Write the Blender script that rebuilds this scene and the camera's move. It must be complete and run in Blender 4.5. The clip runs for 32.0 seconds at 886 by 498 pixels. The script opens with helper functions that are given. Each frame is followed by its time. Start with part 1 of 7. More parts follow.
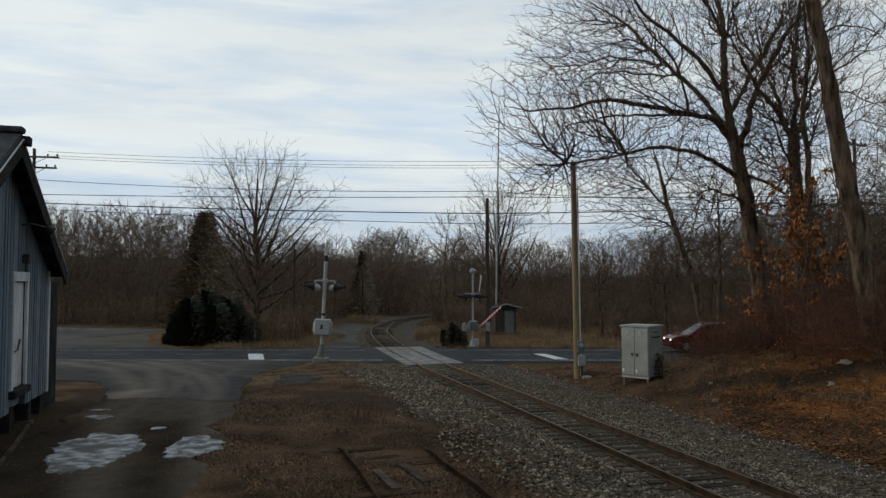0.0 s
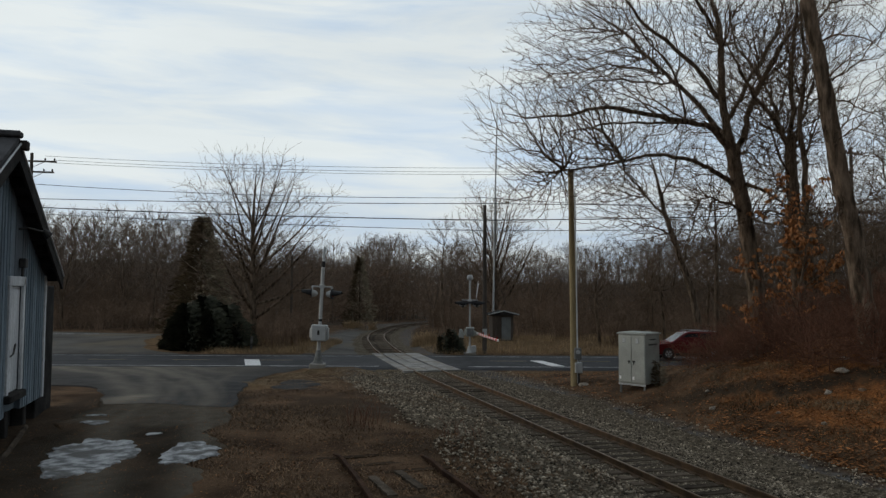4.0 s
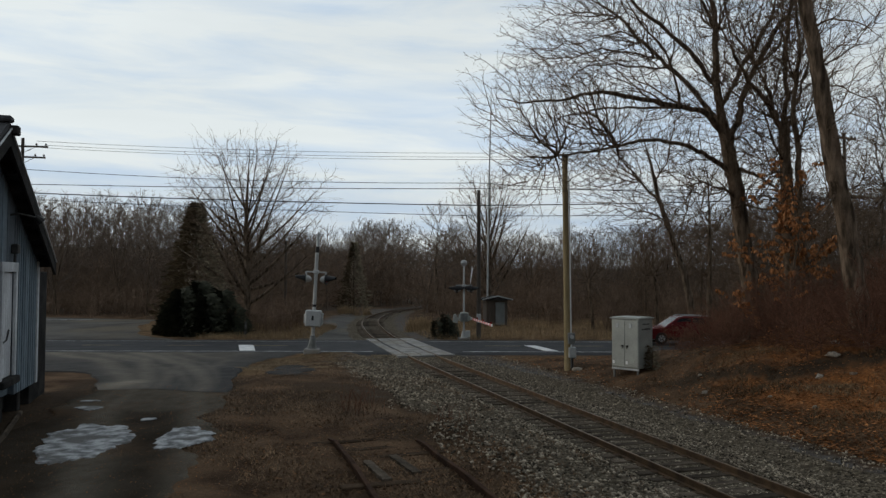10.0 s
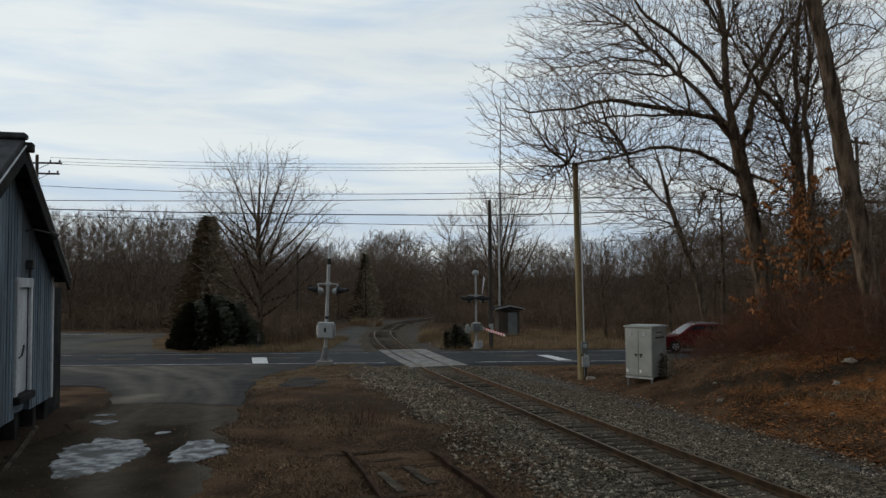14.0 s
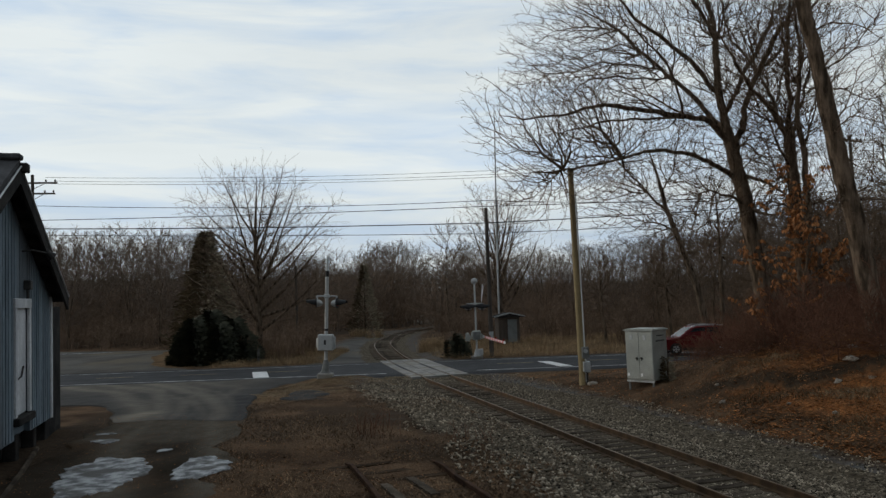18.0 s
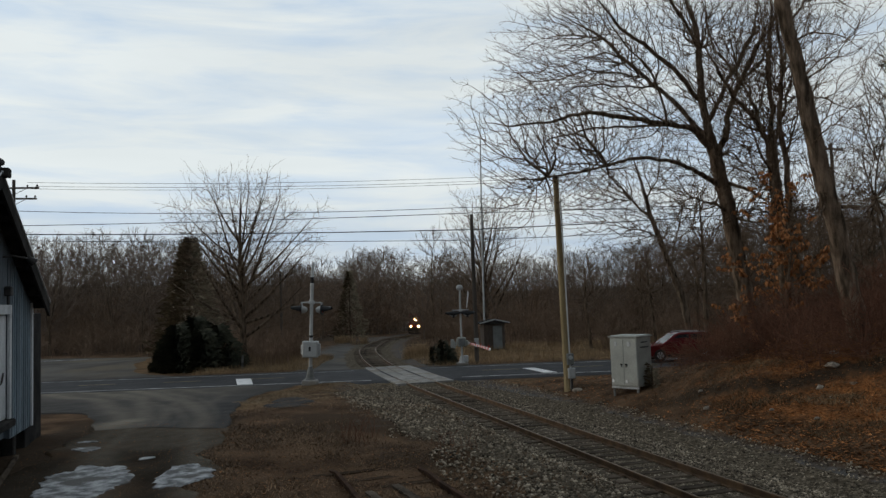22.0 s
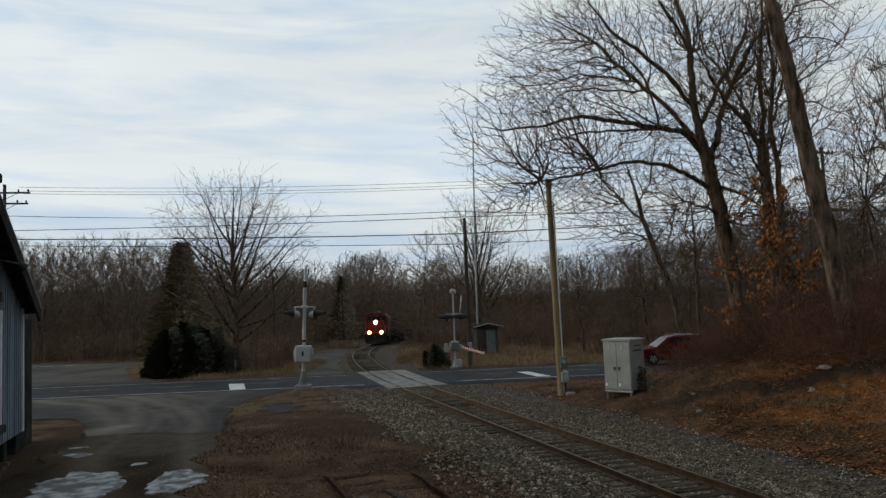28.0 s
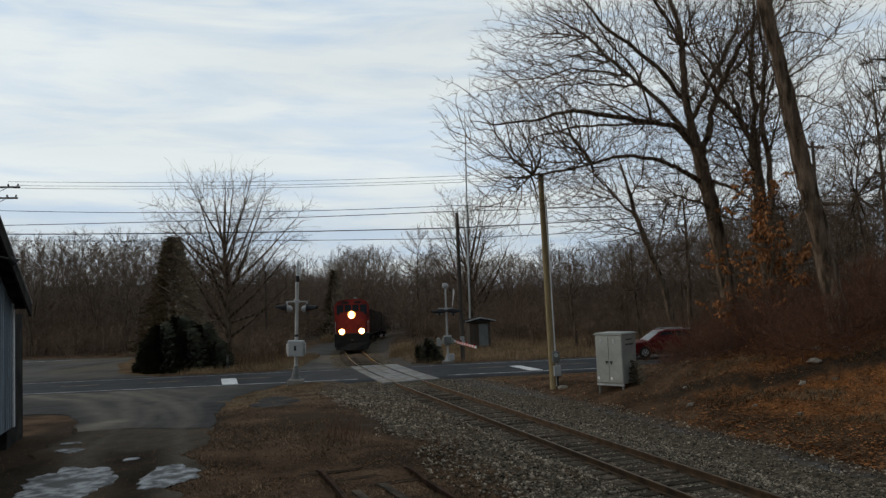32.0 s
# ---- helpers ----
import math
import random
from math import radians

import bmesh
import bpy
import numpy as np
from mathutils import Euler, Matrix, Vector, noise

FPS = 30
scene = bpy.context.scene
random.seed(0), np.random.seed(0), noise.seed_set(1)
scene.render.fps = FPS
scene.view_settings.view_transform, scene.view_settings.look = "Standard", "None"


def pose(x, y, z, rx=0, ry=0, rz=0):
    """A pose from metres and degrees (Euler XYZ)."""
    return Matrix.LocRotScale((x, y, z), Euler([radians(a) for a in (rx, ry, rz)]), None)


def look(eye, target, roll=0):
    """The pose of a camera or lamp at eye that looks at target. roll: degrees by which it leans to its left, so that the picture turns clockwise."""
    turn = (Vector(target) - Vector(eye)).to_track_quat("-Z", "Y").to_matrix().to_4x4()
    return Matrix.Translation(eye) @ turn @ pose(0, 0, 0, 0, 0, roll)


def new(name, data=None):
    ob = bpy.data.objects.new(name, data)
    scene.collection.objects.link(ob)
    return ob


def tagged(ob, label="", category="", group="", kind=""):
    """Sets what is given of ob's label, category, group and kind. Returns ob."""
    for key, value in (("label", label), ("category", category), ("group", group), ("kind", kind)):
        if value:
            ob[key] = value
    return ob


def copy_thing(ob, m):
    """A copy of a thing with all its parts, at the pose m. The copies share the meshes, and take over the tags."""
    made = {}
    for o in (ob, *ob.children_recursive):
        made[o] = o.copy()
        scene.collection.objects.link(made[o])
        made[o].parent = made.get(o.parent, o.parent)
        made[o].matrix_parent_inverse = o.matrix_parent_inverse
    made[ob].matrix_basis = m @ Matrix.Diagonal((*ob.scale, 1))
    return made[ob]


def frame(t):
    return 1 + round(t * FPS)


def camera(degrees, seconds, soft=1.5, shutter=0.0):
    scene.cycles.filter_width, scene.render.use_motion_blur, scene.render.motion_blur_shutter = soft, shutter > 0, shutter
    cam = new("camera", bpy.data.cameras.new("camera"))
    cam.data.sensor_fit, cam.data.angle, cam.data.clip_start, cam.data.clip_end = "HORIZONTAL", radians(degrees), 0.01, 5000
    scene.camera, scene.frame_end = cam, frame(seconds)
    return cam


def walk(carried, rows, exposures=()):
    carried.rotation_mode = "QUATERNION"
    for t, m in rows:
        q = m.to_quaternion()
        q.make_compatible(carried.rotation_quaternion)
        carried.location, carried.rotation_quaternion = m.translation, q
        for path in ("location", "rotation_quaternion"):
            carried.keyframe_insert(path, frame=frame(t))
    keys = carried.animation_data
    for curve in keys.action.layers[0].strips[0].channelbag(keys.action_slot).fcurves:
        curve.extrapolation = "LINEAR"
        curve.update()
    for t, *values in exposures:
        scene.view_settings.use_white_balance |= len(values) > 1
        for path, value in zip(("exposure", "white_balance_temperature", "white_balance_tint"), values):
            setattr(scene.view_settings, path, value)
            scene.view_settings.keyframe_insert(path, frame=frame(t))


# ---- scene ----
EYE = (0.0, 0.0, 4.3)
# seconds and the camera's turn in degrees (Euler XYZ); it stands in one spot and sways by hand
TURNS = (
    (0, 92.667, 0.000, 0.000),
    (0.5, 92.686, -0.007, 0.238),
    (1, 92.705, 0.037, 0.265),
    (1.5, 92.724, 0.149, 0.193),
    (2, 92.740, 0.068, 0.062),
    (2.5, 92.860, -0.010, 0.067),
    (3, 93.076, -0.136, -0.049),
    (3.5, 93.134, -0.232, -0.165),
    (5.5, 93.315, -0.364, -0.365),
    (6, 93.461, -0.326, -0.688),
    (6.5, 93.654, -0.141, -0.666),
    (7, 93.441, -0.089, -0.604),
    (7.5, 92.937, -0.368, -0.683),
    (8, 92.887, -0.475, -0.598),
    (8.5, 92.068, -0.580, -0.623),
    (9, 91.879, -0.420, -0.579),
    (9.5, 91.836, -0.227, -0.561),
    (10, 92.034, -0.181, -0.666),
    (10.5, 92.169, -0.111, -0.593),
    (11, 92.286, -0.001, -0.521),
    (11.5, 92.387, 0.074, -0.455),
    (12, 92.405, 0.122, -0.425),
    (12.5, 92.460, 0.239, -0.334),
    (13, 92.607, 0.176, -0.253),
    (13.5, 92.775, 0.236, 0.119),
    (14, 92.826, 0.523, 0.228),
    (14.5, 92.922, 0.735, 0.438),
    (16.5, 93.402, 1.683, 0.320),
    (17, 93.271, 1.969, 0.216),
    (17.5, 93.334, 2.105, 0.092),
    (18, 93.508, 2.114, 0.143),
    (18.5, 93.509, 2.146, 0.099),
    (19, 93.636, 2.149, 0.027),
    (19.5, 93.760, 2.170, -0.175),
    (20, 93.874, 2.179, -0.332),
    (20.5, 93.896, 2.101, -0.674),
    (21, 94.008, 2.015, -0.912),
    (21.5, 94.022, 2.033, -0.972),
    (22, 93.961, 2.074, -0.973),
    (22.5, 93.923, 2.080, -0.840),
    (23, 93.914, 2.067, -0.713),
    (23.5, 93.937, 1.972, -0.779),
    (24, 94.016, 1.994, -0.823),
    (24.5, 94.116, 2.039, -0.835),
    (25, 94.232, 2.083, -0.911),
    (25.5, 94.392, 2.156, -1.015),
    (27.5, 94.223, 2.253, -1.386),
    (28, 94.249, 2.251, -1.489),
    (28.5, 94.223, 2.341, -1.423),
    (29, 94.150, 2.363, -1.438),
    (29.5, 94.294, 2.434, -1.694),
    (30, 94.395, 2.523, -1.720),
    (30.5, 94.399, 2.618, -1.843),
    (31, 94.240, 2.558, -1.917),
    (31.5, 94.028, 2.464, -1.899),
    (32, 93.796, 2.355, -2.056),
)
cam = camera(61.0, 32.0, soft=1.4)
walk(cam, [(t, pose(*EYE, rx, ry, rz)) for t, rx, ry, rz in TURNS], exposures=((0.0, 0.0), (32.0, 0.0)))

# ---- light ----
SUN_EL, SUN_AZ = radians(9), radians(-75)      # low in the west, behind thin cloud
world = bpy.data.worlds.new("winter_sky")
scene.world = world
world.use_nodes = True
wt = world.node_tree
wt.nodes.clear()


def wnode(kind, **kw):
    n = wt.nodes.new(kind)
    for k, v in kw.items():
        n.inputs[k].default_value = v
    return n


sky = wt.nodes.new("ShaderNodeTexSky")
sky.sky_type, sky.sun_disc = "NISHITA", False
sky.sun_elevation, sky.sun_rotation = SUN_EL, SUN_AZ
sky.air_density, sky.dust_density = 1.0, 1.5
coord = wt.nodes.new("ShaderNodeTexCoord")
stretch = wt.nodes.new("ShaderNodeMapping")
stretch.inputs["Scale"].default_value = (1.3, 1.3, 9.0)
stretch.inputs["Location"].default_value = (0.35, 0.2, 0.55)
stretch.inputs["Rotation"].default_value = (0.0, radians(-1.5), 0.0)
bands = wnode("ShaderNodeTexNoise", Scale=1.5, Detail=5.0, Roughness=0.5, Distortion=0.25)
cover = wt.nodes.new("ShaderNodeValToRGB")
cover.color_ramp.elements[0].position, cover.color_ramp.elements[0].color = 0.34, (0.9, 0.9, 0.9, 1)
cover.color_ramp.elements[1].position, cover.color_ramp.elements[1].color = 0.56, (1, 1, 1, 1)
shades = wt.nodes.new("ShaderNodeValToRGB")
shades.color_ramp.elements[0].position, shades.color_ramp.elements[0].color = 0.36, (5.5, 6.65, 7.9, 1)
shades.color_ramp.elements[1].position, shades.color_ramp.elements[1].color = 0.6, (7.45, 8.0, 8.1, 1)
bands2 = wnode("ShaderNodeTexNoise", Scale=2.6, Detail=6.0, Roughness=0.55, Distortion=0.4)
# the cloud is brightest towards the low sun and fades behind and overhead
toward = wt.nodes.new("ShaderNodeVectorMath")
toward.operation = "DOT_PRODUCT"
toward.inputs[1].default_value = (-0.35, 0.87, -0.35)
fade = wnode("ShaderNodeMapRange")
fade.inputs["From Min"].default_value, fade.inputs["From Max"].default_value = -0.9, 0.85
fade.inputs["To Min"].default_value, fade.inputs["To Max"].default_value = 0.42, 1.08
dimmed = wt.nodes.new("ShaderNodeVectorMath")
dimmed.operation = "SCALE"
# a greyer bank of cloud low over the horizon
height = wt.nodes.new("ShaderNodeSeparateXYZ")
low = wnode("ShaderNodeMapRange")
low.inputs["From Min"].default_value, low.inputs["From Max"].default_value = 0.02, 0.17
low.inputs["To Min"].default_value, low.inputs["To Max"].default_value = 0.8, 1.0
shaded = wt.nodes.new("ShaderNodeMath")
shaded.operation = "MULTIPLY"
mixer = wt.nodes.new("ShaderNodeMix")
mixer.data_type = "RGBA"
back = wnode("ShaderNodeBackground", Strength=0.1)
wout = wt.nodes.new("ShaderNodeOutputWorld")
for a, b in ((coord.outputs["Generated"], stretch.inputs[0]), (stretch.outputs[0], bands.inputs["Vector"]),
             (stretch.outputs[0], bands2.inputs["Vector"]), (bands.outputs[0], cover.inputs[0]),
             (bands2.outputs[0], shades.inputs[0]), (cover.outputs[0], mixer.inputs[0]), (sky.outputs[0], mixer.inputs[6]),
             (coord.outputs["Generated"], toward.inputs[0]), (toward.outputs["Value"], fade.inputs[0]),
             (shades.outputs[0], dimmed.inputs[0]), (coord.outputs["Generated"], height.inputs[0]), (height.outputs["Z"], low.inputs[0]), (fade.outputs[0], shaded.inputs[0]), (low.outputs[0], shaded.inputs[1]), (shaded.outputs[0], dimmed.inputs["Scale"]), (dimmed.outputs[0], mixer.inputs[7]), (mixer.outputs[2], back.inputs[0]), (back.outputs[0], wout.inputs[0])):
    wt.links.new(a, b)

sun_data = bpy.data.lights.new("sun", "SUN")
sun_data.energy, sun_data.angle, sun_data.color = 0.6, radians(14), (1.0, 0.86, 0.7)
sun = new("sun", sun_data)
sun.matrix_world = look((0, 0, 0), (math.cos(SUN_EL) * math.sin(-SUN_AZ) * 1.0, -math.cos(SUN_EL) * math.cos(SUN_AZ), -math.sin(SUN_EL)))


# ---- materials ----
def material(name, c1, c2, scale=4.0, rough=0.85, metal=0.0, bump=0.3, fine=60.0, spread=0.5, c3=None, stretch_z=1.0, stretch_x=1.0, island=0.0, rnd=0.0, bdist=0.02, spec=0.3):
    """Two colours mixed by coarse noise, shaded by fine grain, with a bump; c3: blotches of a third colour."""
    m = bpy.data.materials.new(name)
    m.use_nodes = True
    nt = m.node_tree
    b = nt.nodes["Principled BSDF"]
    b.inputs["Roughness"].default_value, b.inputs["Metallic"].default_value = rough, metal
    b.inputs["Specular IOR Level"].default_value = spec
    tc = nt.nodes.new("ShaderNodeTexCoord")
    mp = nt.nodes.new("ShaderNodeMapping")
    mp.inputs["Scale"].default_value = (stretch_x, 1, stretch_z)
    nt.links.new(tc.outputs["Object"], mp.inputs[0])
    n1 = nt.nodes.new("ShaderNodeTexNoise")
    n1.inputs["Scale"].default_value, n1.inputs["Detail"].default_value = scale, 6
    n2 = nt.nodes.new("ShaderNodeTexNoise")
    n2.inputs["Scale"].default_value, n2.inputs["Detail"].default_value, n2.inputs["Roughness"].default_value = fine, 4, 0.7
    for n in (n1, n2):
        nt.links.new(mp.outputs[0], n.inputs["Vector"])
    r1 = nt.nodes.new("ShaderNodeValToRGB")
    r1.color_ramp.elements[0].position, r1.color_ramp.elements[0].color = 0.5 - spread * 0.3, (*c1, 1)
    r1.color_ramp.elements[1].position, r1.color_ramp.elements[1].color = 0.5 + spread * 0.3, (*c2, 1)
    nt.links.new(n1.outputs[0], r1.inputs[0])
    col = r1.outputs[0]
    if c3:
        n3 = nt.nodes.new("ShaderNodeTexNoise")
        n3.inputs["Scale"].default_value, n3.inputs["Detail"].default_value = scale * 0.37, 7
        nt.links.new(mp.outputs[0], n3.inputs["Vector"])
        r3 = nt.nodes.new("ShaderNodeValToRGB")
        r3.color_ramp.elements[0].position, r3.color_ramp.elements[1].position = 0.52, 0.62
        nt.links.new(n3.outputs[0], r3.inputs[0])
        mx = nt.nodes.new("ShaderNodeMix")
        mx.data_type = "RGBA"
        mx.inputs[7].default_value = (*c3, 1)
        nt.links.new(r3.outputs[0], mx.inputs[0])
        nt.links.new(col, mx.inputs[6])
        col = mx.outputs[2]
    r2 = nt.nodes.new("ShaderNodeMapRange")
    r2.inputs["From Min"].default_value, r2.inputs["From Max"].default_value = 0.3, 0.7
    r2.inputs["To Min"].default_value, r2.inputs["To Max"].default_value = 0.72, 1.25
    nt.links.new(n2.outputs[0], r2.inputs[0])
    val = r2.outputs[0]
    for amount, kind, out in ((island, "ShaderNodeNewGeometry", "Random Per Island"), (rnd, "ShaderNodeObjectInfo", "Random")):
        if amount:
            g = nt.nodes.new(kind)
            q = nt.nodes.new("ShaderNodeMapRange")
            q.inputs["To Min"].default_value, q.inputs["To Max"].default_value = 1 - amount, 1 + amount
            nt.links.new(g.outputs[out], q.inputs[0])
            mu = nt.nodes.new("ShaderNodeMath")
            mu.operation = "MULTIPLY"
            nt.links.new(val, mu.inputs[0])
            nt.links.new(q.outputs[0], mu.inputs[1])
            val = mu.outputs[0]
    sc = nt.nodes.new("ShaderNodeVectorMath")
    sc.operation = "SCALE"
    nt.links.new(col, sc.inputs[0])
    nt.links.new(val, sc.inputs["Scale"])
    nt.links.new(sc.outputs[0], b.inputs["Base Color"])
    if bump:
        bp = nt.nodes.new("ShaderNodeBump")
        bp.inputs["Strength"].default_value, bp.inputs["Distance"].default_value = bump, bdist
        nt.links.new(n2.outputs[0], bp.inputs["Height"])
        nt.links.new(bp.outputs[0], b.inputs["Normal"])
    return m


def glow(name, c, strength):
    m = bpy.data.materials.new(name)
    m.use_nodes = True
    b = m.node_tree.nodes["Principled BSDF"]
    b.inputs["Base Color"].default_value = (*c, 1)
    b.inputs["Emission Color"].default_value = (*c, 1)
    b.inputs["Emission Strength"].default_value = strength
    return m


def glass(name, c=(0.02, 0.025, 0.03)):
    m = bpy.data.materials.new(name)
    m.use_nodes = True
    b = m.node_tree.nodes["Principled BSDF"]
    b.inputs["Base Color"].default_value = (*c, 1)
    b.inputs["Roughness"].default_value = 0.14
    b.inputs["Specular IOR Level"].default_value = 0.2
    return m


M_ASPHALT = material("asphalt", (0.026, 0.027, 0.03), (0.045, 0.046, 0.05), 0.8, 0.8, bump=0.4, fine=90, spec=0.12)
def dusted(m, dust, broken=0.55):
    """Pale dust where the sheet's dust mask says so, broken up by grain."""
    nt = m.node_tree
    b = nt.nodes["Principled BSDF"]
    src = b.inputs["Base Color"].links[0].from_socket
    a = nt.nodes.new("ShaderNodeAttribute")
    a.attribute_name = "dust"
    tc = nt.nodes.new("ShaderNodeTexCoord")
    n = nt.nodes.new("ShaderNodeTexNoise")
    n.inputs["Scale"].default_value, n.inputs["Detail"].default_value, n.inputs["Roughness"].default_value = 3.0, 8, 0.65
    nt.links.new(tc.outputs["Object"], n.inputs["Vector"])
    grain = nt.nodes.new("ShaderNodeMapRange")
    grain.inputs["From Min"].default_value, grain.inputs["From Max"].default_value = 0.3, 0.7
    grain.inputs["To Min"].default_value, grain.inputs["To Max"].default_value = 1 - broken, 1.0
    nt.links.new(n.outputs[0], grain.inputs[0])
    mul = nt.nodes.new("ShaderNodeMath")
    mul.operation = "MULTIPLY"
    mul.use_clamp = True
    nt.links.new(a.outputs["Fac"], mul.inputs[0])
    nt.links.new(grain.outputs[0], mul.inputs[1])
    mx = nt.nodes.new("ShaderNodeMix")
    mx.data_type = "RGBA"
    mx.inputs[7].default_value = (*dust, 1)
    nt.links.new(mul.outputs[0], mx.inputs[0])
    nt.links.new(src, mx.inputs[6])
    nt.links.new(mx.outputs[2], b.inputs["Base Color"])
    return m


M_OLD_ASPHALT = dusted(material("worn_asphalt", (0.03, 0.023, 0.016), (0.058, 0.046, 0.034), 0.8, 0.9, bump=0.9, fine=26, c3=(0.075, 0.05, 0.032), stretch_x=1.6, spread=0.6, bdist=0.05, spec=0.02), (0.2, 0.175, 0.14))
M_APRON = dusted(material("dusty_asphalt", (0.03, 0.03, 0.031), (0.052, 0.05, 0.049), 1.0, 0.85, bump=0.5, fine=60, spec=0.06), (0.26, 0.228, 0.18), 0.45)
M_LOT = material("gravel_lot", (0.065, 0.061, 0.056), (0.12, 0.112, 0.103), 0.3, 0.9, bump=0.5, fine=30, c3=(0.13, 0.11, 0.085), spec=0.06)
M_PAINT = material("road_paint", (0.62, 0.63, 0.64), (0.8, 0.8, 0.8), 3, 0.7, bump=0.1, fine=40)
M_PAINT_WORN = material("worn_road_paint", (0.14, 0.14, 0.145), (0.5, 0.5, 0.5), 1.5, 0.7, bump=0.1, fine=30)
M_YELLOW = material("worn_yellow_paint", (0.16, 0.13, 0.07), (0.30, 0.24, 0.11), 1.5, 0.7, bump=0.1, fine=30)
M_BALLAST = material("ballast_bed", (0.024, 0.019, 0.014), (0.205, 0.17, 0.125), 11, 0.95, bump=1.0, fine=22, c3=(0.075, 0.06, 0.042), bdist=0.05, spread=0.6, spec=0.03)
M_STONE = material("ballast_stone", (0.125, 0.101, 0.076), (0.32, 0.272, 0.208), 3, 0.9, bump=0.2, fine=40, island=0.9, spec=0.1)
M_RAIL = material("rusty_rail", (0.062, 0.037, 0.02), (0.13, 0.078, 0.04), 3, 0.75, 0.2, bump=0.3, fine=50)
M_CABINET = material("cabinet_paint", (0.3, 0.315, 0.292), (0.41, 0.425, 0.395), 1.0, 0.55, 0.25, bump=0.15, fine=30, c3=(0.27, 0.275, 0.25))
M_METER = material("grey_meter_paint", (0.12, 0.125, 0.12), (0.2, 0.205, 0.2), 3, 0.6, 0.2, bump=0.1, fine=30)
M_ROTTEN = material("rotten_tie", (0.03, 0.021, 0.014), (0.075, 0.051, 0.034), 2.5, 0.95, bump=0.8, fine=30, rnd=0.4, spec=0.02)
M_OLDRAIL = material("sunken_rail", (0.035, 0.02, 0.014), (0.075, 0.042, 0.027), 3, 0.9, bump=0.4, fine=40, spec=0.05)
M_RAILTOP = material("worn_rail_head", (0.1, 0.067, 0.04), (0.19, 0.128, 0.075), 2, 0.5, 0.5, bump=0.1, fine=30)
M_TIE = material("weathered_tie", (0.045, 0.036, 0.028), (0.125, 0.1, 0.077), 2.5, 0.95, bump=0.8, fine=40, rnd=0.4, spec=0.03)
M_TIE_GREY = material("grey_tie", (0.04, 0.038, 0.035), (0.16, 0.155, 0.148), 3, 0.95, bump=0.9, fine=40, rnd=0.4, spec=0.05)
M_CONCRETE = material("concrete", (0.2, 0.195, 0.185), (0.31, 0.3, 0.285), 1.5, 0.9, bump=0.4, fine=50, c3=(0.22, 0.20, 0.17), rnd=0.15, spec=0.1)
M_SIDING = material("blue_grey_board", (0.105, 0.138, 0.17), (0.185, 0.235, 0.275), 2.5, 0.85, bump=0.4, fine=30, stretch_z=0.15, rnd=0.18, c3=(0.10, 0.12, 0.14))
M_TRIMWHITE = material("weathered_white_paint", (0.42, 0.44, 0.46), (0.6, 0.62, 0.64), 2, 0.8, bump=0.3, fine=30, stretch_z=0.3)
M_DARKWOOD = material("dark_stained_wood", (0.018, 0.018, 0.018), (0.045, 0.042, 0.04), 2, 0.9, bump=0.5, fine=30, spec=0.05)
M_ROOF = material("dark_shingles", (0.04, 0.04, 0.043), (0.075, 0.075, 0.08), 3, 0.9, bump=0.8, fine=24, rnd=0.25)
M_BARK = material("grey_brown_bark", (0.05, 0.038, 0.027), (0.22, 0.165, 0.12), 5, 0.95, bump=1.0, fine=16, stretch_z=0.22, bdist=0.09, spread=0.45, spec=0.05)
M_TWIG = material("winter_twigs", (0.095, 0.069, 0.049), (0.18, 0.131, 0.093), 1, 0.95, bump=0.0, fine=6, spec=0.05)
# paler than the near twigs: distance haze put into the colour
M_FARTWIG = material("hazed_far_twigs", (0.14, 0.108, 0.085), (0.215, 0.167, 0.133), 0.5, 0.95, bump=0.0, fine=4, spec=0.02)
M_UNDER = material("undergrowth_stems", (0.135, 0.094, 0.066), (0.265, 0.186, 0.134), 0.4, 0.95, bump=0.0, fine=4, island=0.3, spec=0.02)
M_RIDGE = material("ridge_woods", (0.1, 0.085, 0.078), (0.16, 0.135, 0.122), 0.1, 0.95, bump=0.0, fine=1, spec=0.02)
M_BRUSH = material("russet_brush", (0.108, 0.055, 0.038), (0.2, 0.105, 0.071), 0.6, 0.95, bump=0.0, fine=5, island=0.3, spec=0.03)
M_LEAF = material("rust_oak_leaves", (0.3, 0.125, 0.045), (0.47, 0.205, 0.075), 2, 0.8, bump=0.0, fine=8, island=0.5)
M_LITTER = material("fallen_leaves", (0.13, 0.058, 0.024), (0.37, 0.16, 0.06), 2, 0.85, bump=0.0, fine=8, island=0.5, spec=0.1)
M_OLDLITTER = material("dull_leaves", (0.09, 0.05, 0.028), (0.2, 0.11, 0.058), 2, 0.9, bump=0.0, fine=8, island=0.5, spec=0.05)
M_STRAW = material("dead_grass", (0.2, 0.138, 0.075), (0.4, 0.28, 0.16), 0.5, 0.9, bump=0.0, fine=6, island=0.4)
M_EVERGREEN = material("evergreen_needles", (0.028, 0.032, 0.02), (0.07, 0.07, 0.045), 1.2, 0.9, bump=0.0, fine=10, island=0.4)
M_CEDAR = material("bronzed_cedar", (0.13, 0.11, 0.075), (0.25, 0.205, 0.14), 0.8, 0.9, bump=0.0, fine=8, island=0.4, spec=0.05)
M_POLE = material("pole_wood", (0.22, 0.165, 0.085), (0.4, 0.31, 0.17), 2, 0.85, bump=0.5, fine=40, stretch_z=0.1)
M_OLDPOLE = material("old_pole_wood", (0.06, 0.05, 0.042), (0.12, 0.1, 0.085), 2, 0.9, bump=0.5, fine=40, stretch_z=0.1)
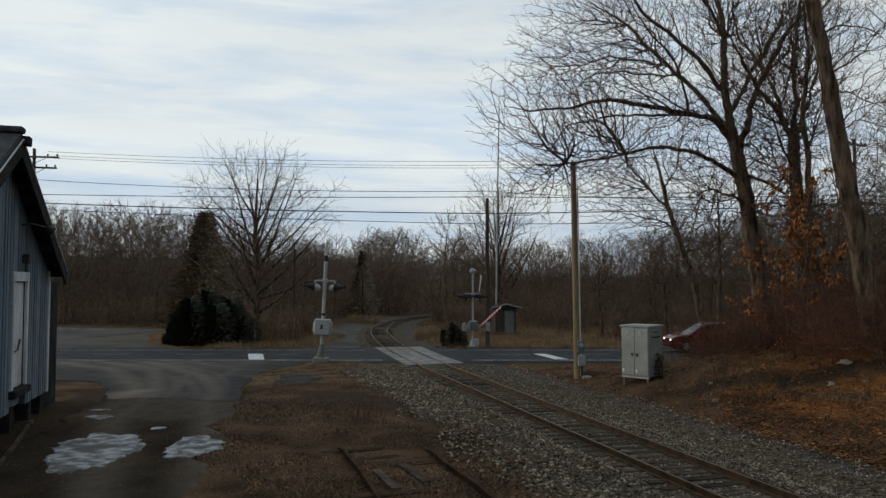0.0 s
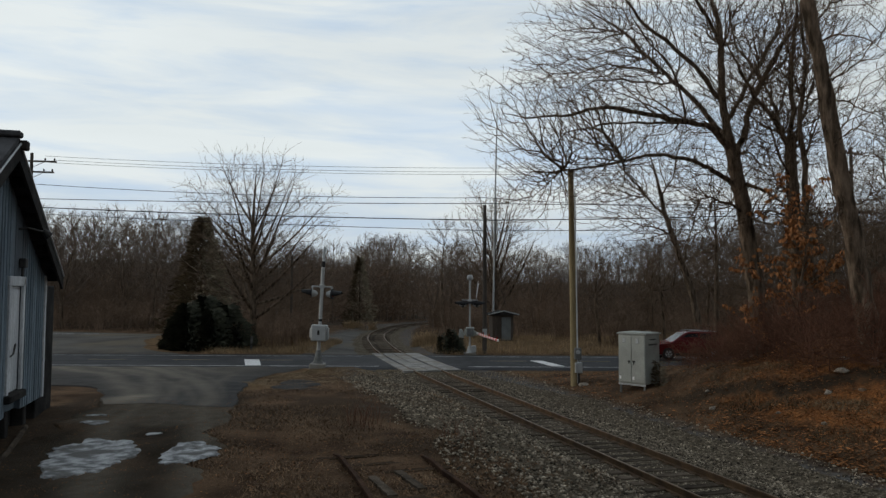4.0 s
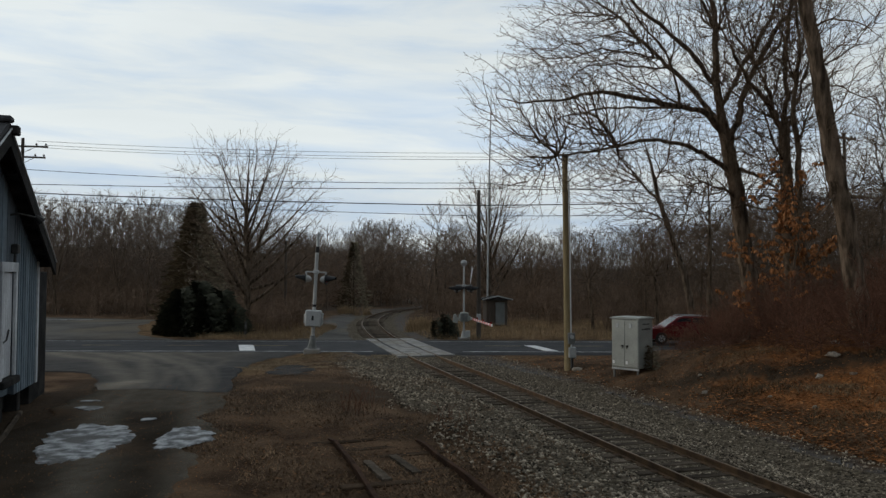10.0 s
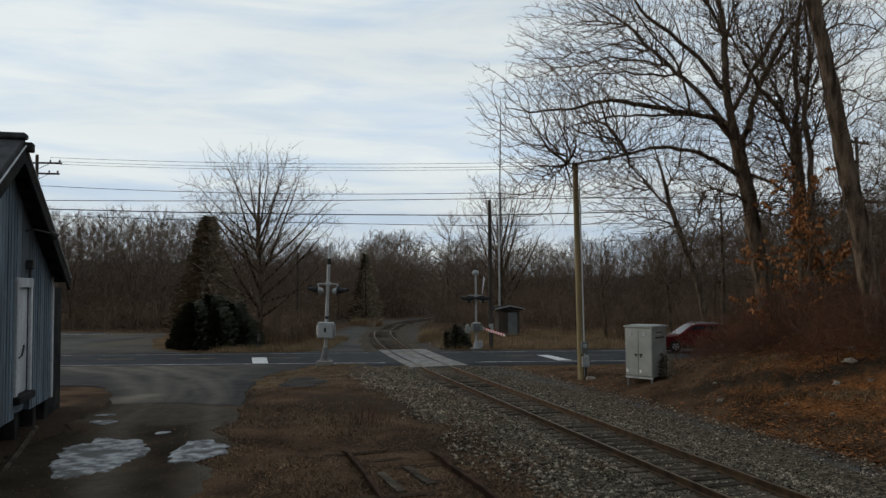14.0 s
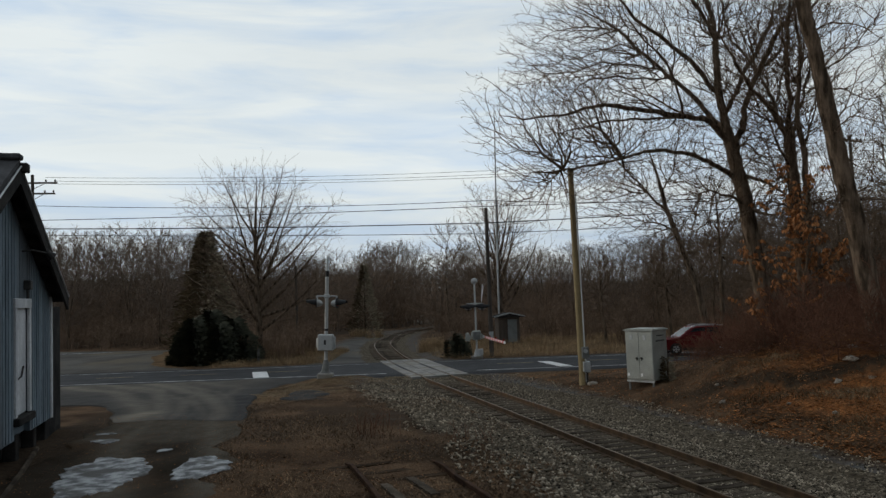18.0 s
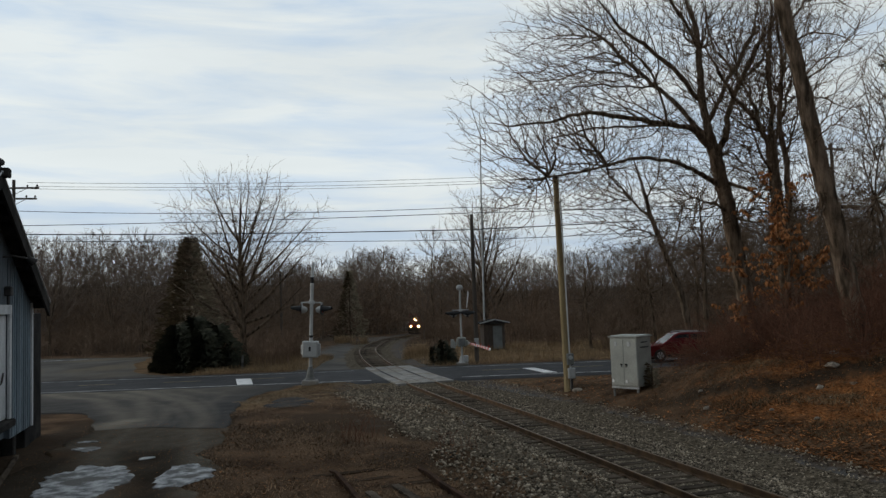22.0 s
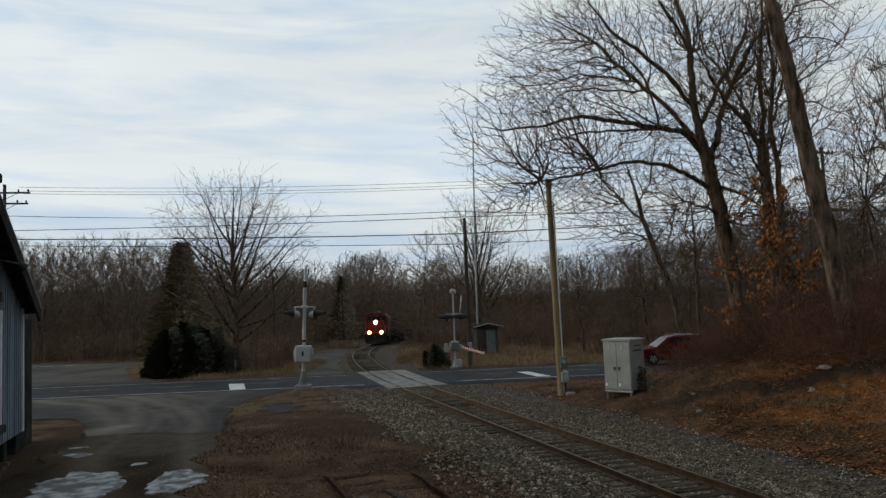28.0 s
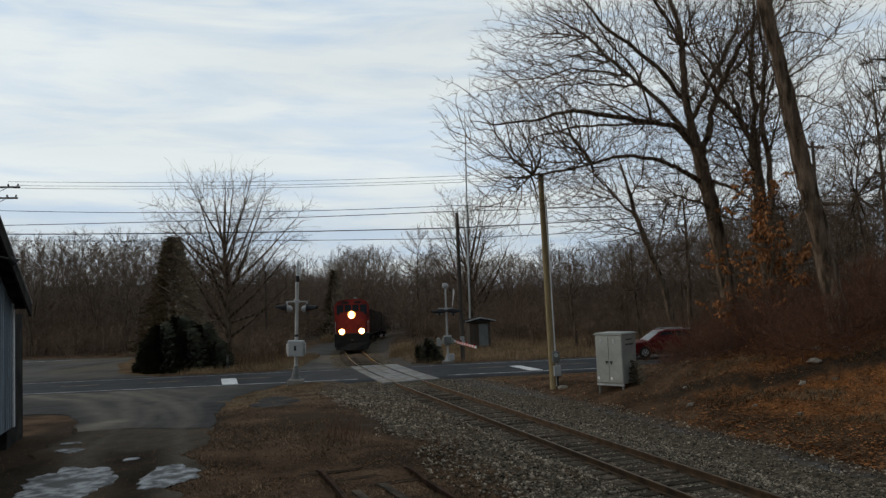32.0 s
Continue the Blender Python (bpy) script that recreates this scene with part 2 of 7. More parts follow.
M_GALV = material("galvanised_steel", (0.34, 0.36, 0.37), (0.5, 0.52, 0.53), 3, 0.5, 0.5, bump=0.1, fine=30)
M_ALU = material("aluminium_paint", (0.38, 0.39, 0.39), (0.5, 0.51, 0.51), 1.2, 0.6, 0.25, bump=0.15, fine=30, c3=(0.33, 0.335, 0.33))
M_BLACK = material("black_paint", (0.008, 0.008, 0.009), (0.018, 0.018, 0.02), 3, 0.6, bump=0.1, fine=30)
M_DARKMETAL = material("dark_metal", (0.02, 0.02, 0.022), (0.05, 0.048, 0.046), 3, 0.6, 0.3, bump=0.2, fine=30)
M_WIRE = material("cable", (0.012, 0.012, 0.014), (0.03, 0.03, 0.033), 2, 0.6, bump=0.0)
M_REDLENS = material("red_lens", (0.2, 0.012, 0.01), (0.3, 0.02, 0.015), 3, 0.25, bump=0.0)
M_REFLRED = material("red_reflective", (0.5, 0.035, 0.025), (0.6, 0.05, 0.03), 3, 0.5, bump=0.0)
M_REFLWHITE = material("white_reflective", (0.68, 0.68, 0.68), (0.8, 0.8, 0.8), 3, 0.5, bump=0.0)
M_CARRED = material("car_red", (0.1, 0.01, 0.012), (0.14, 0.014, 0.016), 1, 0.22, 0.1, bump=0.0)
M_LOCORED = material("locomotive_red", (0.221, 0.021, 0.016), (0.338, 0.033, 0.021), 1.2, 0.5, bump=0.1, c3=(0.09, 0.012, 0.01))
M_LOCOGREY = material("locomotive_grey", (0.10, 0.10, 0.10), (0.17, 0.165, 0.16), 1.2, 0.6, bump=0.1)
M_HOPPER = material("hopper_rust", (0.035, 0.027, 0.024), (0.07, 0.05, 0.04), 1.0, 0.85, bump=0.3)
M_HEAD = glow("headlamp", (1.0, 0.7, 0.32), 42.0)
# glowing ring added round each lens; its orange imitates the lamp's glare
M_HEADHALO = glow("lamp_halo", (1.0, 0.42, 0.1), 3.0)
M_CARHEAD = glow("car_headlamp", (1.0, 0.93, 0.85), 2.0)
M_GLASS = glass("dark_glass")
M_RUBBER = material("rubber", (0.012, 0.012, 0.012), (0.025, 0.025, 0.025), 3, 0.85, bump=0.2)
M_ICE = material("grey_ice", (0.07, 0.073, 0.078), (0.38, 0.39, 0.4), 5.0, 0.55, bump=0.15, fine=30, c3=(0.055, 0.052, 0.048), spread=0.4, stretch_x=0.9, spec=0.15)
M_ROCK = material("field_stone", (0.17, 0.145, 0.115), (0.36, 0.32, 0.27), 3, 0.9, bump=0.7, fine=20, rnd=0.3)
M_HUT = material("hut_boards", (0.07, 0.055, 0.045), (0.11, 0.09, 0.075), 2, 0.9, bump=0.3, fine=20, stretch_z=0.2)
M_HUTDOOR = material("hut_door", (0.15, 0.165, 0.165), (0.21, 0.225, 0.225), 2, 0.7, bump=0.2)


# ---- building blocks ----
class Geo:
    """Gathers vertices and faces for one mesh."""

    def __init__(self):
        self.v, self.f = [], []

    def add(self, vs, fs, m=None):
        o = len(self.v)
        self.v += [tuple(m @ Vector(p)) for p in vs] if m is not None else [tuple(p) for p in vs]
        self.f += [tuple(i + o for i in q) for q in fs]
        return self

    def box(self, x0, x1, y0, y1, z0, z1, b=0.0, m=None):
        """A box with chamfered edges of width b."""
        bm = bmesh.new()
        bmesh.ops.create_cube(bm, size=1)
        for v in bm.verts:
            v.co = Vector(((x0 + x1) / 2 + v.co.x * (x1 - x0), (y0 + y1) / 2 + v.co.y * (y1 - y0), (z0 + z1) / 2 + v.co.z * (z1 - z0)))
        if b:
            bmesh.ops.bevel(bm, geom=bm.edges[:], offset=b, segments=1, affect="EDGES")
        bm.verts.index_update()
        self.add([v.co for v in bm.verts], [[v.index for v in f.verts] for f in bm.faces], m)
        bm.free()
        return self

    def tube(self, pts, r, n=8, cap=True, m=None):
        """A tube along pts; r: one radius or one for each point."""
        pts = [Vector(p) for p in pts]
        rs = r if isinstance(r, (list, tuple)) else [r] * len(pts)
        vs, fs = [], []
        up = None
        for i, p in enumerate(pts):
            t = (pts[min(i + 1, len(pts) - 1)] - pts[max(i - 1, 0)]).normalized()
            if up is None:
                up = t.orthogonal().normalized()
            up = (up - t * up.dot(t)).normalized()
            side = t.cross(up)
            for k in range(n):
                a = 2 * math.pi * k / n
                vs.append(p + (up * math.cos(a) + side * math.sin(a)) * rs[i])
        for i in range(len(pts) - 1):
            for k in range(n):
                fs.append((i * n + k, i * n + (k + 1) % n, (i + 1) * n + (k + 1) % n, (i + 1) * n + k))
        if cap:
            fs += [tuple(range(n))[::-1], tuple(range((len(pts) - 1) * n, len(pts) * n))]
        return self.add(vs, fs, m)

    def prism(self, outline, a0, a1, axis="y", m=None):
        """An outline (pairs) drawn out along an axis from a0 to a1."""
        n = len(outline)
        put = {"y": lambda p, a: (p[0], a, p[1]), "x": lambda p, a: (a, p[0], p[1]), "z": lambda p, a: (p[0], p[1], a)}[axis]
        vs = [put(p, a0) for p in outline] + [put(p, a1) for p in outline]
        fs = [(i, (i + 1) % n, (i + 1) % n + n, i + n) for i in range(n)] + [tuple(range(n))[::-1], tuple(range(n, 2 * n))]
        return self.add(vs, fs, m)

    def mesh(self, name, mat):
        me = bpy.data.meshes.new(name)
        me.from_pydata(self.v, [], self.f)
        bm = bmesh.new()
        bm.from_mesh(me)
        bmesh.ops.recalc_face_normals(bm, faces=bm.faces[:])
        bm.to_mesh(me)
        bm.free()
        me.materials.append(mat)
        return me


def smooth(ob):
    ob.data.polygons.foreach_set("use_smooth", [True] * len(ob.data.polygons))
    return ob


def part(name, geo, mat, parent=None, label="", at=None):
    ob = new(name, geo.mesh(name, mat) if isinstance(geo, Geo) else geo)
    if parent:
        ob.parent = parent
    if at is not None:
        ob.matrix_basis = at
    if label:
        ob["label"] = label
    return ob


def thing(name, m, label, category, group="", kind=""):
    ob = new(name)
    ob.empty_display_size = 0.2
    ob.matrix_basis = m
    return tagged(ob, label, category, group, kind)


def fast_mesh(name, verts, faces, mat):
    """A mesh from arrays of vertices and of faces with one number of corners."""
    verts, faces = np.asarray(verts, np.float32), np.asarray(faces, np.int32)
    me = bpy.data.meshes.new(name)
    k = faces.shape[1]
    me.vertices.add(len(verts))
    me.vertices.foreach_set("co", verts.ravel())
    me.loops.add(faces.size)
    me.loops.foreach_set("vertex_index", faces.ravel())
    me.polygons.add(len(faces))
    me.polygons.foreach_set("loop_start", np.arange(len(faces), dtype=np.int32) * k)
    me.update(calc_edges=True)
    me.materials.append(mat)
    return me


# ---- the lie of the land ----
def lerp_table(table, v):
    return np.interp(v, [r[0] for r in table], [r[1] for r in table])


# the line: straight to the road, then a long bend that drops away
TRACK_X = ((-40, 21.8), (44, -1.72), (50, -3.1), (56, -4.2), (62, -5.05), (70, -6), (78, -6.45), (89.1, -6.84), (103.2, -7.03), (117.5, -6.74), (131.8, -5.99), (144.8, -4.83), (159.5, -3.45), (168.7, -2.73), (178, -1.96), (187, -1.12), (195.9, 0), (206, 2.12), (222, 7.59), (243, 17.36), (275, 34.38), (370, 95.3), (460, 153.33))
TRACK_Z = ((0, 0), (62, 0), (75, -0.15), (85.5, -0.44), (108.6, -1.08), (131.8, -1.75), (144.8, -2.2), (160.6, -2.65), (178, -3.2), (211.3, -3.95), (280, -4.7), (470, -4.7))


def smooth_table(table, lo, hi, step=1.0, width=6):
    ys = np.arange(lo, hi + step, step)
    v = lerp_table(table, ys)
    pad = np.r_[2 * v[0] - v[width:0:-1], v, 2 * v[-1] - v[-2:-width - 2:-1]]
    ker = np.hanning(2 * width + 3)[1:-1]
    return ys, np.convolve(pad, ker / ker.sum(), "valid")


TY, TX = smooth_table(TRACK_X, -40, 455)
_, TZ = smooth_table(TRACK_Z, -40, 455)


def track_x(y):
    return np.interp(y, TY, TX)


def track_z(y):
    return np.interp(y, TY, TZ)


def ss(a, b, v):
    t = np.clip((v - a) / (b - a), 0, 1)
    return t * t * (3 - 2 * t)


def ripple(x, y, s, seed=0.0):
    return (np.sin(x * s + 1.3 * np.sin(y * s * 0.7 + seed)) + np.sin(y * s * 1.31 + 1.7 * np.sin(x * s * 0.9 + 2 + seed))) * 0.5


def ground_z(x, y):
    """The ground's height: a terrace beside the building, a leafy bank beyond the line, a flat road between."""
    x, y = np.asarray(x, float), np.asarray(y, float)
    d = x - track_x(np.clip(y, -40, 400))
    left = 1.25 * ss(-2.3, -4.6, d) * (1 - 0.62 * ss(20, 36, y)) * (1 - ss(36.5, 41.2, y))
    right = np.interp(d, (2.4, 4.2, 6, 8, 12, 18, 30, 80), (0, 0.1, 0.7, 1.1, 2.2, 3.1, 4.2, 6.0)) * (1 - 0.45 * ss(28, 34, y)) * (1 - ss(33.5, 41.0, y))
    bed = -0.14 * (1 - ss(2.2, 4.0, np.abs(d))) * (1 - ss(37.5, 40.5, y) + ss(50.5, 54, y))
    bumps = 0.05 * ripple(x, y, 1.3) * ss(2.4, 5, np.abs(d)) * (1 - ss(37, 40, y)) + 0.03 * ripple(x, y, 3.1, 2.0) * ss(4, 7, d) * (1 - ss(37, 40, y))
    bank = ss(5.2, 7.5, d) * (1 - ss(31, 36, y))
    bumps = bumps + (0.1 * ripple(x, y, 1.9, 1.0) + 0.05 * ripple(x, y, 4.3, 3.0)) * bank
    # a low eroded scarp along the foot of the brush
    scarp = np.interp(x, (7, 9.8, 12.2, 16, 24), (28, 25.6, 24, 22.6, 20.5)) + 0.3 * np.sin(2.1 * x)
    bumps = bumps + 0.34 * ss(-0.35, 0.35, y - scarp) * ss(8.4, 9.8, x) * (1 - ss(28, 33, y)) * (1 - ss(18, 24, x))
    far = track_z(np.clip(y, 0, 400)) * ss(52, 60, y) + 0.35 * ss(52, 62, y) * ss(2.5, 8, np.abs(d)) + 0.1 * ripple(x, y, 0.31) * ss(55, 70, y)
    hill = 2.5 * ss(150, 420, y) * ss(18, 60, np.abs(x + 2)) + (1 + 33 * ss(-120, -360, x)) * ss(420, 1100, y) + 3.2 * ss(58, 120, y) * ss(9, 30, d) + 3.4 * ss(3.2, 5.6, d) * ss(125, 155, y) * (1 - ss(260, 330, y))
    beyond = 40 * ss(700, 1500, np.hypot(x, y))
    return left + right + bed + bumps + far + hill + beyond * 0.4


def gz(x, y):
    return float(ground_z(x, y))


def steps(*spans):
    out = []
    for a, b, s in spans:
        out += list(np.arange(a, b, s))
    return np.array(out + [spans[-1][1]])


# ---- ground sheet ----
def ground_material():
    m = material("winter_ground", (0.055, 0.034, 0.021), (0.15, 0.095, 0.058), 0.9, 0.95, bump=0.9, fine=18, c3=(0.062, 0.041, 0.026), bdist=0.06)
    nt = m.node_tree
    b = nt.nodes["Principled BSDF"]
    b.inputs["Specular IOR Level"].default_value = 0.03
    src = b.inputs["Base Color"].links[0].from_socket
    grain = nt.nodes.new("ShaderNodeTexNoise")
    grain.inputs["Scale"].default_value, grain.inputs["Detail"].default_value = 2.2, 8
    tc = nt.nodes.new("ShaderNodeTexCoord")
    nt.links.new(tc.outputs["Object"], grain.inputs["Vector"])
    for attr, colour, dark in (("litter", (0.42, 0.17, 0.06), (0.05, 0.026, 0.012)), ("straw", (0.26, 0.17, 0.09), (0.13, 0.085, 0.047)),
                               ("gravel", (0.15, 0.145, 0.14), (0.075, 0.072, 0.068)), ("mud_and_shade", (0.036, 0.026, 0.018), (0.07, 0.05, 0.034)), ("woods", (0.075, 0.054, 0.038), (0.04, 0.028, 0.02))):
        a = nt.nodes.new("ShaderNodeAttribute")
        a.attribute_name = attr
        add = nt.nodes.new("ShaderNodeMath")
        add.operation = "ADD"
        nt.links.new(a.outputs["Fac"], add.inputs[0])
        nt.links.new(grain.outputs[0], add.inputs[1])
        edge = nt.nodes.new("ShaderNodeMapRange")
        edge.inputs["From Min"].default_value, edge.inputs["From Max"].default_value = 0.8, 1.3
        nt.links.new(add.outputs[0], edge.inputs[0])
        rp = nt.nodes.new("ShaderNodeValToRGB")
        rp.color_ramp.elements[0].position, rp.color_ramp.elements[0].color = 0.35, (*dark, 1)
        rp.color_ramp.elements[1].position, rp.color_ramp.elements[1].color = 0.65, (*colour, 1)
        fine = nt.nodes.new("ShaderNodeTexNoise")
        fine.inputs["Scale"].default_value, fine.inputs["Detail"].default_value, fine.inputs["Roughness"].default_value = 11, 6, 0.75
        nt.links.new(tc.outputs["Object"], fine.inputs["Vector"])
        nt.links.new(fine.outputs[0], rp.inputs[0])
        mx = nt.nodes.new("ShaderNodeMix")
        mx.data_type = "RGBA"
        nt.links.new(edge.outputs[0], mx.inputs[0])
        nt.links.new(src, mx.inputs[6])
        nt.links.new(rp.outputs[0], mx.inputs[7])
        src = mx.outputs[2]
    nt.links.new(src, b.inputs["Base Color"])
    return m


def grid_mesh(name, X, Y, Z, mat):
    ny, nx = X.shape
    idx = np.arange(nx * ny).reshape(ny, nx)
    f = np.stack([idx[:-1, :-1], idx[:-1, 1:], idx[1:, 1:], idx[1:, :-1]], -1).reshape(-1, 4)
    me = fast_mesh(name, np.stack([X, Y, Z], -1).reshape(-1, 3), f, mat)
    me.polygons.foreach_set("use_smooth", np.ones(len(f), bool))
    return me


def build_ground():
    xs = steps((-2600, -400, 220), (-400, -80, 20), (-80, -24, 2.5), (-24, 26, 0.33), (26, 90, 2.5), (90, 400, 20), (400, 2600, 220))
    ys = steps((-2000, -200, 180), (-200, -20, 15), (-20, 4, 1.5), (4, 44, 0.33), (44, 75, 0.8), (75, 200, 2.5), (200, 500, 12), (500, 3200, 150))
    X, Y = np.meshgrid(xs, ys)
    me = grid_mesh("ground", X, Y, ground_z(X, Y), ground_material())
    d = X - track_x(np.clip(Y, -40, 400))
    masks = {
        "litter": (0.6 + 0.16 * (1 - ss(23, 27, Y))) * ss(4.6, 6.2, d) * (0.45 + 0.55 * ss(8.0, 11.0, X + 0.5 * (26 - Y))) * (1 - 0.2 * np.exp(-((X + 0.9 - np.interp(Y, (18, 23.4, 24.3, 26.8, 29.6), (15, 14.0, 12.4, 11.3, 11.0))) / 0.75) ** 2) * ss(22, 24, Y) * (1 - ss(28, 31, Y))) * (1 - ss(36, 41, Y)) * (1 - 0.35 * ss(27, 33, Y)) + 0.25 * ss(60, 80, Y) * ss(8, 14, d),
        "straw": 0.55 * ss(51, 52, Y) * (1 - ss(66, 76, Y)) * ss(3.4, 4.5, np.abs(d)) + 0.62 * (1 - ss(0.5, 1.9, np.abs(X - 0.75 - np.interp(Y, (22, 25, 27, 31, 36, 41.3), (-6.2, -6.75, -7.2, -7.6, -6.4, -5.2))))) * ss(23, 25, Y) * (1 - ss(40, 41, Y)) + 0.5 * ss(36, 38, Y) * (1 - ss(40, 41, Y)) * ss(3.0, 4.2, np.abs(d)) * (1 - ss(9, 14, d)),
        "gravel": 0.3 * ss(-6.5, -4.5, d) * (1 - ss(-3.8, -3.0, d)) * ss(26, 30, Y) * (1 - ss(39, 41, Y)) + 0.62 * (1 - ss(3.6, 5.2, np.abs(d + 0.5))) * (1 - ss(200, 300, Y)) + 0.3 * (1 - ss(4, 7.5, np.abs(d + 2.0))) * ss(12, 18, Y) * (1 - ss(34, 40, Y)),
        # woods: ground colour darkened to stand in for the shaded mass of trees
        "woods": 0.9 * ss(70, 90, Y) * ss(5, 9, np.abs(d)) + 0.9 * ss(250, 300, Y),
        # real mud at left; the scarp band paints dark soil and the undercut's shadow
        "mud_and_shade": 0.95 * np.exp(-((Y - 0.1 - np.interp(X, (7, 9.8, 12.2, 16, 24), (28, 25.6, 24, 22.6, 20.5)) - 0.3 * np.sin(2.1 * X)) / 0.6) ** 2) * ss(7.0, 8.6, X) * (1 - ss(20, 26, X)) + 0.8 * ss(-2.7, -3.4, X + 0.1 * Y) * ss(-12, -9, X) * (1 - ss(20, 26, Y)),
    }
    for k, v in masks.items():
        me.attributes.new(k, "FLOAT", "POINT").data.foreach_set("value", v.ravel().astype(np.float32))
    return tagged(new("ground", me), "brown winter ground with dead grass and leaves", "ground", kind="structure")


def along(X, Y, line, width):
    """How near points lie to a line: one on it, falling off over width."""
    best = np.full(X.shape, 1e9)
    for (x0, y0), (x1, y1) in zip(line, line[1:]):
        dx, dy = x1 - x0, y1 - y0
        u = np.clip(((X - x0) * dx + (Y - y0) * dy) / (dx * dx + dy * dy), 0, 1)
        best = np.minimum(best, np.hypot(X - x0 - u * dx, Y - y0 - u * dy))
    return np.exp(-(best / width) ** 2)


def sheet(name, ys, xl, xr, mat, dz, n=10, jag=0.0, seed=1, label="", category="", dust=None):
    """A sheet that lies on the ground from edge to edge, row by row along y."""
    rng = np.random.default_rng(seed)
    ys, xl, xr = (np.asarray(v, float) for v in (ys, xl, xr))
    if jag:
        soft = np.array((0.1, 0.2, 0.4, 0.2, 0.1))
        xl = xl + np.convolve(rng.normal(0, jag, len(ys) + 4), soft, "valid") * 1.3
        xr = xr + np.convolve(rng.normal(0, jag, len(ys) + 4), soft, "valid") * 1.3
    u = np.linspace(0, 1, n + 1)
    X = xl[:, None] + (xr - xl)[:, None] * u
    Y = np.repeat(ys[:, None], n + 1, 1)
    Z = ground_z(X, Y) + dz
    Z[:, 0] -= dz + 0.03
    Z[:, -1] -= dz + 0.03
    me = grid_mesh(name, X, Y, Z, mat)
    if dust:
        me.attributes.new("dust", "FLOAT", "POINT").data.foreach_set("value", dust(X, Y).ravel().astype(np.float32))
    return tagged(new(name, me), label, category, kind="structure")


build_ground()

# the two-lane road, level, with its paint
ROAD_N, ROAD_F = 40.9, 49.9


def build_road():
    xs = np.arange(-140, 141, 2.0)
    X, V = np.meshgrid(xs, np.linspace(0, 1, 9))
    Y = ROAD_N + (ROAD_F - ROAD_N) * V
    Z = 0.03 + 0.06 * (1 - (2 * V - 1) ** 2)
    Y = np.vstack([Y[:1] - 0.25, Y, Y[-1:] + 0.25])
    Z = np.vstack([Z[:1] * 0 - 0.15, Z, Z[-1:] * 0 - 0.15])
    X = np.vstack([X[:1], X, X[-1:]])
    tagged(new("road", grid_mesh("road", X, Y, Z, M_ASPHALT)), "dark asphalt two-lane road across the tracks", "road", kind="structure")
    paint = (("edge_line", -140, -3.4, 42.12, 42.3, M_PAINT_WORN, "worn white edge line"), ("edge_line", 1.6, 140, 42.12, 42.3, M_PAINT_WORN, "worn white edge line"),
             ("edge_line", -140, -5.0, 48.5, 48.62, M_PAINT_WORN, "worn white edge line"), ("edge_line", -0.5, 140, 48.5, 48.62, M_PAINT_WORN, "worn white edge line"))
    for nm, x0, x1, y0, y1, mat, lab in paint:
        zz = 0.03 + 0.06 * (1 - (2 * ((y0 + y1) / 2 - ROAD_N) / (ROAD_F - ROAD_N) - 1) ** 2) + 0.006
        tagged(part(nm, Geo().box(x0, x1, y0, y1, zz - 0.012, zz), mat), lab, "road marking", kind="structure")
    for x0 in list(range(-46, -6, 5)) + list(range(3, 40, 5)):
        tagged(part("centre_line_dash", Geo().box(x0, x0 + 2.2, 45.3, 45.42, 0.06, 0.096), M_YELLOW), "faded centre line dash on asphalt", "road marking", "centre line dashes", "structure")
    bar = Geo().prism(((-10.85, 42.3), (-9.98, 42.3), (-10.9, 45.7), (-11.8, 45.7)), 0.03, 0.094, "z")
    tagged(part("stop_bar", bar, M_PAINT), "bright white painted stop bar on asphalt", "road marking", kind="structure")
    bar = Geo().prism(((5.45, 45.7), (6.15, 45.7), (7.0, 42.5), (6.3, 42.5)), 0.03, 0.094, "z")
    tagged(part("stop_bar", bar, M_PAINT), "bright white painted stop bar on asphalt", "road marking", kind="structure")


build_road()

# driveway: worn asphalt off the road, then mud past the seam
def apron_dust(X, Y):
    turn_in = ((-6.2, 20.0), (-6.5, 21.6), (-7.7, 24.9), (-9.6, 29.4), (-11.6, 33.0), (-14.5, 37))
    turn_out = ((-7.9, 19.8), (-8.5, 21.2), (-9.3, 22.8), (-11.6, 27.5), (-14.6, 33.5), (-20, 38))
    m = 0.85 * np.exp(-(((X + 8.5) / 0.55) ** 2 + ((Y - 20.9) / 1.6) ** 2)) + 0.06
    for line, sx, w, k in ((turn_in, 0, 0.3, 0.45), (turn_in, -0.9, 0.2, 0.3), (turn_in, 0.6, 0.15, 0.25), (turn_out, 0, 0.35, 0.4), (turn_out, 1.0, 0.25, 0.4), (turn_out, 2.0, 0.22, 0.3), (turn_out, 3.0, 0.2, 0.2)):
        m = np.maximum(m, 0.95 * k * along(X, Y, [(x + sx * (y - 17) / 9, y) for x, y in line], w * 1.25) + 0.06)
    return m + 0.25 * ss(30, 38, Y) * (1 - ss(-9.5, -7.5, X)) - 0.12 * ss(-8.0, -7.0, X - (Y - 24) * 0.1)


def track_dust(X, Y):
    m = 0.75 * along(X, Y, ((-6.2, 20), (-5.6, 18), (-4.65, 15.1), (-4.0, 12.65), (-3.5, 11), (-2.6, 8)), 0.38)
    m = np.maximum(m, 0.7 * along(X, Y, ((-7.8, 20), (-7.2, 16.5), (-5.6, 12.4), (-5.1, 11), (-4.2, 8)), 0.42))
    return np.maximum(m, 0.5 * ss(16.6, 17.4, Y) * ss(-9.0, -8.2, X))


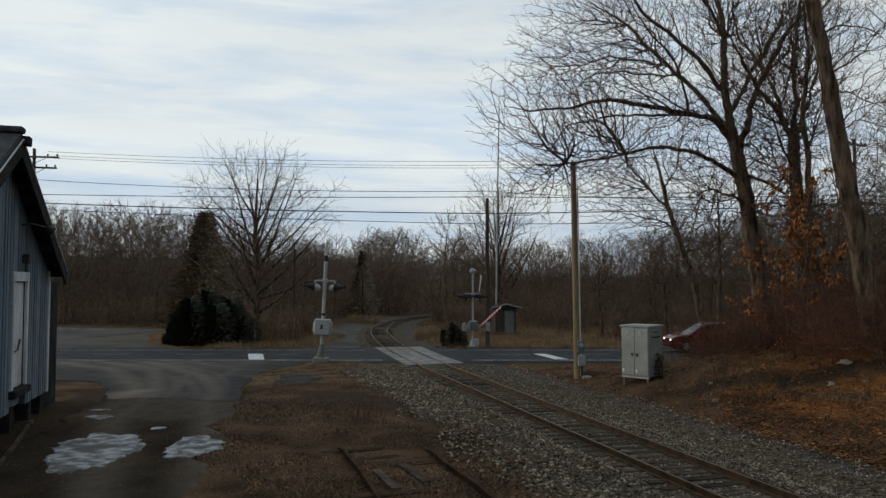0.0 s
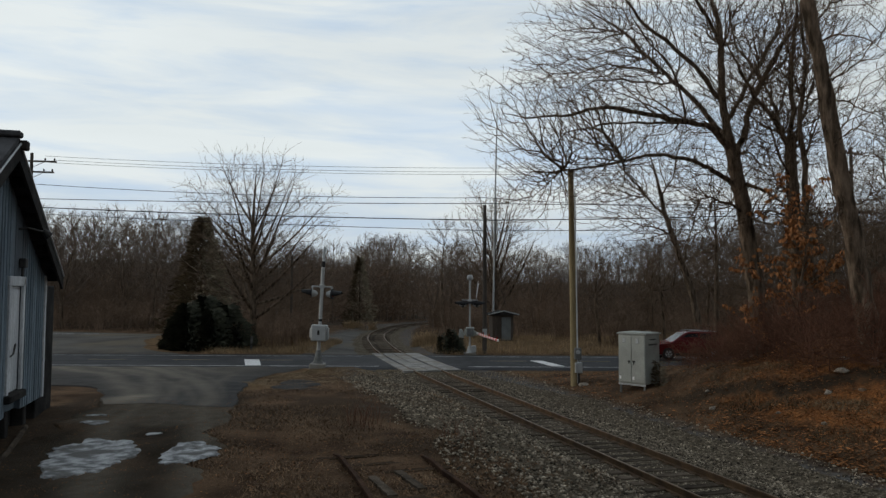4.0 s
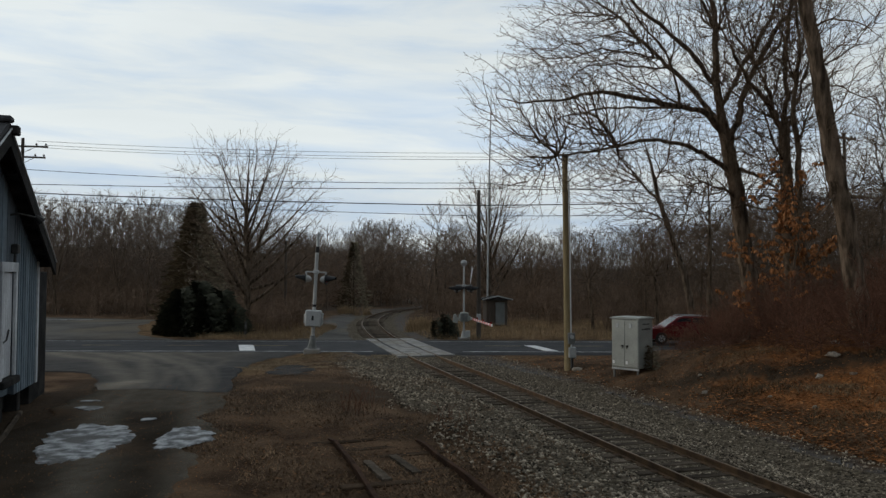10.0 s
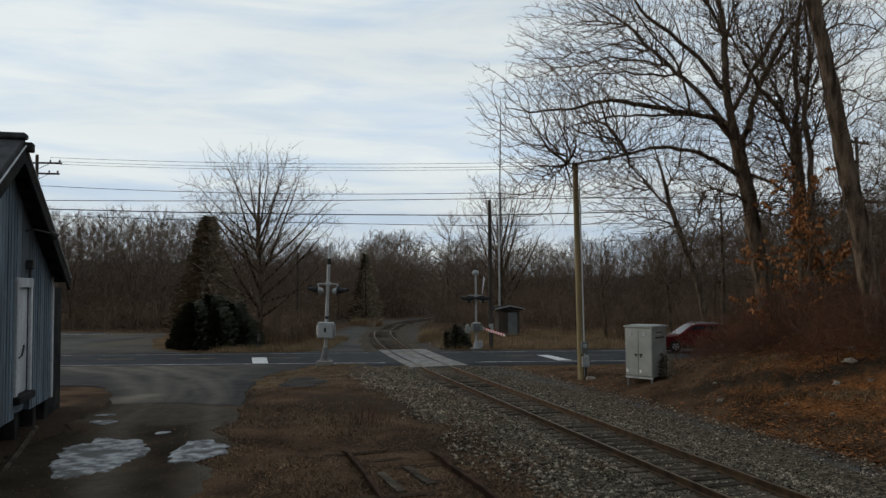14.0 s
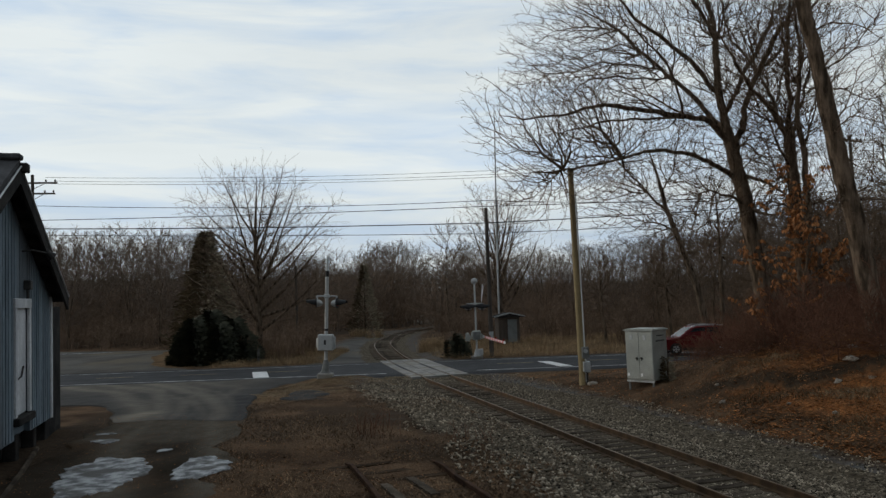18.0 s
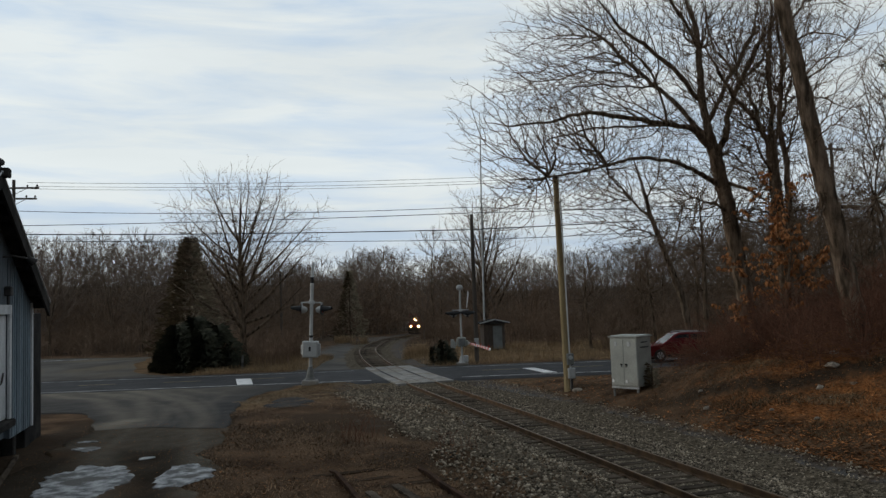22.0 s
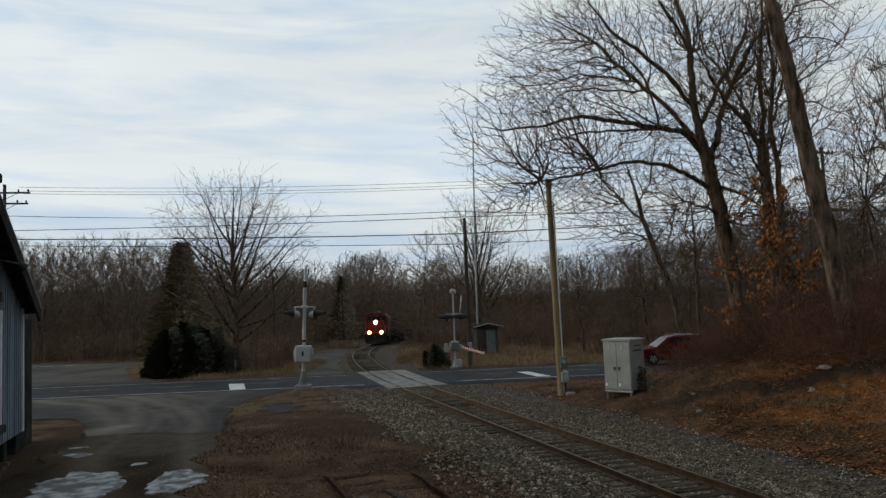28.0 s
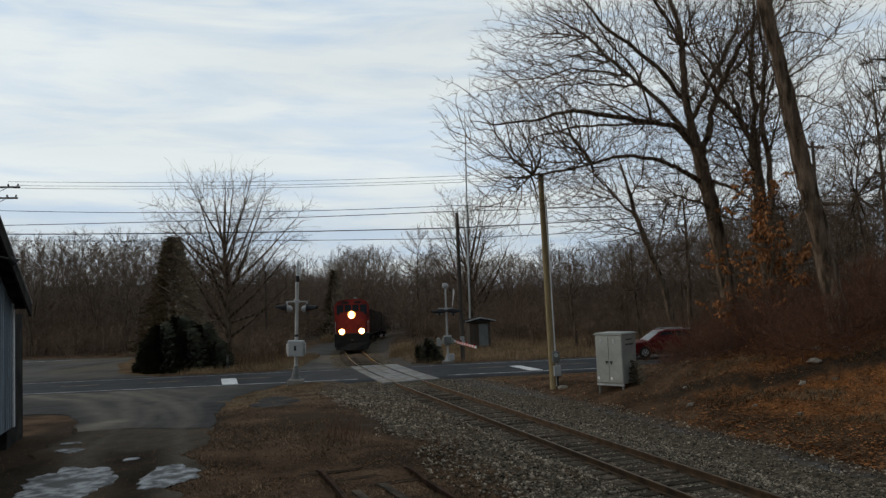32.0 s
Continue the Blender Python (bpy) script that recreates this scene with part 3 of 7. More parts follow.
y1 = np.arange(19.7, 41.3, 0.3)
sheet("driveway", y1, np.interp(y1, (19.7, 21.4, 24.7, 25.5, 27, 41.3), (-8.7, -9.5, -11.2, -13, -20, -34)), np.interp(y1, (19.7, 20.9, 23.8, 29.4, 33.6, 36.3, 39, 41.3), (-5.3, -5.6, -6.15, -7.2, -7.5, -6.9, -5.9, -5.2)),
      M_APRON, 0.045, 110, 0.07, 3, "dark dusty asphalt driveway apron joining the road", "driveway", apron_dust)
y2 = np.arange(8.0, 20.4, 0.25)
sheet("old_driveway", y2, np.interp(y2, (8, 16, 20.4), (-6.9, -8.3, -9.1)), np.interp(y2, (8, 16, 20.4), (-3.1, -4.6, -5.6)),
      M_OLD_ASPHALT, 0.036, 40, 0.25, 4, "cracked muddy old driveway with pale wheel tracks", "driveway", track_dust)
yp = np.arange(23.4, 30.8, 0.3)
sheet("asphalt_patch", yp, np.interp(yp, (23.4, 25, 28, 30.7), (-4.6, -5.3, -6.0, -6.0)), np.interp(yp, (23.4, 25, 28, 30.7), (-4.3, -4.0, -4.5, -5.5)),
      M_APRON, 0.03, 12, 0.25, 41, "crumbled dark asphalt patch in the grass", "asphalt patch")
y3 = np.arange(50.2, 70, 0.6)
sheet("gravel_lot", y3, np.interp(y3, (50, 70), (-70, -80)), np.interp(y3, (50, 54, 60, 70), (-15.5, -19.5, -22, -24)),
      M_LOT, 0.02, 24, 0.3, 5, "pale grey gravel lot across the road", "parking lot")
y4 = np.arange(50.2, 92, 0.6)
sheet("track_side_path", y4, track_x(y4) - np.interp(y4, (50, 60, 92), (6.5, 5.2, 3.2)), track_x(y4) - 1.7,
      M_LOT, 0.025, 8, 0.2, 6, "grey gravel service path beside the tracks", "path")
yb = np.arange(-30, 240, 0.5)
sheet("ballast_bed", yb, track_x(yb) - np.interp(yb, (0, 16, 22, 30, 36, 40, 52, 60), (6.2, 6.0, 6.5, 5.9, 4.5, 2.6, 2.4, 2.4)), track_x(yb) + np.interp(yb, (0, 34, 40, 52, 60), (4.2, 3.6, 2.4, 2.4, 2.4)), M_BALLAST, 0.02, 24, 0.22, 7, "grey crushed stone ballast bed", "ballast")


def ice_patch(cx, cy, rx, ry, turn, seed):
    rng = np.random.default_rng(seed)
    n, vs, fs = 72, [], []
    wob = [1 + 0.1 * math.sin(3 * a + seed) + 0.07 * math.sin(7 * a + 2 * seed) + rng.normal(0, 0.06) for a in np.linspace(0, 2 * math.pi, n, endpoint=False)]
    for ring in (1.0, 0.93, 0.5):
        for k in range(n):
            a = 2 * math.pi * k / n
            px, py = rx * wob[k] * ring * math.cos(a), ry * wob[k] * ring * math.sin(a)
            x, y = cx + px * math.cos(turn) - py * math.sin(turn), cy + px * math.sin(turn) + py * math.cos(turn)
            vs.append((x, y, gz(x, y) + (0.03 if ring == 1.0 else 0.048 if ring > 0.6 else 0.05)))
    vs.append((cx, cy, gz(cx, cy) + 0.05))
    for r in range(2):
        fs += [(r * n + k, r * n + (k + 1) % n, (r + 1) * n + (k + 1) % n, (r + 1) * n + k) for k in range(n)]
    fs += [(2 * n + k, 2 * n + (k + 1) % n, 3 * n) for k in range(n)]
    return tagged(part("ice_patch", Geo().add(vs, fs), M_ICE), "thin grey-white frozen puddle on the driveway", "ice", "frozen puddles", "structure")


ice_patch(-6.4, 13.9, 0.78, 1.6, 0.25, 1)
ice_patch(-4.62, 14.1, 0.5, 0.8, 0.1, 2)
ice_patch(-7.75, 17.1, 0.28, 0.3, 0.0, 5)
ice_patch(-6.0, 16.0, 0.16, 0.2, 0.0, 7)
ice_patch(-32.5, 66.5, 3.0, 0.3, 0.05, 11)
ice_patch(-8.2, 18.2, 0.25, 0.14, 0.0, 9)


marker = thing("marker_post", pose(-13.15, 52.7, gz(-13.15, 52.7), 1, 2, 20), "short grey weathered wooden post on the verge", "post")
part("post", Geo().box(-0.07, 0.07, -0.07, 0.07, -0.3, 1.05, 0.012), M_TIE_GREY, marker)


# ---- railway ----
def offset_line(y, off):
    x, dx = track_x(y), (track_x(y + 0.5) - track_x(y - 0.5))
    n = np.hypot(dx, 1)
    return x + off / n, y - off * dx / n


RAIL_SHAPE = ((-0.07, 0), (0.07, 0), (0.07, 0.012), (0.01, 0.03), (0.01, 0.125), (0.036, 0.135), (0.036, 0.165), (0.028, 0.172), (-0.028, 0.172), (-0.036, 0.165), (-0.036, 0.135), (-0.01, 0.125), (-0.01, 0.03), (-0.07, 0.012))


def sweep(line, shape, seats=None):
    """A shape (across, up) swept along a line of points."""
    vs, fs, n = [], [], len(shape)
    for i, p in enumerate(line):
        a, b = Vector(line[max(i - 1, 0)]), Vector(line[min(i + 1, len(line) - 1)])
        t = (b - a).normalized()
        s = Vector((t.y, -t.x, 0)).normalized()
        vs += [Vector(p) + s * u + Vector((0, 0, w)) for u, w in shape]
    for i in range(len(line) - 1):
        fs += [(i * n + k, i * n + (k + 1) % n, (i + 1) * n + (k + 1) % n, (i + 1) * n + k) for k in range(n)]
    fs += [tuple(range(n))[::-1], tuple(range((len(line) - 1) * n, len(line) * n))]
    return Geo().add(vs, fs)


main_line = thing("railway_track", pose(0, 0, 0), "rusty main line track on wooden ties and ballast", "railway track", kind="structure")
RAIL_SEAT = -0.1
ry = np.r_[np.arange(-30, 44, 4.0), np.arange(44, 240, 2.0)]
for side in (-0.7525, 0.7525):
    x, y = offset_line(ry, side)
    line = list(zip(x, y, track_z(ry) + RAIL_SEAT))
    rail = part("rail", sweep(line, RAIL_SHAPE), M_RAIL, main_line, "rust-brown steel rail")
    part("rail_head", sweep([(a, b, c + 0.1735) for a, b, c in line], ((-0.022, 0), (0.022, 0), (0.02, 0.002), (-0.02, 0.002))), M_RAILTOP, rail, "worn running surface")
TIE = Geo().box(-1.28, 1.28, -0.115, 0.115, -0.11, 0.055, 0.015).mesh("tie", M_TIE)
PLATE = Geo().box(-0.17, 0.17, -0.09, 0.09, 0.05, 0.068, 0.006).mesh("tie_plate", M_RAIL)
rng = np.random.default_rng(11)
s = 4.0
for i in range(290):
    y = s
    s += 0.53 if y < 60 else 0.6
    if 40.3 < y < 50.6:
        continue
    dx = float(track_x(y + 0.5) - track_x(y - 0.5))
    m = pose(float(track_x(y)), y, float(track_z(y)) - 0.15 + rng.normal(0, 0.011), 0, 0, -math.degrees(math.atan(dx)) + rng.normal(0, 0.8))
    tie = part("tie", TIE, M_TIE, main_line, at=m)
    if y < 34:
        for u in (-0.7525, 0.7525):
            part("tie_plate", PLATE, M_RAIL, tie, at=pose(u, 0, 0))

crossing = thing("level_crossing", pose(0, 0, 0), "concrete panel level crossing in the road", "level crossing", kind="structure")
for k in range(5):
    ya, yb2 = 39.9 + k * 2.14, 39.9 + k * 2.14 + 2.1
    for u0, u1 in ((-1.35, -0.84), (-0.66, -0.02), (0.02, 0.66), (0.84, 1.75)):
        cs = []
        for yq, u in ((ya, u0), (ya, u1), (yb2, u1), (yb2, u0)):
            xx, yq2 = offset_line(np.array(yq), u)
            cs.append((float(xx), float(yq2)))
        part("concrete_panel", Geo().prism(cs, -0.1, 0.092 + rng.normal(0, 0.004), "z"), M_CONCRETE, crossing)

# the derelict siding on the terrace, half buried
siding = thing("abandoned_siding", pose(0, 0, 0), "abandoned rusty siding half buried in dead grass", "railway track", kind="structure")
SD = Vector((-0.285, 1, 0)).normalized()


def on_siding(along, off):
    p = Vector((-0.24, 11.05, 0)) + SD * along + Vector((SD.y, -SD.x, 0)) * off
    return p.x, p.y


for off, far in ((-0.75, 3.9), (0.75, 3.5)):
    line = []
    for a in np.arange(-12, far + 0.1, 0.75):
        x, y = on_siding(a, off)
        line.append((x, y, gz(x, y) - 0.05 - (0.12 if a > far - 0.8 else 0)))
    part("rail", sweep(line, RAIL_SHAPE), M_OLDRAIL, siding, "dark rusted rail sunk in the dirt")
for i, a in enumerate(np.arange(-6, 3.6, 0.62)):
    x, y = on_siding(a, 0.15 + rng.normal(0, 0.08))
    ln = rng.uniform(1.0, 1.3)
    g = Geo().box(-ln, ln, -0.1, 0.1, -0.1, 0.035, 0.012)
    part("tie", g, M_ROTTEN, siding, "rotten tie", at=pose(x, y, gz(x, y) - 0.036 + rng.normal(0, 0.012), 0, rng.normal(0, 1), 16 + rng.normal(0, 5)))
for u, a, turn in ((-0.42, 1.0, 66), (0.12, 1.4, 64)):
    x, y = on_siding(a, u)
    g = Geo().add([(-0.75 + 0.12 * k, sy * (0.07 + 0.01 * math.sin(k * 2.7 + a)), zz * (1.3 + 0.12 * math.sin(k * 2.3 + u))) for k in range(12) for sy, zz in ((-1, -0.03), (-1, 0.03), (1, 0.03), (1, -0.03))],
                  [(k * 4 + j, k * 4 + (j + 1) % 4, k * 4 + 4 + (j + 1) % 4, k * 4 + 4 + j) for k in range(11) for j in range(4)] + [(0, 1, 2, 3), (44, 45, 46, 47)])
    tagged(part("loose_timber", g, M_TIE, at=pose(x, y, gz(x, y) + 0.012, 0, 1.5, turn + 45 + u * 6)), "grey weathered loose timber between siding rails", "timber", "loose timbers")


# ---- crossing signals ----
def flasher(parent, x, z, facing, yaw=0.0):
    """One crossing lamp: a round black backboard, a long hood that tapers, an egg-shaped housing and a red lens, looking along facing in x."""
    m = Matrix.Translation((x, 0, z)) @ pose(0, 0, 0, 0, 0, yaw)
    part("lamp_backboard", Geo().tube([(0, 0, 0), (0.03 * facing, 0, 0)], 0.25, 20), M_BLACK, parent, "round black lamp backboard", at=m)
    part("lamp_housing", Geo().tube([(-0.3 * facing, 0, -0.02), (-0.26 * facing, 0, -0.02), (-0.15 * facing, 0, -0.01), (-0.01 * facing, 0, 0)], [0.04, 0.11, 0.17, 0.18], 14), M_ALU, parent, "rounded aluminium lamp housing", at=m)
    vs, fs, n = [], [], 12
    for r in (0.19, 0.175):
        for e, low in ((0.03, 0.0), (0.5, 0.04)):
            for k in range(n + 1):
                a = math.pi * (-0.2 + 1.4 * k / n) if e < 0.1 else math.pi * (0.12 + 0.76 * k / n)
                vs.append((e * facing, r * math.cos(a), r * math.sin(a) - low))
    for q in range(2):
        fs += [(q * 2 * (n + 1) + k, q * 2 * (n + 1) + k + 1, q * 2 * (n + 1) + n + 2 + k, q * 2 * (n + 1) + n + 1 + k) for k in range(n)]
    fs += [(n + 1 + k, n + 2 + k, 3 * (n + 1) + k + 1, 3 * (n + 1) + k) for k in range(n)]
    part("lamp_hood", Geo().add(vs, fs), M_BLACK, parent, "black lamp hood", at=m)
    part("lamp_lens", Geo().tube([(0.031 * facing, 0, 0), (0.05 * facing, 0, 0)], [0.15, 0.13], 16), M_REDLENS, parent, "red lens", at=m)


def signal_one():
    x, y = -5.95, 36.9
    z = gz(x, y)
    t = thing("crossing_signal", pose(x, y, z - 0.02, 0, 2.4, 0), "silver crossing signal mast with flashers and relay box", "crossing signal")
    part("concrete_base", Geo().box(-0.36, 0.36, -0.36, 0.36, -0.3, 0.28, 0.05), M_CONCRETE, t, "weathered concrete foundation")
    part("base_casting", Geo().tube([(0, 0, 0.26), (0, 0, 0.3), (0, 0, 0.42), (0, 0, 0.85), (0, 0, 0.9)], [0.27, 0.26, 0.2, 0.12, 0.1], 8), M_METER, t, "grey cast junction base")
    part("mast", Geo().tube([(0, 0, 0.3), (0, 0, 5.1)], 0.085, 12), M_ALU, t)
    part("mast_collar", Geo().tube([(0, 0, 4.95), (0, 0, 5.25)], 0.095, 12), M_DARKMETAL, t)
    part("mast_top_pipe", Geo().tube([(0.0, 0, 5.05), (0.03, 0, 5.95)], 0.06, 10), M_GALV, t)
    part("cross_arm", Geo().tube([(-0.48, 0, 4.0), (0.48, 0, 4.0)], 0.035, 8).tube([(-0.48, 0, 3.75), (-0.48, 0, 4.02)], 0.05, 8).tube([(0.48, 0, 3.75), (0.48, 0, 4.02)], 0.05, 8).box(-0.13, 0.13, -0.12, 0.12, 3.92, 4.1, 0.02), M_ALU, t)
    flasher(t, -0.5, 3.66, -1, 12)
    flasher(t, 0.5, 3.66, 1, -12)
    box = part("relay_box", Geo().box(-0.37, 0.37, -0.34, 0.1, 1.36, 2.14, 0.03), M_ALU, t, "pale grey relay box")
    part("box_lid", Geo().box(-0.34, 0.34, -0.37, -0.335, 1.4, 2.1, 0.012), M_ALU, box)
    part("box_mark", Geo().box(-0.05, 0.05, -0.378, -0.366, 1.66, 1.88), M_DARKMETAL, box, "small dark mark")
    part("box_hinge", Geo().box(0.37, 0.47, -0.2, 0.0, 1.44, 2.02, 0.02), M_GALV, box, "side bracket")
    part("box_hinge", Geo().box(-0.45, -0.37, -0.2, 0.0, 1.5, 1.96, 0.02), M_GALV, box, "side bracket")
    part("mast_band", Geo().tube([(0, 0, 2.3), (0, 0, 2.42)], 0.09, 12), M_DARKMETAL, t)
    return t


def signal_two():
    x, y = 2.0, 50.6
    t = thing("gate_signal", pose(x, y, gz(x, y)), "silver crossing gate signal with lowered striped arm", "crossing signal")
    part("concrete_base", Geo().box(-0.4, 0.4, -0.4, 0.4, -0.3, 0.16, 0.04), M_CONCRETE, t, "concrete foundation")
    part("base_casting", Geo().tube([(0, 0, 0.14), (0, 0, 0.24), (0, 0, 0.6)], [0.27, 0.22, 0.12], 12).box(0.1, 0.42, -0.2, 0.2, 0.2, 0.62, 0.03), M_ALU, t, "cast base")
    part("mast", Geo().tube([(0, 0, 0.2), (0, 0, 5.0)], 0.065, 12), M_ALU, t)
    part("bell", Geo().tube([(0, 0, 4.98), (0, 0, 5.06), (0, 0, 5.16), (0, 0, 5.3), (0, 0, 5.36)], [0.1, 0.2, 0.23, 0.18, 0.05], 16), M_ALU, t, "round aluminium bell")
    part("cross_arm", Geo().tube([(-0.55, 0, 3.66), (0.55, 0, 3.66)], 0.035, 8).box(-0.12, 0.12, -0.12, 0.12, 3.52, 3.72, 0.02), M_ALU, t)
    for fx in (-1, 1):
        flasher(t, fx * 0.5, 3.4, fx, -fx * 16)
        flasher(t, fx * 0.42, 3.42, -fx, fx * 10)
    for a, b in (((0.42, 3.55, -8), (0, 0, 0)),):
        m1 = pose(0.48, -0.06, 4.35, 12, 7, 0)
        cb = part("crossbuck", Geo().box(-0.015, 0.015, -0.61, 0.61, -0.11, 0.11, 0, pose(0, 0, 0, 52)).box(0.02, 0.05, -0.61, 0.61, -0.11, 0.11, 0, pose(0, 0, 0, -52)), M_REFLWHITE, t, "white crossbuck seen edge on", at=m1)
    mech = part("gate_mechanism", Geo().box(-0.26, 0.3, -0.26, 0.26, 1.24, 1.84, 0.04).tube([(-0.36, -0.2, 1.3), (-0.3, -0.2, 1.75)], 0.05, 8).box(0.3, 0.44, -0.2, 0.12, 1.3, 1.62, 0.03), M_CABINET, t, "aluminium gate mechanism housing")
    part("mechanism_cover", Geo().box(-0.2, 0.24, -0.3, -0.26, 1.3, 1.78, 0.02), M_METER, mech, "dark grey cover plate")
    part("counterweight", Geo().prism(((-0.74, 1.2), (-0.42, 1.12), (-0.4, 1.5), (-0.52, 1.72), (-0.7, 1.68)), -0.06, 0.3, "y"), M_CABINET, t, "grey counterweight")
    arm = part("gate_arm", Geo().box(0.0, 0.07, -0.9, 0.35, -0.07, 0.07, 0.015), M_GALV, t, "gate arm with red and white stripes")
    arm.matrix_basis = pose(0.42, -0.1, 1.45, 0, 0, 7)
    for k in range(16):
        y0 = -0.9 - k * 0.4
        part("stripe", Geo().prism(((y0, -0.065), (y0 - 0.4, -0.065), (y0 - 0.4, 0.065), (y0, 0.065)), 0.01, 0.06, "x"), M_REFLRED if k % 2 == 0 else M_REFLWHITE, arm, "red stripe" if k % 2 == 0 else "white stripe")
    for k in (4, 9, 15):
        part("arm_lamp", Geo().box(0.0, 0.07, -0.95 - k * 0.4, -0.82 - k * 0.4, 0.07, 0.2, 0.02), M_REDLENS, arm, "small red arm lamp")
    return t, arm


signal_one()
gate, gate_arm = signal_two()


# ---- poles, cabinet, hut, mast ----
def wood_pole():
    x, y = 5.9, 33.3
    z = gz(x, y)
    t = thing("wooden_pole", pose(x, y, z, 0, -0.5, 0), "tall new tan wooden pole with conduit and meter boxes", "utility pole")
    part("pole", Geo().tube([(0, 0, -0.4), (0, 0, 4), (-0.02, 0, 9.45)], [0.145, 0.135, 0.12], 14), M_POLE, t)
    part("conduit", Geo().tube([(0.16, -0.07, 0.1), (0.155, -0.07, 3), (0.14, -0.06, 8.6)], 0.032, 8), M_REFLWHITE, t, "white plastic conduit")
    part("meter_box", Geo().box(0.0, 0.3, -0.3, -0.1, 1.15, 1.65, 0.03), M_METER, t, "grey meter box")
    part("meter_dial", Geo().tube([(0.15, -0.3, 1.48), (0.15, -0.38, 1.48)], 0.09, 14), M_GALV, t, "glass meter dial")
    part("switch_box", Geo().box(0.02, 0.34, -0.3, -0.1, 0.55, 1.02, 0.03), M_GALV, t, "grey switch box")
    part("ground_pipe", Geo().tube([(0.18, -0.2, -0.1), (0.18, -0.2, 0.56)], 0.05, 8), M_DARKMETAL, t)
    part("pole_cap", Geo().tube([(-0.02, 0, 9.43), (-0.02, 0, 9.52)], [0.14, 0.13], 12), M_DARKMETAL, t)
    rock = Geo().box(-0.22, 0.22, -0.15, 0.15, -0.05, 0.12, 0.06)
    tagged(part("flat_stone", rock, M_ROCK, at=pose(x + 0.35, y - 0.4, gz(x + 0.35, y - 0.4), 4, 3, 30)), "pale flat stone beside the wooden pole", "stone")


def signal_cabinet():
    x, y = 7.9, 30.0
    z = gz(x, y)
    t = thing("signal_cabinet", pose(x, y, z - 0.02, 0, 0, -45), "weathered aluminium signal cabinet on short legs", "cabinet")
    w, dp, h0, h1 = 0.6, 0.54, 0.24, 2.16
    part("body", Geo().box(-w, w, -dp, dp, h0, h1, 0.02), M_CABINET, t)
    part("roof", Geo().box(-w - 0.06, w + 0.06, -dp - 0.06, dp + 0.06, h1, h1 + 0.05, 0.015).box(-w, w, -dp, dp, h1 + 0.05, h1 + 0.08, 0.02), M_CABINET, t, "flat overhanging lid")
    for k, (a, b) in enumerate(((-w + 0.02, -0.005), (0.005, w - 0.02))):
        d = part("door", Geo().box(a, b, -dp - 0.03, -dp - 0.002, h0 + 0.05, h1 - 0.04, 0.012), M_CABINET, t, "aluminium door leaf")
        hx = b - 0.1 if k == 0 else a + 0.1
        part("handle", Geo().box(hx - 0.05, hx + 0.05, -dp - 0.06, -dp - 0.028, 1.08, 1.14, 0.01).tube([(hx, -dp - 0.05, 1.0), (hx, -dp - 0.05, 1.12)], 0.014, 6), M_DARKMETAL, d, "dark latch")
        part("vent", Geo().box((a + b) / 2 - 0.1, (a + b) / 2 + 0.02, -dp - 0.05, -dp - 0.028, h1 - 0.34, h1 - 0.16, 0.01), M_GALV, d, "small bright vent plate")
        part("label_plate", Geo().box(a + 0.04, a + 0.12, -dp - 0.042, -dp - 0.03, h0 + 0.16, h0 + 0.28), M_REFLWHITE, d, "pale label plate")
    for k in range(5):
        part("side_louvre", Geo().box(w, w + 0.02, -0.3 + k * 0.13, -0.22 + k * 0.13, h1 - 0.42, h1 - 0.36, 0.006), M_DARKMETAL, t, "dark louvre slot")
        part("side_louvre", Geo().box(w, w + 0.02, -0.24 + k * 0.1, -0.19 + k * 0.1, h1 - 0.22, h1 - 0.17, 0.004), M_DARKMETAL, t, "dark louvre slot")
    for sx in (-w + 0.08, w - 0.08):
        for sy in (-dp + 0.06, dp - 0.06):
            part("leg", Geo().box(sx - 0.035, sx + 0.035, sy - 0.035, sy + 0.035, -0.15, h0 + 0.01, 0.006), M_METER, t)
    part("base_rail", Geo().box(-w, w, -dp - 0.01, -dp + 0.04, h0 - 0.07, h0 - 0.002, 0.008).box(-w, w, dp - 0.04, dp + 0.01, h0 - 0.07, h0 - 0.002, 0.008), M_GALV, t)


def hut():
    x, y = 4.9, 60.6
    t = thing("trackside_hut", pose(x, y, gz(x, y) - 0.03, 0, 0, 8), "small brown wooden hut with grey door and flat roof", "hut")
    part("wall", Geo().box(-0.85, 0.85, -0.7, 0.7, 0, 2.05, 0.02), M_HUT, t, "brown boarded walls")
    for k in range(9):
        part("board", Geo().box(-0.84 + k * 0.187, -0.68 + k * 0.187, -0.725, -0.702, 0.02, 2.02, 0.006), M_HUT, t)
    part("door", Geo().box(-0.12, 0.62, -0.76, -0.728, 0.08, 1.9, 0.012), M_HUTDOOR, t, "grey painted door")
    part("roof", Geo().prism(((-1.2, 2.06), (1.2, 2.06), (1.22, 2.14), (0.0, 2.42), (-1.22, 2.14)), -1.0, 1.0, "y"), M_DARKWOOD, t, "shallow dark roof")
    part("fascia", Geo().prism(((-1.24, 2.08), (-1.24, 2.17), (0, 2.46), (1.24, 2.17), (1.24, 2.08), (0, 2.36)), -1.05, -1.002, "y"), M_GALV, t, "pale grey fascia")


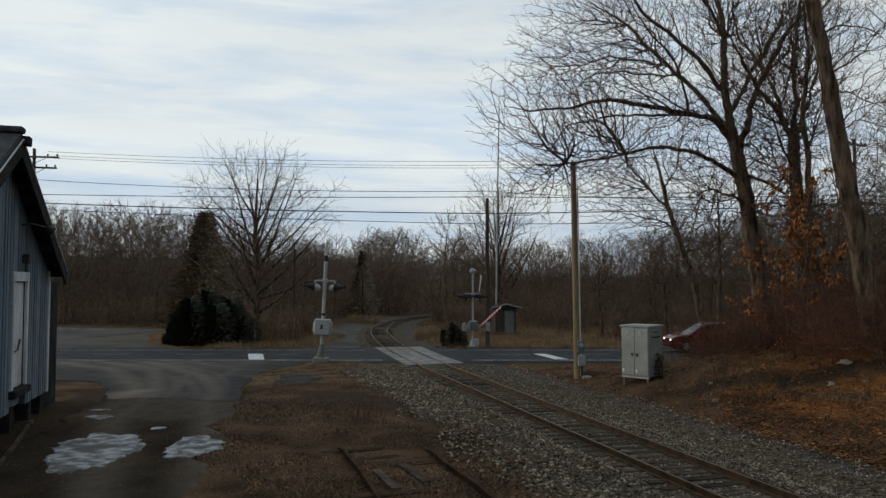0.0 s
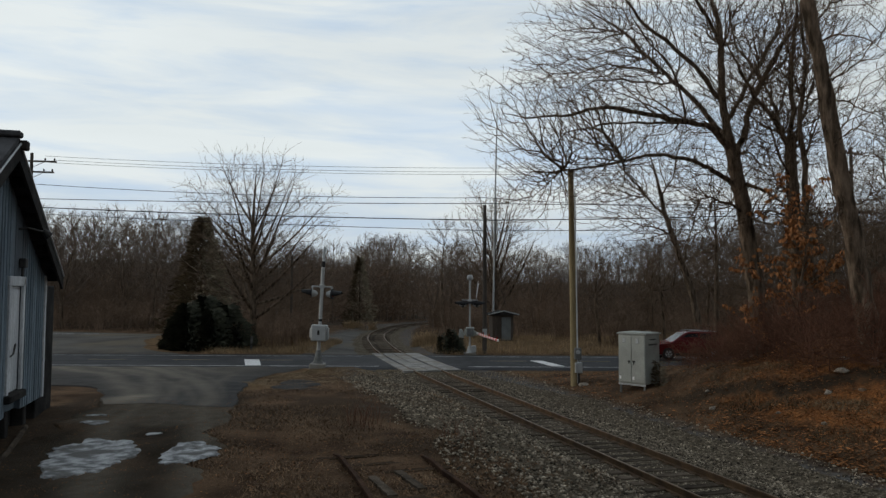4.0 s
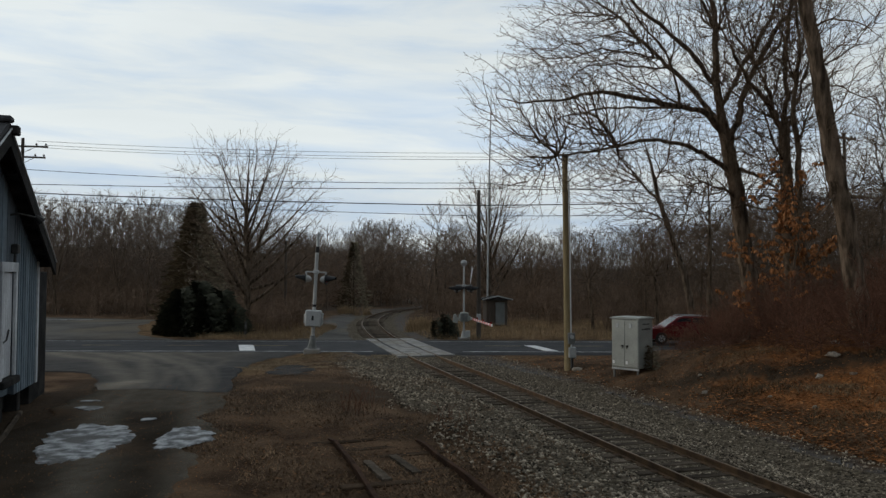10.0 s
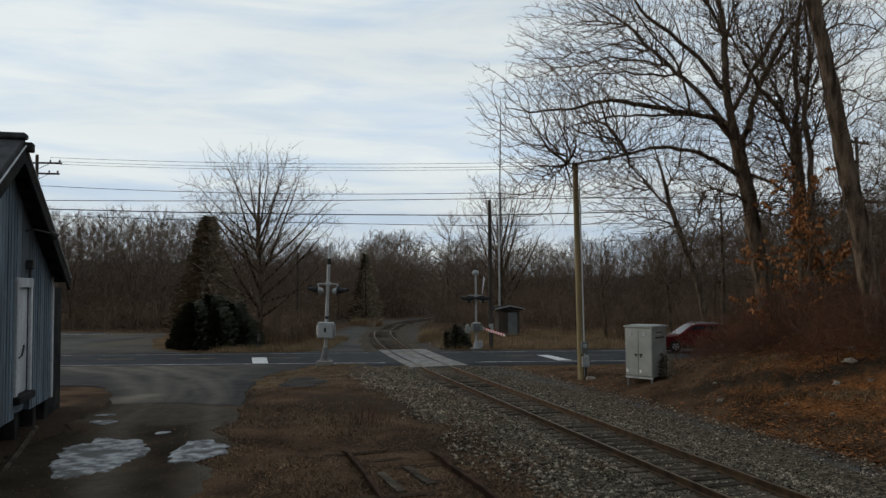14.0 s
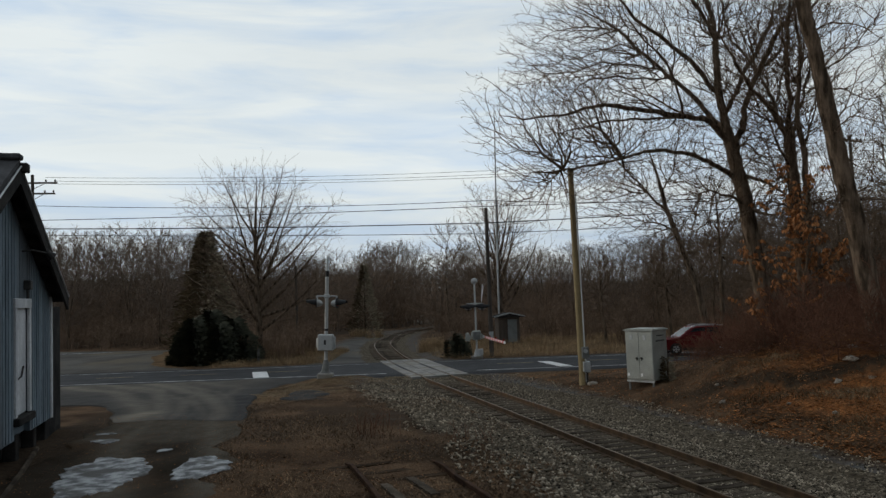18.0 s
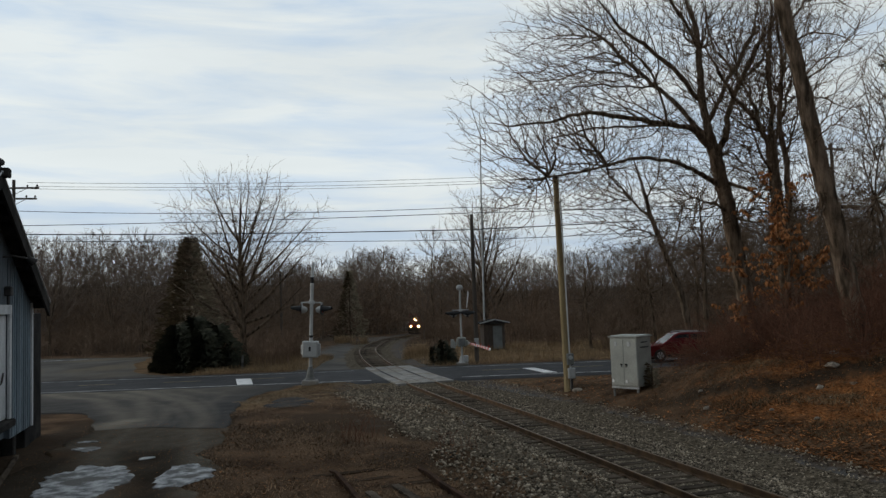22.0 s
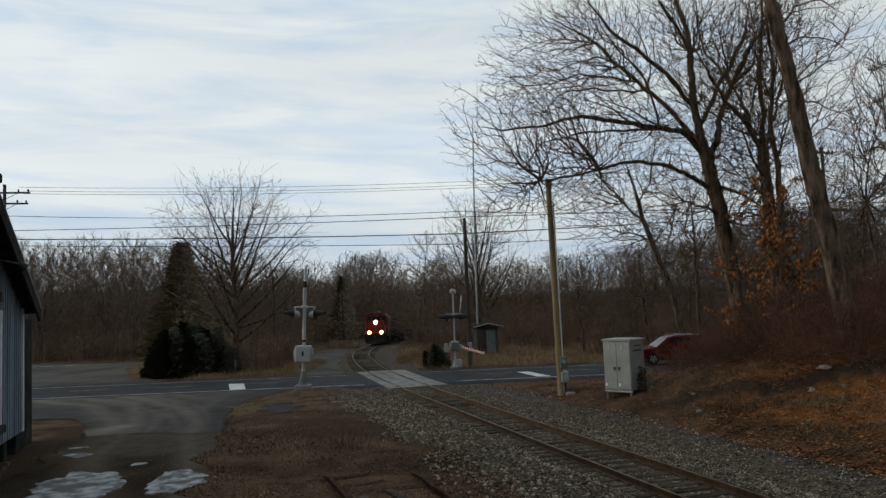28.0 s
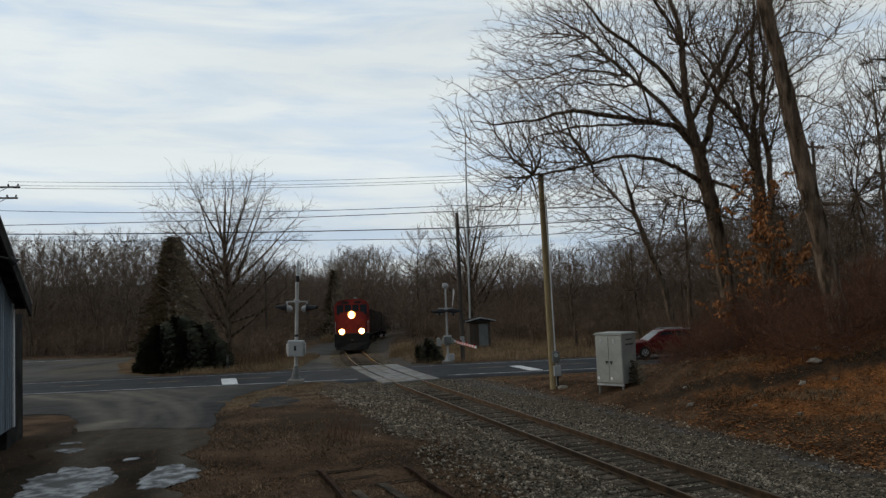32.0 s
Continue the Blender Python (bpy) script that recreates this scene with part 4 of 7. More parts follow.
def radio_mast():
    x, y = 4.35, 61.8
    t = thing("radio_mast", pose(x, y, gz(x, y), 0, 0.6, 0), "very tall thin grey radio mast with whip aerial", "radio mast")
    part("mast", Geo().tube([(0, 0, 0), (0, 0, 9), (0.12, 0, 18.6)], [0.085, 0.075, 0.045], 10), M_GALV, t)
    part("whip_aerial", Geo().tube([(0.55, 0, 18.0), (0.6, 0, 22.8)], [0.025, 0.012], 6), M_GALV, t, "thin whip aerial")
    part("aerial_bracket", Geo().tube([(0.1, 0, 18.2), (0.56, 0, 18.2)], 0.02, 6).tube([(0.1, 0, 18.5), (0.12, 0, 19.6)], 0.03, 6), M_GALV, t)
    for a, h in ((40, 6), (150, 6), (275, 6)):
        c, s2 = math.cos(radians(a)), math.sin(radians(a))
        part("guy_wire", Geo().tube([(0, 0, h), (2.6 * c, 2.6 * s2, -0.05)], 0.012, 5), M_WIRE, t)


def utility_pole(x, y, top, arms, lean=0.0, r=0.15, label="old dark utility pole carrying overhead wires"):
    z = gz(x, y)
    t = thing("utility_pole", pose(x, y, z, 0, lean, 0), label, "utility pole", "utility poles")
    h = top - z
    part("pole", Geo().tube([(0, 0, -0.3), (0, 0, h)], [r, r * 0.72], 12), M_OLDPOLE, t)
    for k, (za, half, turn) in enumerate(arms):
        m = pose(0, 0, za - z, 0, 0, turn)
        arm = part("cross_arm", Geo().box(-half, half, -0.16, -0.05, -0.06, 0.06, 0.01), M_OLDPOLE, t, at=m)
        for u in (-0.92, -0.55, 0.55, 0.92):
            part("insulator", Geo().tube([(u * half, -0.1, 0.05), (u * half, -0.1, 0.12), (u * half, -0.1, 0.16), (u * half, -0.1, 0.24)], [0.02, 0.06, 0.07, 0.03], 8), M_DARKMETAL, arm)
        part("brace", Geo().tube([(-half * 0.5, -0.1, -0.05), (0, -0.14, -0.5)], 0.02, 5).tube([(half * 0.5, -0.1, -0.05), (0, -0.14, -0.5)], 0.02, 5), M_DARKMETAL, arm)
    return t


wood_pole()
signal_cabinet()
hut()
radio_mast()
POLE_L, POLE_M, POLE_R = (-29.0, 53.0), (3.05, 51.6), (29.2, 53.0)
utility_pole(*POLE_L, 13.9, ((13.3, 1.7, 8), (12.55, 1.5, 14)), label="weathered utility pole with crossarms behind the building")
utility_pole(*POLE_M, 10.2, (), r=0.16, label="plain dark utility pole beside the road")
utility_pole(*POLE_R, 14.6, ((14.15, 1.05, 22),), label="old utility pole with crossarm among the trees")
utility_pole(-13.2, 67.0, 7.4, (), r=0.13, label="short old pole at the edge of the woods")
part("meter_box", Geo().box(-0.14, 0.14, -0.34, -0.12, 1.1, 1.7, 0.02), M_GALV, bpy.data.objects["utility_pole.001"], "grey meter box")


def wire(name, a, b, sag, r, label="black overhead cable strung between poles"):
    pts = []
    for k in range(25):
        u = k / 24
        pts.append((a[0] + (b[0] - a[0]) * u, a[1] + (b[1] - a[1]) * u, a[2] + (b[2] - a[2]) * u - 4 * sag * u * (1 - u)))
    return tagged(part(name, Geo().tube(pts, r, 5), M_WIRE), label, "cable", "overhead wires")


for zl, zm, zr, sg, r in ((11.7, 10.7, 10.3, 0.3, 0.02), (10.65, 10.3, 10.6, 0.1, 0.024), (10.05, 9.15, 10.0, 0.12, 0.034), (9.6, 8.42, 9.0, 0.1, 0.02)):
    wire("overhead_wire", (POLE_L[0], POLE_L[1], zl), (POLE_M[0], POLE_M[1], zm), sg, r)
    wire("overhead_wire", (POLE_M[0], POLE_M[1], zm), (POLE_R[0], POLE_R[1], zr), sg, r)
    wire("overhead_wire", (POLE_L[0] - 40, POLE_L[1], zl), (POLE_L[0], POLE_L[1], zl), 0.5, r)
    wire("overhead_wire", (POLE_R[0], POLE_R[1], zr), (POLE_R[0] + 40, POLE_R[1], zr), 0.5, r)
for dz, dy in ((13.6, -0.5), (13.5, 0.6), (13.25, 0.2)):
    wire("overhead_wire", (POLE_L[0] + 1.2, POLE_L[1] + dy, dz), (POLE_R[0], POLE_R[1] + dy, dz + 0.1), 0.75, 0.013)


splice = Geo().tube([(29.3, 53.0, 10.02), (29.5, 53.0, 10.02), (30.5, 53.0, 9.98), (30.7, 53.0, 9.98)], [0.04, 0.13, 0.13, 0.04], 10)
tagged(part("cable_splice_case", splice, M_BLACK), "black splice case hanging on the overhead cable", "splice case")


# ---- the building ----
def building():
    """A boarded gable end beside the driveway; its long axis lies across the line's direction."""
    U = Vector((-0.285, 1, 0)).normalized()            # along the gable wall, away from the eye
    zb = 1.25
    origin = Vector((-8.5, 14.66, zb))
    turn = math.degrees(math.atan2(U.y, U.x)) - 90
    t = thing("old_freight_house", Matrix.Translation(origin) @ pose(0, 0, 0, 0, 0, turn), "blue-grey boarded old freight house with a steep dark roof", "building")
    # local: y runs along the gable wall away from the eye, x out towards the line; wall face at x = 0
    y0, y1, ridge_y = -3.58, 3.58, -0.55
    z0, eave, ridge = 0.51, 3.36, 5.68
    slope = (ridge - eave) / (y1 - ridge_y)

    def top_at(y):
        return ridge - slope * abs(y - ridge_y)
    g = Geo()
    for a, b, s_ in ((y0, y1, 0),):
        g.add([(-0.12, y0, z0), (-0.12, y1, z0), (-0.12, y1, eave), (-0.12, ridge_y, ridge), (-0.12, y0, top_at(y0)),
               (-9, y0, z0), (-9, y1, z0), (-9, y1, eave), (-9, ridge_y, ridge), (-9, y0, top_at(y0))],
              [(0, 1, 2, 3, 4), (9, 8, 7, 6, 5), (0, 5, 6, 1), (1, 6, 7, 2), (2, 7, 8, 3), (3, 8, 9, 4), (4, 9, 5, 0)])
    part("wall", g, M_SIDING, t, "blue-grey painted walls")
    door0, door1, dz0, dz1 = 0.5, 1.45, 0.92, 3.1
    w = 0.2
    y = y0
    while y < y1 - 0.01:
        ye = min(y + w - 0.012, y1)
        lo = z0 if not (y + w > door0 and y < door1) else dz1 + 0.05
        ta, tb = top_at(y) - 0.05, top_at(ye) - 0.05
        jog = rng.uniform(-0.006, 0.006)
        part("board", Geo().add([(-0.12, y, lo), (-0.12, ye, lo), (-0.12, ye, tb), (-0.12, y, ta), (0.0 + jog, y, lo - 0.02), (jog, ye, lo - 0.02), (jog, ye, tb), (jog, y, ta)],
                                [(4, 5, 6, 7), (0, 4, 7, 3), (5, 1, 2, 6), (0, 1, 5, 4), (7, 6, 2, 3)]), M_SIDING, t)
        bat = y + w - 0.02
        if not (door0 - 0.1 < bat < door1 + 0.1):
            part("batten", Geo().box(-0.005, 0.014, bat - 0.016, bat + 0.02, lo, top_at(bat) - 0.1, 0.005), M_SIDING, t)
        y += w
    d = part("door", Geo().box(-0.1, -0.05, door0, door1, dz0, dz1, 0.01), M_TRIMWHITE, t, "tall weathered white door")
    for k in range(6):
        a = door0 + 0.02 + k * 0.155
        part("door_plank", Geo().box(-0.055, -0.035, a, a + 0.147, dz0 + 0.02, dz1 - 0.02, 0.006), M_TRIMWHITE, d)
    part("latch", Geo().tube([(-0.02, 0.7, 1.65), (0.0, 0.95, 1.7), (0.0, 1.1, 1.9)], 0.018, 6).box(-0.03, 0.0, 0.62, 0.66, 2.1, 2.6, 0.005), M_DARKMETAL, d, "dark iron latch and strap")
    for a, b, c, e in ((door0 - 0.13, door0, dz0, dz1 + 0.16), (door1, door1 + 0.13, dz0, dz1 + 0.16), (door0 - 0.16, door1 + 0.16, dz1, dz1 + 0.2)):
        part("door_trim", Geo().box(-0.02, 0.045, a, b, c, e, 0.01), M_TRIMWHITE, t, "white door casing")
    part("door_sill", Geo().box(-0.1, 0.12, door0 - 0.16, door1 + 0.16, dz0 - 0.16, dz0 - 0.004, 0.02), M_DARKWOOD, t)
    part("corner_board", Geo().box(-0.1, 0.04, y1 - 0.11, y1 + 0.03, z0 - 0.02, eave, 0.01), M_TRIMWHITE, t, "pale corner board")
    for q in np.arange(y0 + 0.2, y1 + 0.1, 1.45):
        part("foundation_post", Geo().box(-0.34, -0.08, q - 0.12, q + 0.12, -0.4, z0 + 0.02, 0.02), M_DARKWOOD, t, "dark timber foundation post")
    # dark sheet added behind the posts, standing in for shade in the open gap
    part("skirt", Geo().box(-0.5, -0.42, y0, y1, -0.4, z0, 0.01), M_DARKWOOD, t, "added dark sheet for the shaded gap under the wall")
    over = 0.33
    for sgn in (-1, 1):
        ye = ridge_y + sgn * (y1 - ridge_y + 0.22)
        ze = ridge - slope * (y1 - ridge_y + 0.22)
        th = 0.16
        part("roof_slope", Geo().add([(over, ridge_y, ridge + 0.1), (over, ye, ze + 0.1), (-9.2, ye, ze + 0.1), (-9.2, ridge_y, ridge + 0.1),
                                      (over, ridge_y, ridge + 0.1 + th), (over, ye, ze + 0.1 + th), (-9.2, ye, ze + 0.1 + th), (-9.2, ridge_y, ridge + 0.1 + th)],
                                     [(0, 1, 2, 3), (4, 5, 6, 7), (0, 1, 5, 4), (1, 2, 6, 5), (2, 3, 7, 6), (3, 0, 4, 7)]), M_ROOF, t, "dark shingled roof slope")
        part("rake_board", Geo().add([(over - 0.03, ridge_y, ridge - 0.2), (over - 0.03, ye, ze - 0.2), (over + 0.025, ye, ze - 0.2), (over + 0.025, ridge_y, ridge - 0.2),
                                      (over - 0.03, ridge_y, ridge + 0.09), (over - 0.03, ye, ze + 0.09), (over + 0.025, ye, ze + 0.09), (over + 0.025, ridge_y, ridge + 0.09)],
                                     [(0, 1, 2, 3), (4, 5, 6, 7), (0, 1, 5, 4), (1, 2, 6, 5), (2, 3, 7, 6), (3, 0, 4, 7)]), M_DARKWOOD, t, "dark rake board")
        part("rake_trim", Geo().tube([(over + 0.03, ridge_y, ridge + 0.12), (over + 0.03, ye, ze + 0.12)], 0.022, 5), M_GALV, t, "pale metal drip edge")
        for q in range(8):
            u = 0.08 + q * 0.125
            yy_, zz_ = ridge_y + (ye - ridge_y) * u, ridge + (ze - ridge) * u
            part("lookout", Geo().box(0.02, over - 0.03, yy_ - 0.04, yy_ + 0.04, zz_ - 0.12, zz_ + 0.09), M_DARKWOOD, t, "dark roof lookout")
    part("ridge_cap", Geo().box(-9.2, over + 0.05, ridge_y - 0.12, ridge_y + 0.12, ridge + 0.24, ridge + 0.36, 0.03), M_ROOF, t)
    part("ridge_stub", Geo().box(over - 0.2, over + 0.14, ridge_y + 0.02, ridge_y + 0.22, ridge + 0.02, ridge + 0.2, 0.02), M_DARKWOOD, t, "dark beam end at the ridge")
    part("side_shed", Geo().box(-3.0, -0.14, y1 + 0.04, y1 + 1.75, -0.3, 3.12, 0.02), M_DARKWOOD, t, "dark boarded lean-to at the corner")
    lamp = part("wall_lamp", Geo().tube([(0.0, 1.0, 4.28), (0.15, 1.1, 4.32), (0.4, 1.35, 4.26)], 0.022, 6).tube([(0.4, 1.35, 4.28), (0.5, 1.42, 4.18)], [0.05, 0.1], 10), M_DARKMETAL, t, "small dark gooseneck lamp")
    part("meter", Geo().box(0.0, 0.14, 1.1, 1.3, 3.48, 3.68, 0.02).tube([(0.07, 1.15, 3.3), (0.07, 1.15, 3.5)], 0.03, 6), M_DARKMETAL, t, "small dark box above the door")
    return t


building()
edging = Geo().tube([(-7.1, 12.0, gz(-7.1, 12.0) + 0.03), (-8.0, 14.2, gz(-8.0, 14.2) + 0.05), (-8.9, 16.4, gz(-8.9, 16.4) + 0.03)], 0.055, 6)
tagged(part("timber_edging", edging, M_TIE), "grey weathered timber edging along the driveway", "edging")


# ---- trees ----
def tubes_mesh(name, lines, mat, sides):
    """One mesh of many tapering tubes; lines: lists of points with radii, (x, y, z, r)."""
    groups = {}
    for ln in lines:
        groups.setdefault(len(ln), []).append(ln)
    V, Fq, off = [], [], 0
    ang = np.arange(sides) * 2 * np.pi / sides
    for n, lst in groups.items():
        A = np.array(lst, float)
        P, R = A[:, :, :3], A[:, :, 3]
        T = np.empty_like(P)
        T[:, 1:-1] = P[:, 2:] - P[:, :-2]
        T[:, 0], T[:, -1] = P[:, 1] - P[:, 0], P[:, -1] - P[:, -2]
        T /= np.linalg.norm(T, axis=2, keepdims=True) + 1e-9
        mean = T.mean(1)
        ref = np.where(np.abs(mean[:, 2:3]) > 0.8, np.array([[1.0, 0, 0]]), np.array([[0, 0, 1.0]]))
        U = np.cross(T, ref[:, None, :])
        U /= np.linalg.norm(U, axis=2, keepdims=True) + 1e-9
        W = np.cross(T, U)
        ring = P[:, :, None, :] + R[:, :, None, None] * (U[:, :, None, :] * np.cos(ang)[None, None, :, None] + W[:, :, None, :] * np.sin(ang)[None, None, :, None])
        V.append(ring.reshape(-1, 3))
        B = len(lst)
        idx = off + np.arange(B * n * sides).reshape(B, n, sides)
        nx = np.roll(idx, -1, 2)
        Fq.append(np.stack([idx[:, :-1], nx[:, :-1], nx[:, 1:], idx[:, 1:]], -1).reshape(-1, 4))
        off += B * n * sides
    me = fast_mesh(name, np.concatenate(V), np.concatenate(Fq), mat)
    me.polygons.foreach_set("use_smooth", np.ones(len(me.polygons), bool))
    return me


def tri_mesh(name, lines, twigs, mat, sides=3, far=False):
    """Tubes along lines and three-sided spikes for the straight twigs (slivers on far trees), in one mesh of triangles."""
    base = tubes_mesh(name, lines, mat, sides)
    nv, nl = len(base.vertices), len(base.loops)
    v = np.empty(nv * 3, np.float32)
    base.vertices.foreach_get("co", v)
    q = np.empty(nl, np.int32)
    base.loops.foreach_get("vertex_index", q)
    q = q.reshape(-1, 4)
    bpy.data.meshes.remove(base)
    T = np.array(twigs, float)                     # x, y, z, r, tip x, tip y, tip z
    P, R, E = T[:, :3], T[:, 3], T[:, 4:7]
    D = E - P
    D /= np.linalg.norm(D, axis=1, keepdims=True) + 1e-9
    ref = np.where(np.abs(D[:, 2:3]) > 0.8, np.array([[1.0, 0, 0]]), np.array([[0, 0, 1.0]]))
    U = np.cross(D, ref)
    U /= np.linalg.norm(U, axis=1, keepdims=True) + 1e-9
    W = np.cross(D, U)
    if far:
        a = np.random.default_rng(len(T)).uniform(0, np.pi, len(T))[:, None]
        A = (U * np.cos(a) + W * np.sin(a)) * R[:, None]
        S = np.stack([P - A, P + A, E], 1).reshape(-1, 3)
        F3 = nv + np.arange(3 * len(T)).reshape(-1, 3)
        return fast_mesh(name, np.concatenate([v.reshape(-1, 3), S]), np.concatenate([q[:, :3], q[:, [0, 2, 3]], F3]), mat)
    corner = [P + R[:, None] * (U * math.cos(a) + W * math.sin(a)) for a in (0, 2.094, 4.189)]
    S = np.stack([*corner, E], 1).reshape(-1, 3)
    o = nv + 4 * np.arange(len(T))[:, None]
    F3 = np.concatenate([o + np.array([[0, 1, 3]]), o + np.array([[1, 2, 3]]), o + np.array([[2, 0, 3]])])
    return fast_mesh(name, np.concatenate([v.reshape(-1, 3), S]), np.concatenate([q[:, :3], q[:, [0, 2, 3]], F3]), mat)


def spikes_on(rnd, lines, per_m, length, r, angle=(25, 55), up=0.3):
    """Straight twigs along lines."""
    out = []
    for ln in lines:
        L = length_of(ln)
        for _ in range(int(L * per_m + rnd.random())):
            u = (0.1 + 0.9 * rnd.random()) * (len(ln) - 1)
            i = min(int(u), len(ln) - 2)
            f = u - i
            a, b = ln[i], ln[i + 1]
            tx, ty, tz = b[0] - a[0], b[1] - a[1], b[2] - a[2]
            q = math.sqrt(tx * tx + ty * ty + tz * tz) or 1
            s = math.tan(radians(rnd.uniform(*angle)))
            dx, dy, dz = tx / q + rnd.uniform(-s, s), ty / q + rnd.uniform(-s, s), tz / q + rnd.uniform(-s, s) + up
            q = math.sqrt(dx * dx + dy * dy + dz * dz) or 1
            k = length * rnd.uniform(0.5, 1.4) / q
            x, y, z = a[0] + (b[0] - a[0]) * f, a[1] + (b[1] - a[1]) * f, a[2] + (b[2] - a[2]) * f
            out.append((x, y, z, r, x + dx * k, y + dy * k, z + dz * k))
    return out


def as_lines(twigs):
    return [[(*t[:3], t[3]), (*t[4:7], t[3] * 0.3)] for t in twigs]


def spline(pts, n):
    """n points on a smooth curve through a few (x, y, z, r)."""
    pts = np.array(pts, float)
    P = np.vstack([2 * pts[0] - pts[1], pts, 2 * pts[-1] - pts[-2]])
    out = []
    for u in np.linspace(0, len(pts) - 1, n):
        i = min(int(u), len(pts) - 2)
        f = u - i
        a, b, c, d = P[i:i + 4]
        out.append(0.5 * (2 * b + (c - a) * f + (2 * a - 5 * b + 4 * c - d) * f * f + (3 * b - a - 3 * c + d) * f ** 3))
    out = np.array(out)
    out[:, 3] = np.maximum(out[:, 3], 0.004)
    return [tuple(p) for p in out]


def sprout(rnd, parent, u, angle, length, r0, segs, up, wiggle, side=None, keep=0.3):
    """A branch that leaves parent at the fraction u of its length, turning by angle degrees and then bending upwards."""
    n = len(parent) - 1
    i = min(int(u * n), n - 1)
    f = u * n - i
    a, b = parent[i], parent[i + 1]
    px, py, pz = (a[k] + (b[k] - a[k]) * f for k in range(3))
    tx, ty, tz = (b[k] - a[k] for k in range(3))
    L = math.sqrt(tx * tx + ty * ty + tz * tz) or 1
    tx, ty, tz = tx / L, ty / L, tz / L
    while True:
        sx, sy, sz = rnd.uniform(-1, 1), rnd.uniform(-1, 1), rnd.uniform(-1, 1)
        dt = sx * tx + sy * ty + sz * tz
        sx, sy, sz = sx - dt * tx, sy - dt * ty, sz - dt * tz
        q = math.sqrt(sx * sx + sy * sy + sz * sz)
        if q > 0.2:
            break
    sx, sy, sz = sx / q, sy / q, sz / q
    if sz < -keep and rnd.random() < 0.75:
        sx, sy, sz = -sx, -sy, -sz
    ca, sa = math.cos(radians(angle)), math.sin(radians(angle))
    dx, dy, dz = tx * ca + sx * sa, ty * ca + sy * sa, tz * ca + sz * sa
    step = length / segs
    line = [(px, py, pz, r0)]
    for k in range(1, segs + 1):
        dx += rnd.uniform(-wiggle, wiggle)
        dy += rnd.uniform(-wiggle, wiggle)
        dz += rnd.uniform(-wiggle, wiggle) + up
        q = math.sqrt(dx * dx + dy * dy + dz * dz)
        dx, dy, dz = dx / q, dy / q, dz / q
        px, py, pz = px + dx * step, py + dy * step, pz + dz * step
        line.append((px, py, pz, max(r0 * (1 - 0.85 * k / segs), 0.003)))
    return line


def length_of(line):
    return sum(math.dist(line[i][:3], line[i + 1][:3]) for i in range(len(line) - 1))


def ramify(rnd, starts, levels, thin, up=0.06, angle=(35, 65), twig_min=0.0):
    """Levels of branches on the given limbs: for each level the count per metre, the length's share and the segments."""
    out, current = [], starts
    for lv, (per_m, share, segs, lo, wig) in enumerate(levels):
        nxt = []
        for ln in current:
            L = length_of(ln)
            for _ in range(max(1, int(L * per_m * rnd.uniform(0.75, 1.25) + rnd.random() * 0.6))):
                u = lo + (0.985 - lo) * rnd.random() ** 0.8
                i = min(int(u * (len(ln) - 1)), len(ln) - 2)
                r = max(thin[lv][0], min(ln[i][3] * thin[lv][1], 0.5))
                length = max(0.25, L * share * rnd.uniform(0.55, 1.25) * (1.15 - 0.55 * u))
                nxt.append(sprout(rnd, ln, u, rnd.uniform(*angle), length, r, segs, up * rnd.uniform(0.3, 1.6), wig))
        out.append(nxt)
        current = nxt
    return out


def tree_parts(t, limbs, levels, thin, seed, up=0.06, angle=(35, 65), bark=M_BARK, twig=M_TWIG, trunk_sides=9, tips=(2.2, 0.45, 0.008), skip=0):
    rnd = random.Random(seed)
    lv = ramify(rnd, limbs[skip:], levels, thin, up, angle)
    heavy = list(limbs)
    fine = []
    for k, lst in enumerate(lv):
        (heavy if k == 0 and len(lv) > 2 else fine).extend(lst)
    part("trunk", tubes_mesh("trunk", heavy, bark, trunk_sides), bark, t, "grey-brown trunk and limbs")
    tw = spikes_on(rnd, fine[len(fine) // 6:], *tips)
    part("crown", tri_mesh("crown", fine, tw, twig), twig, t, "bare twigs")
    return fine


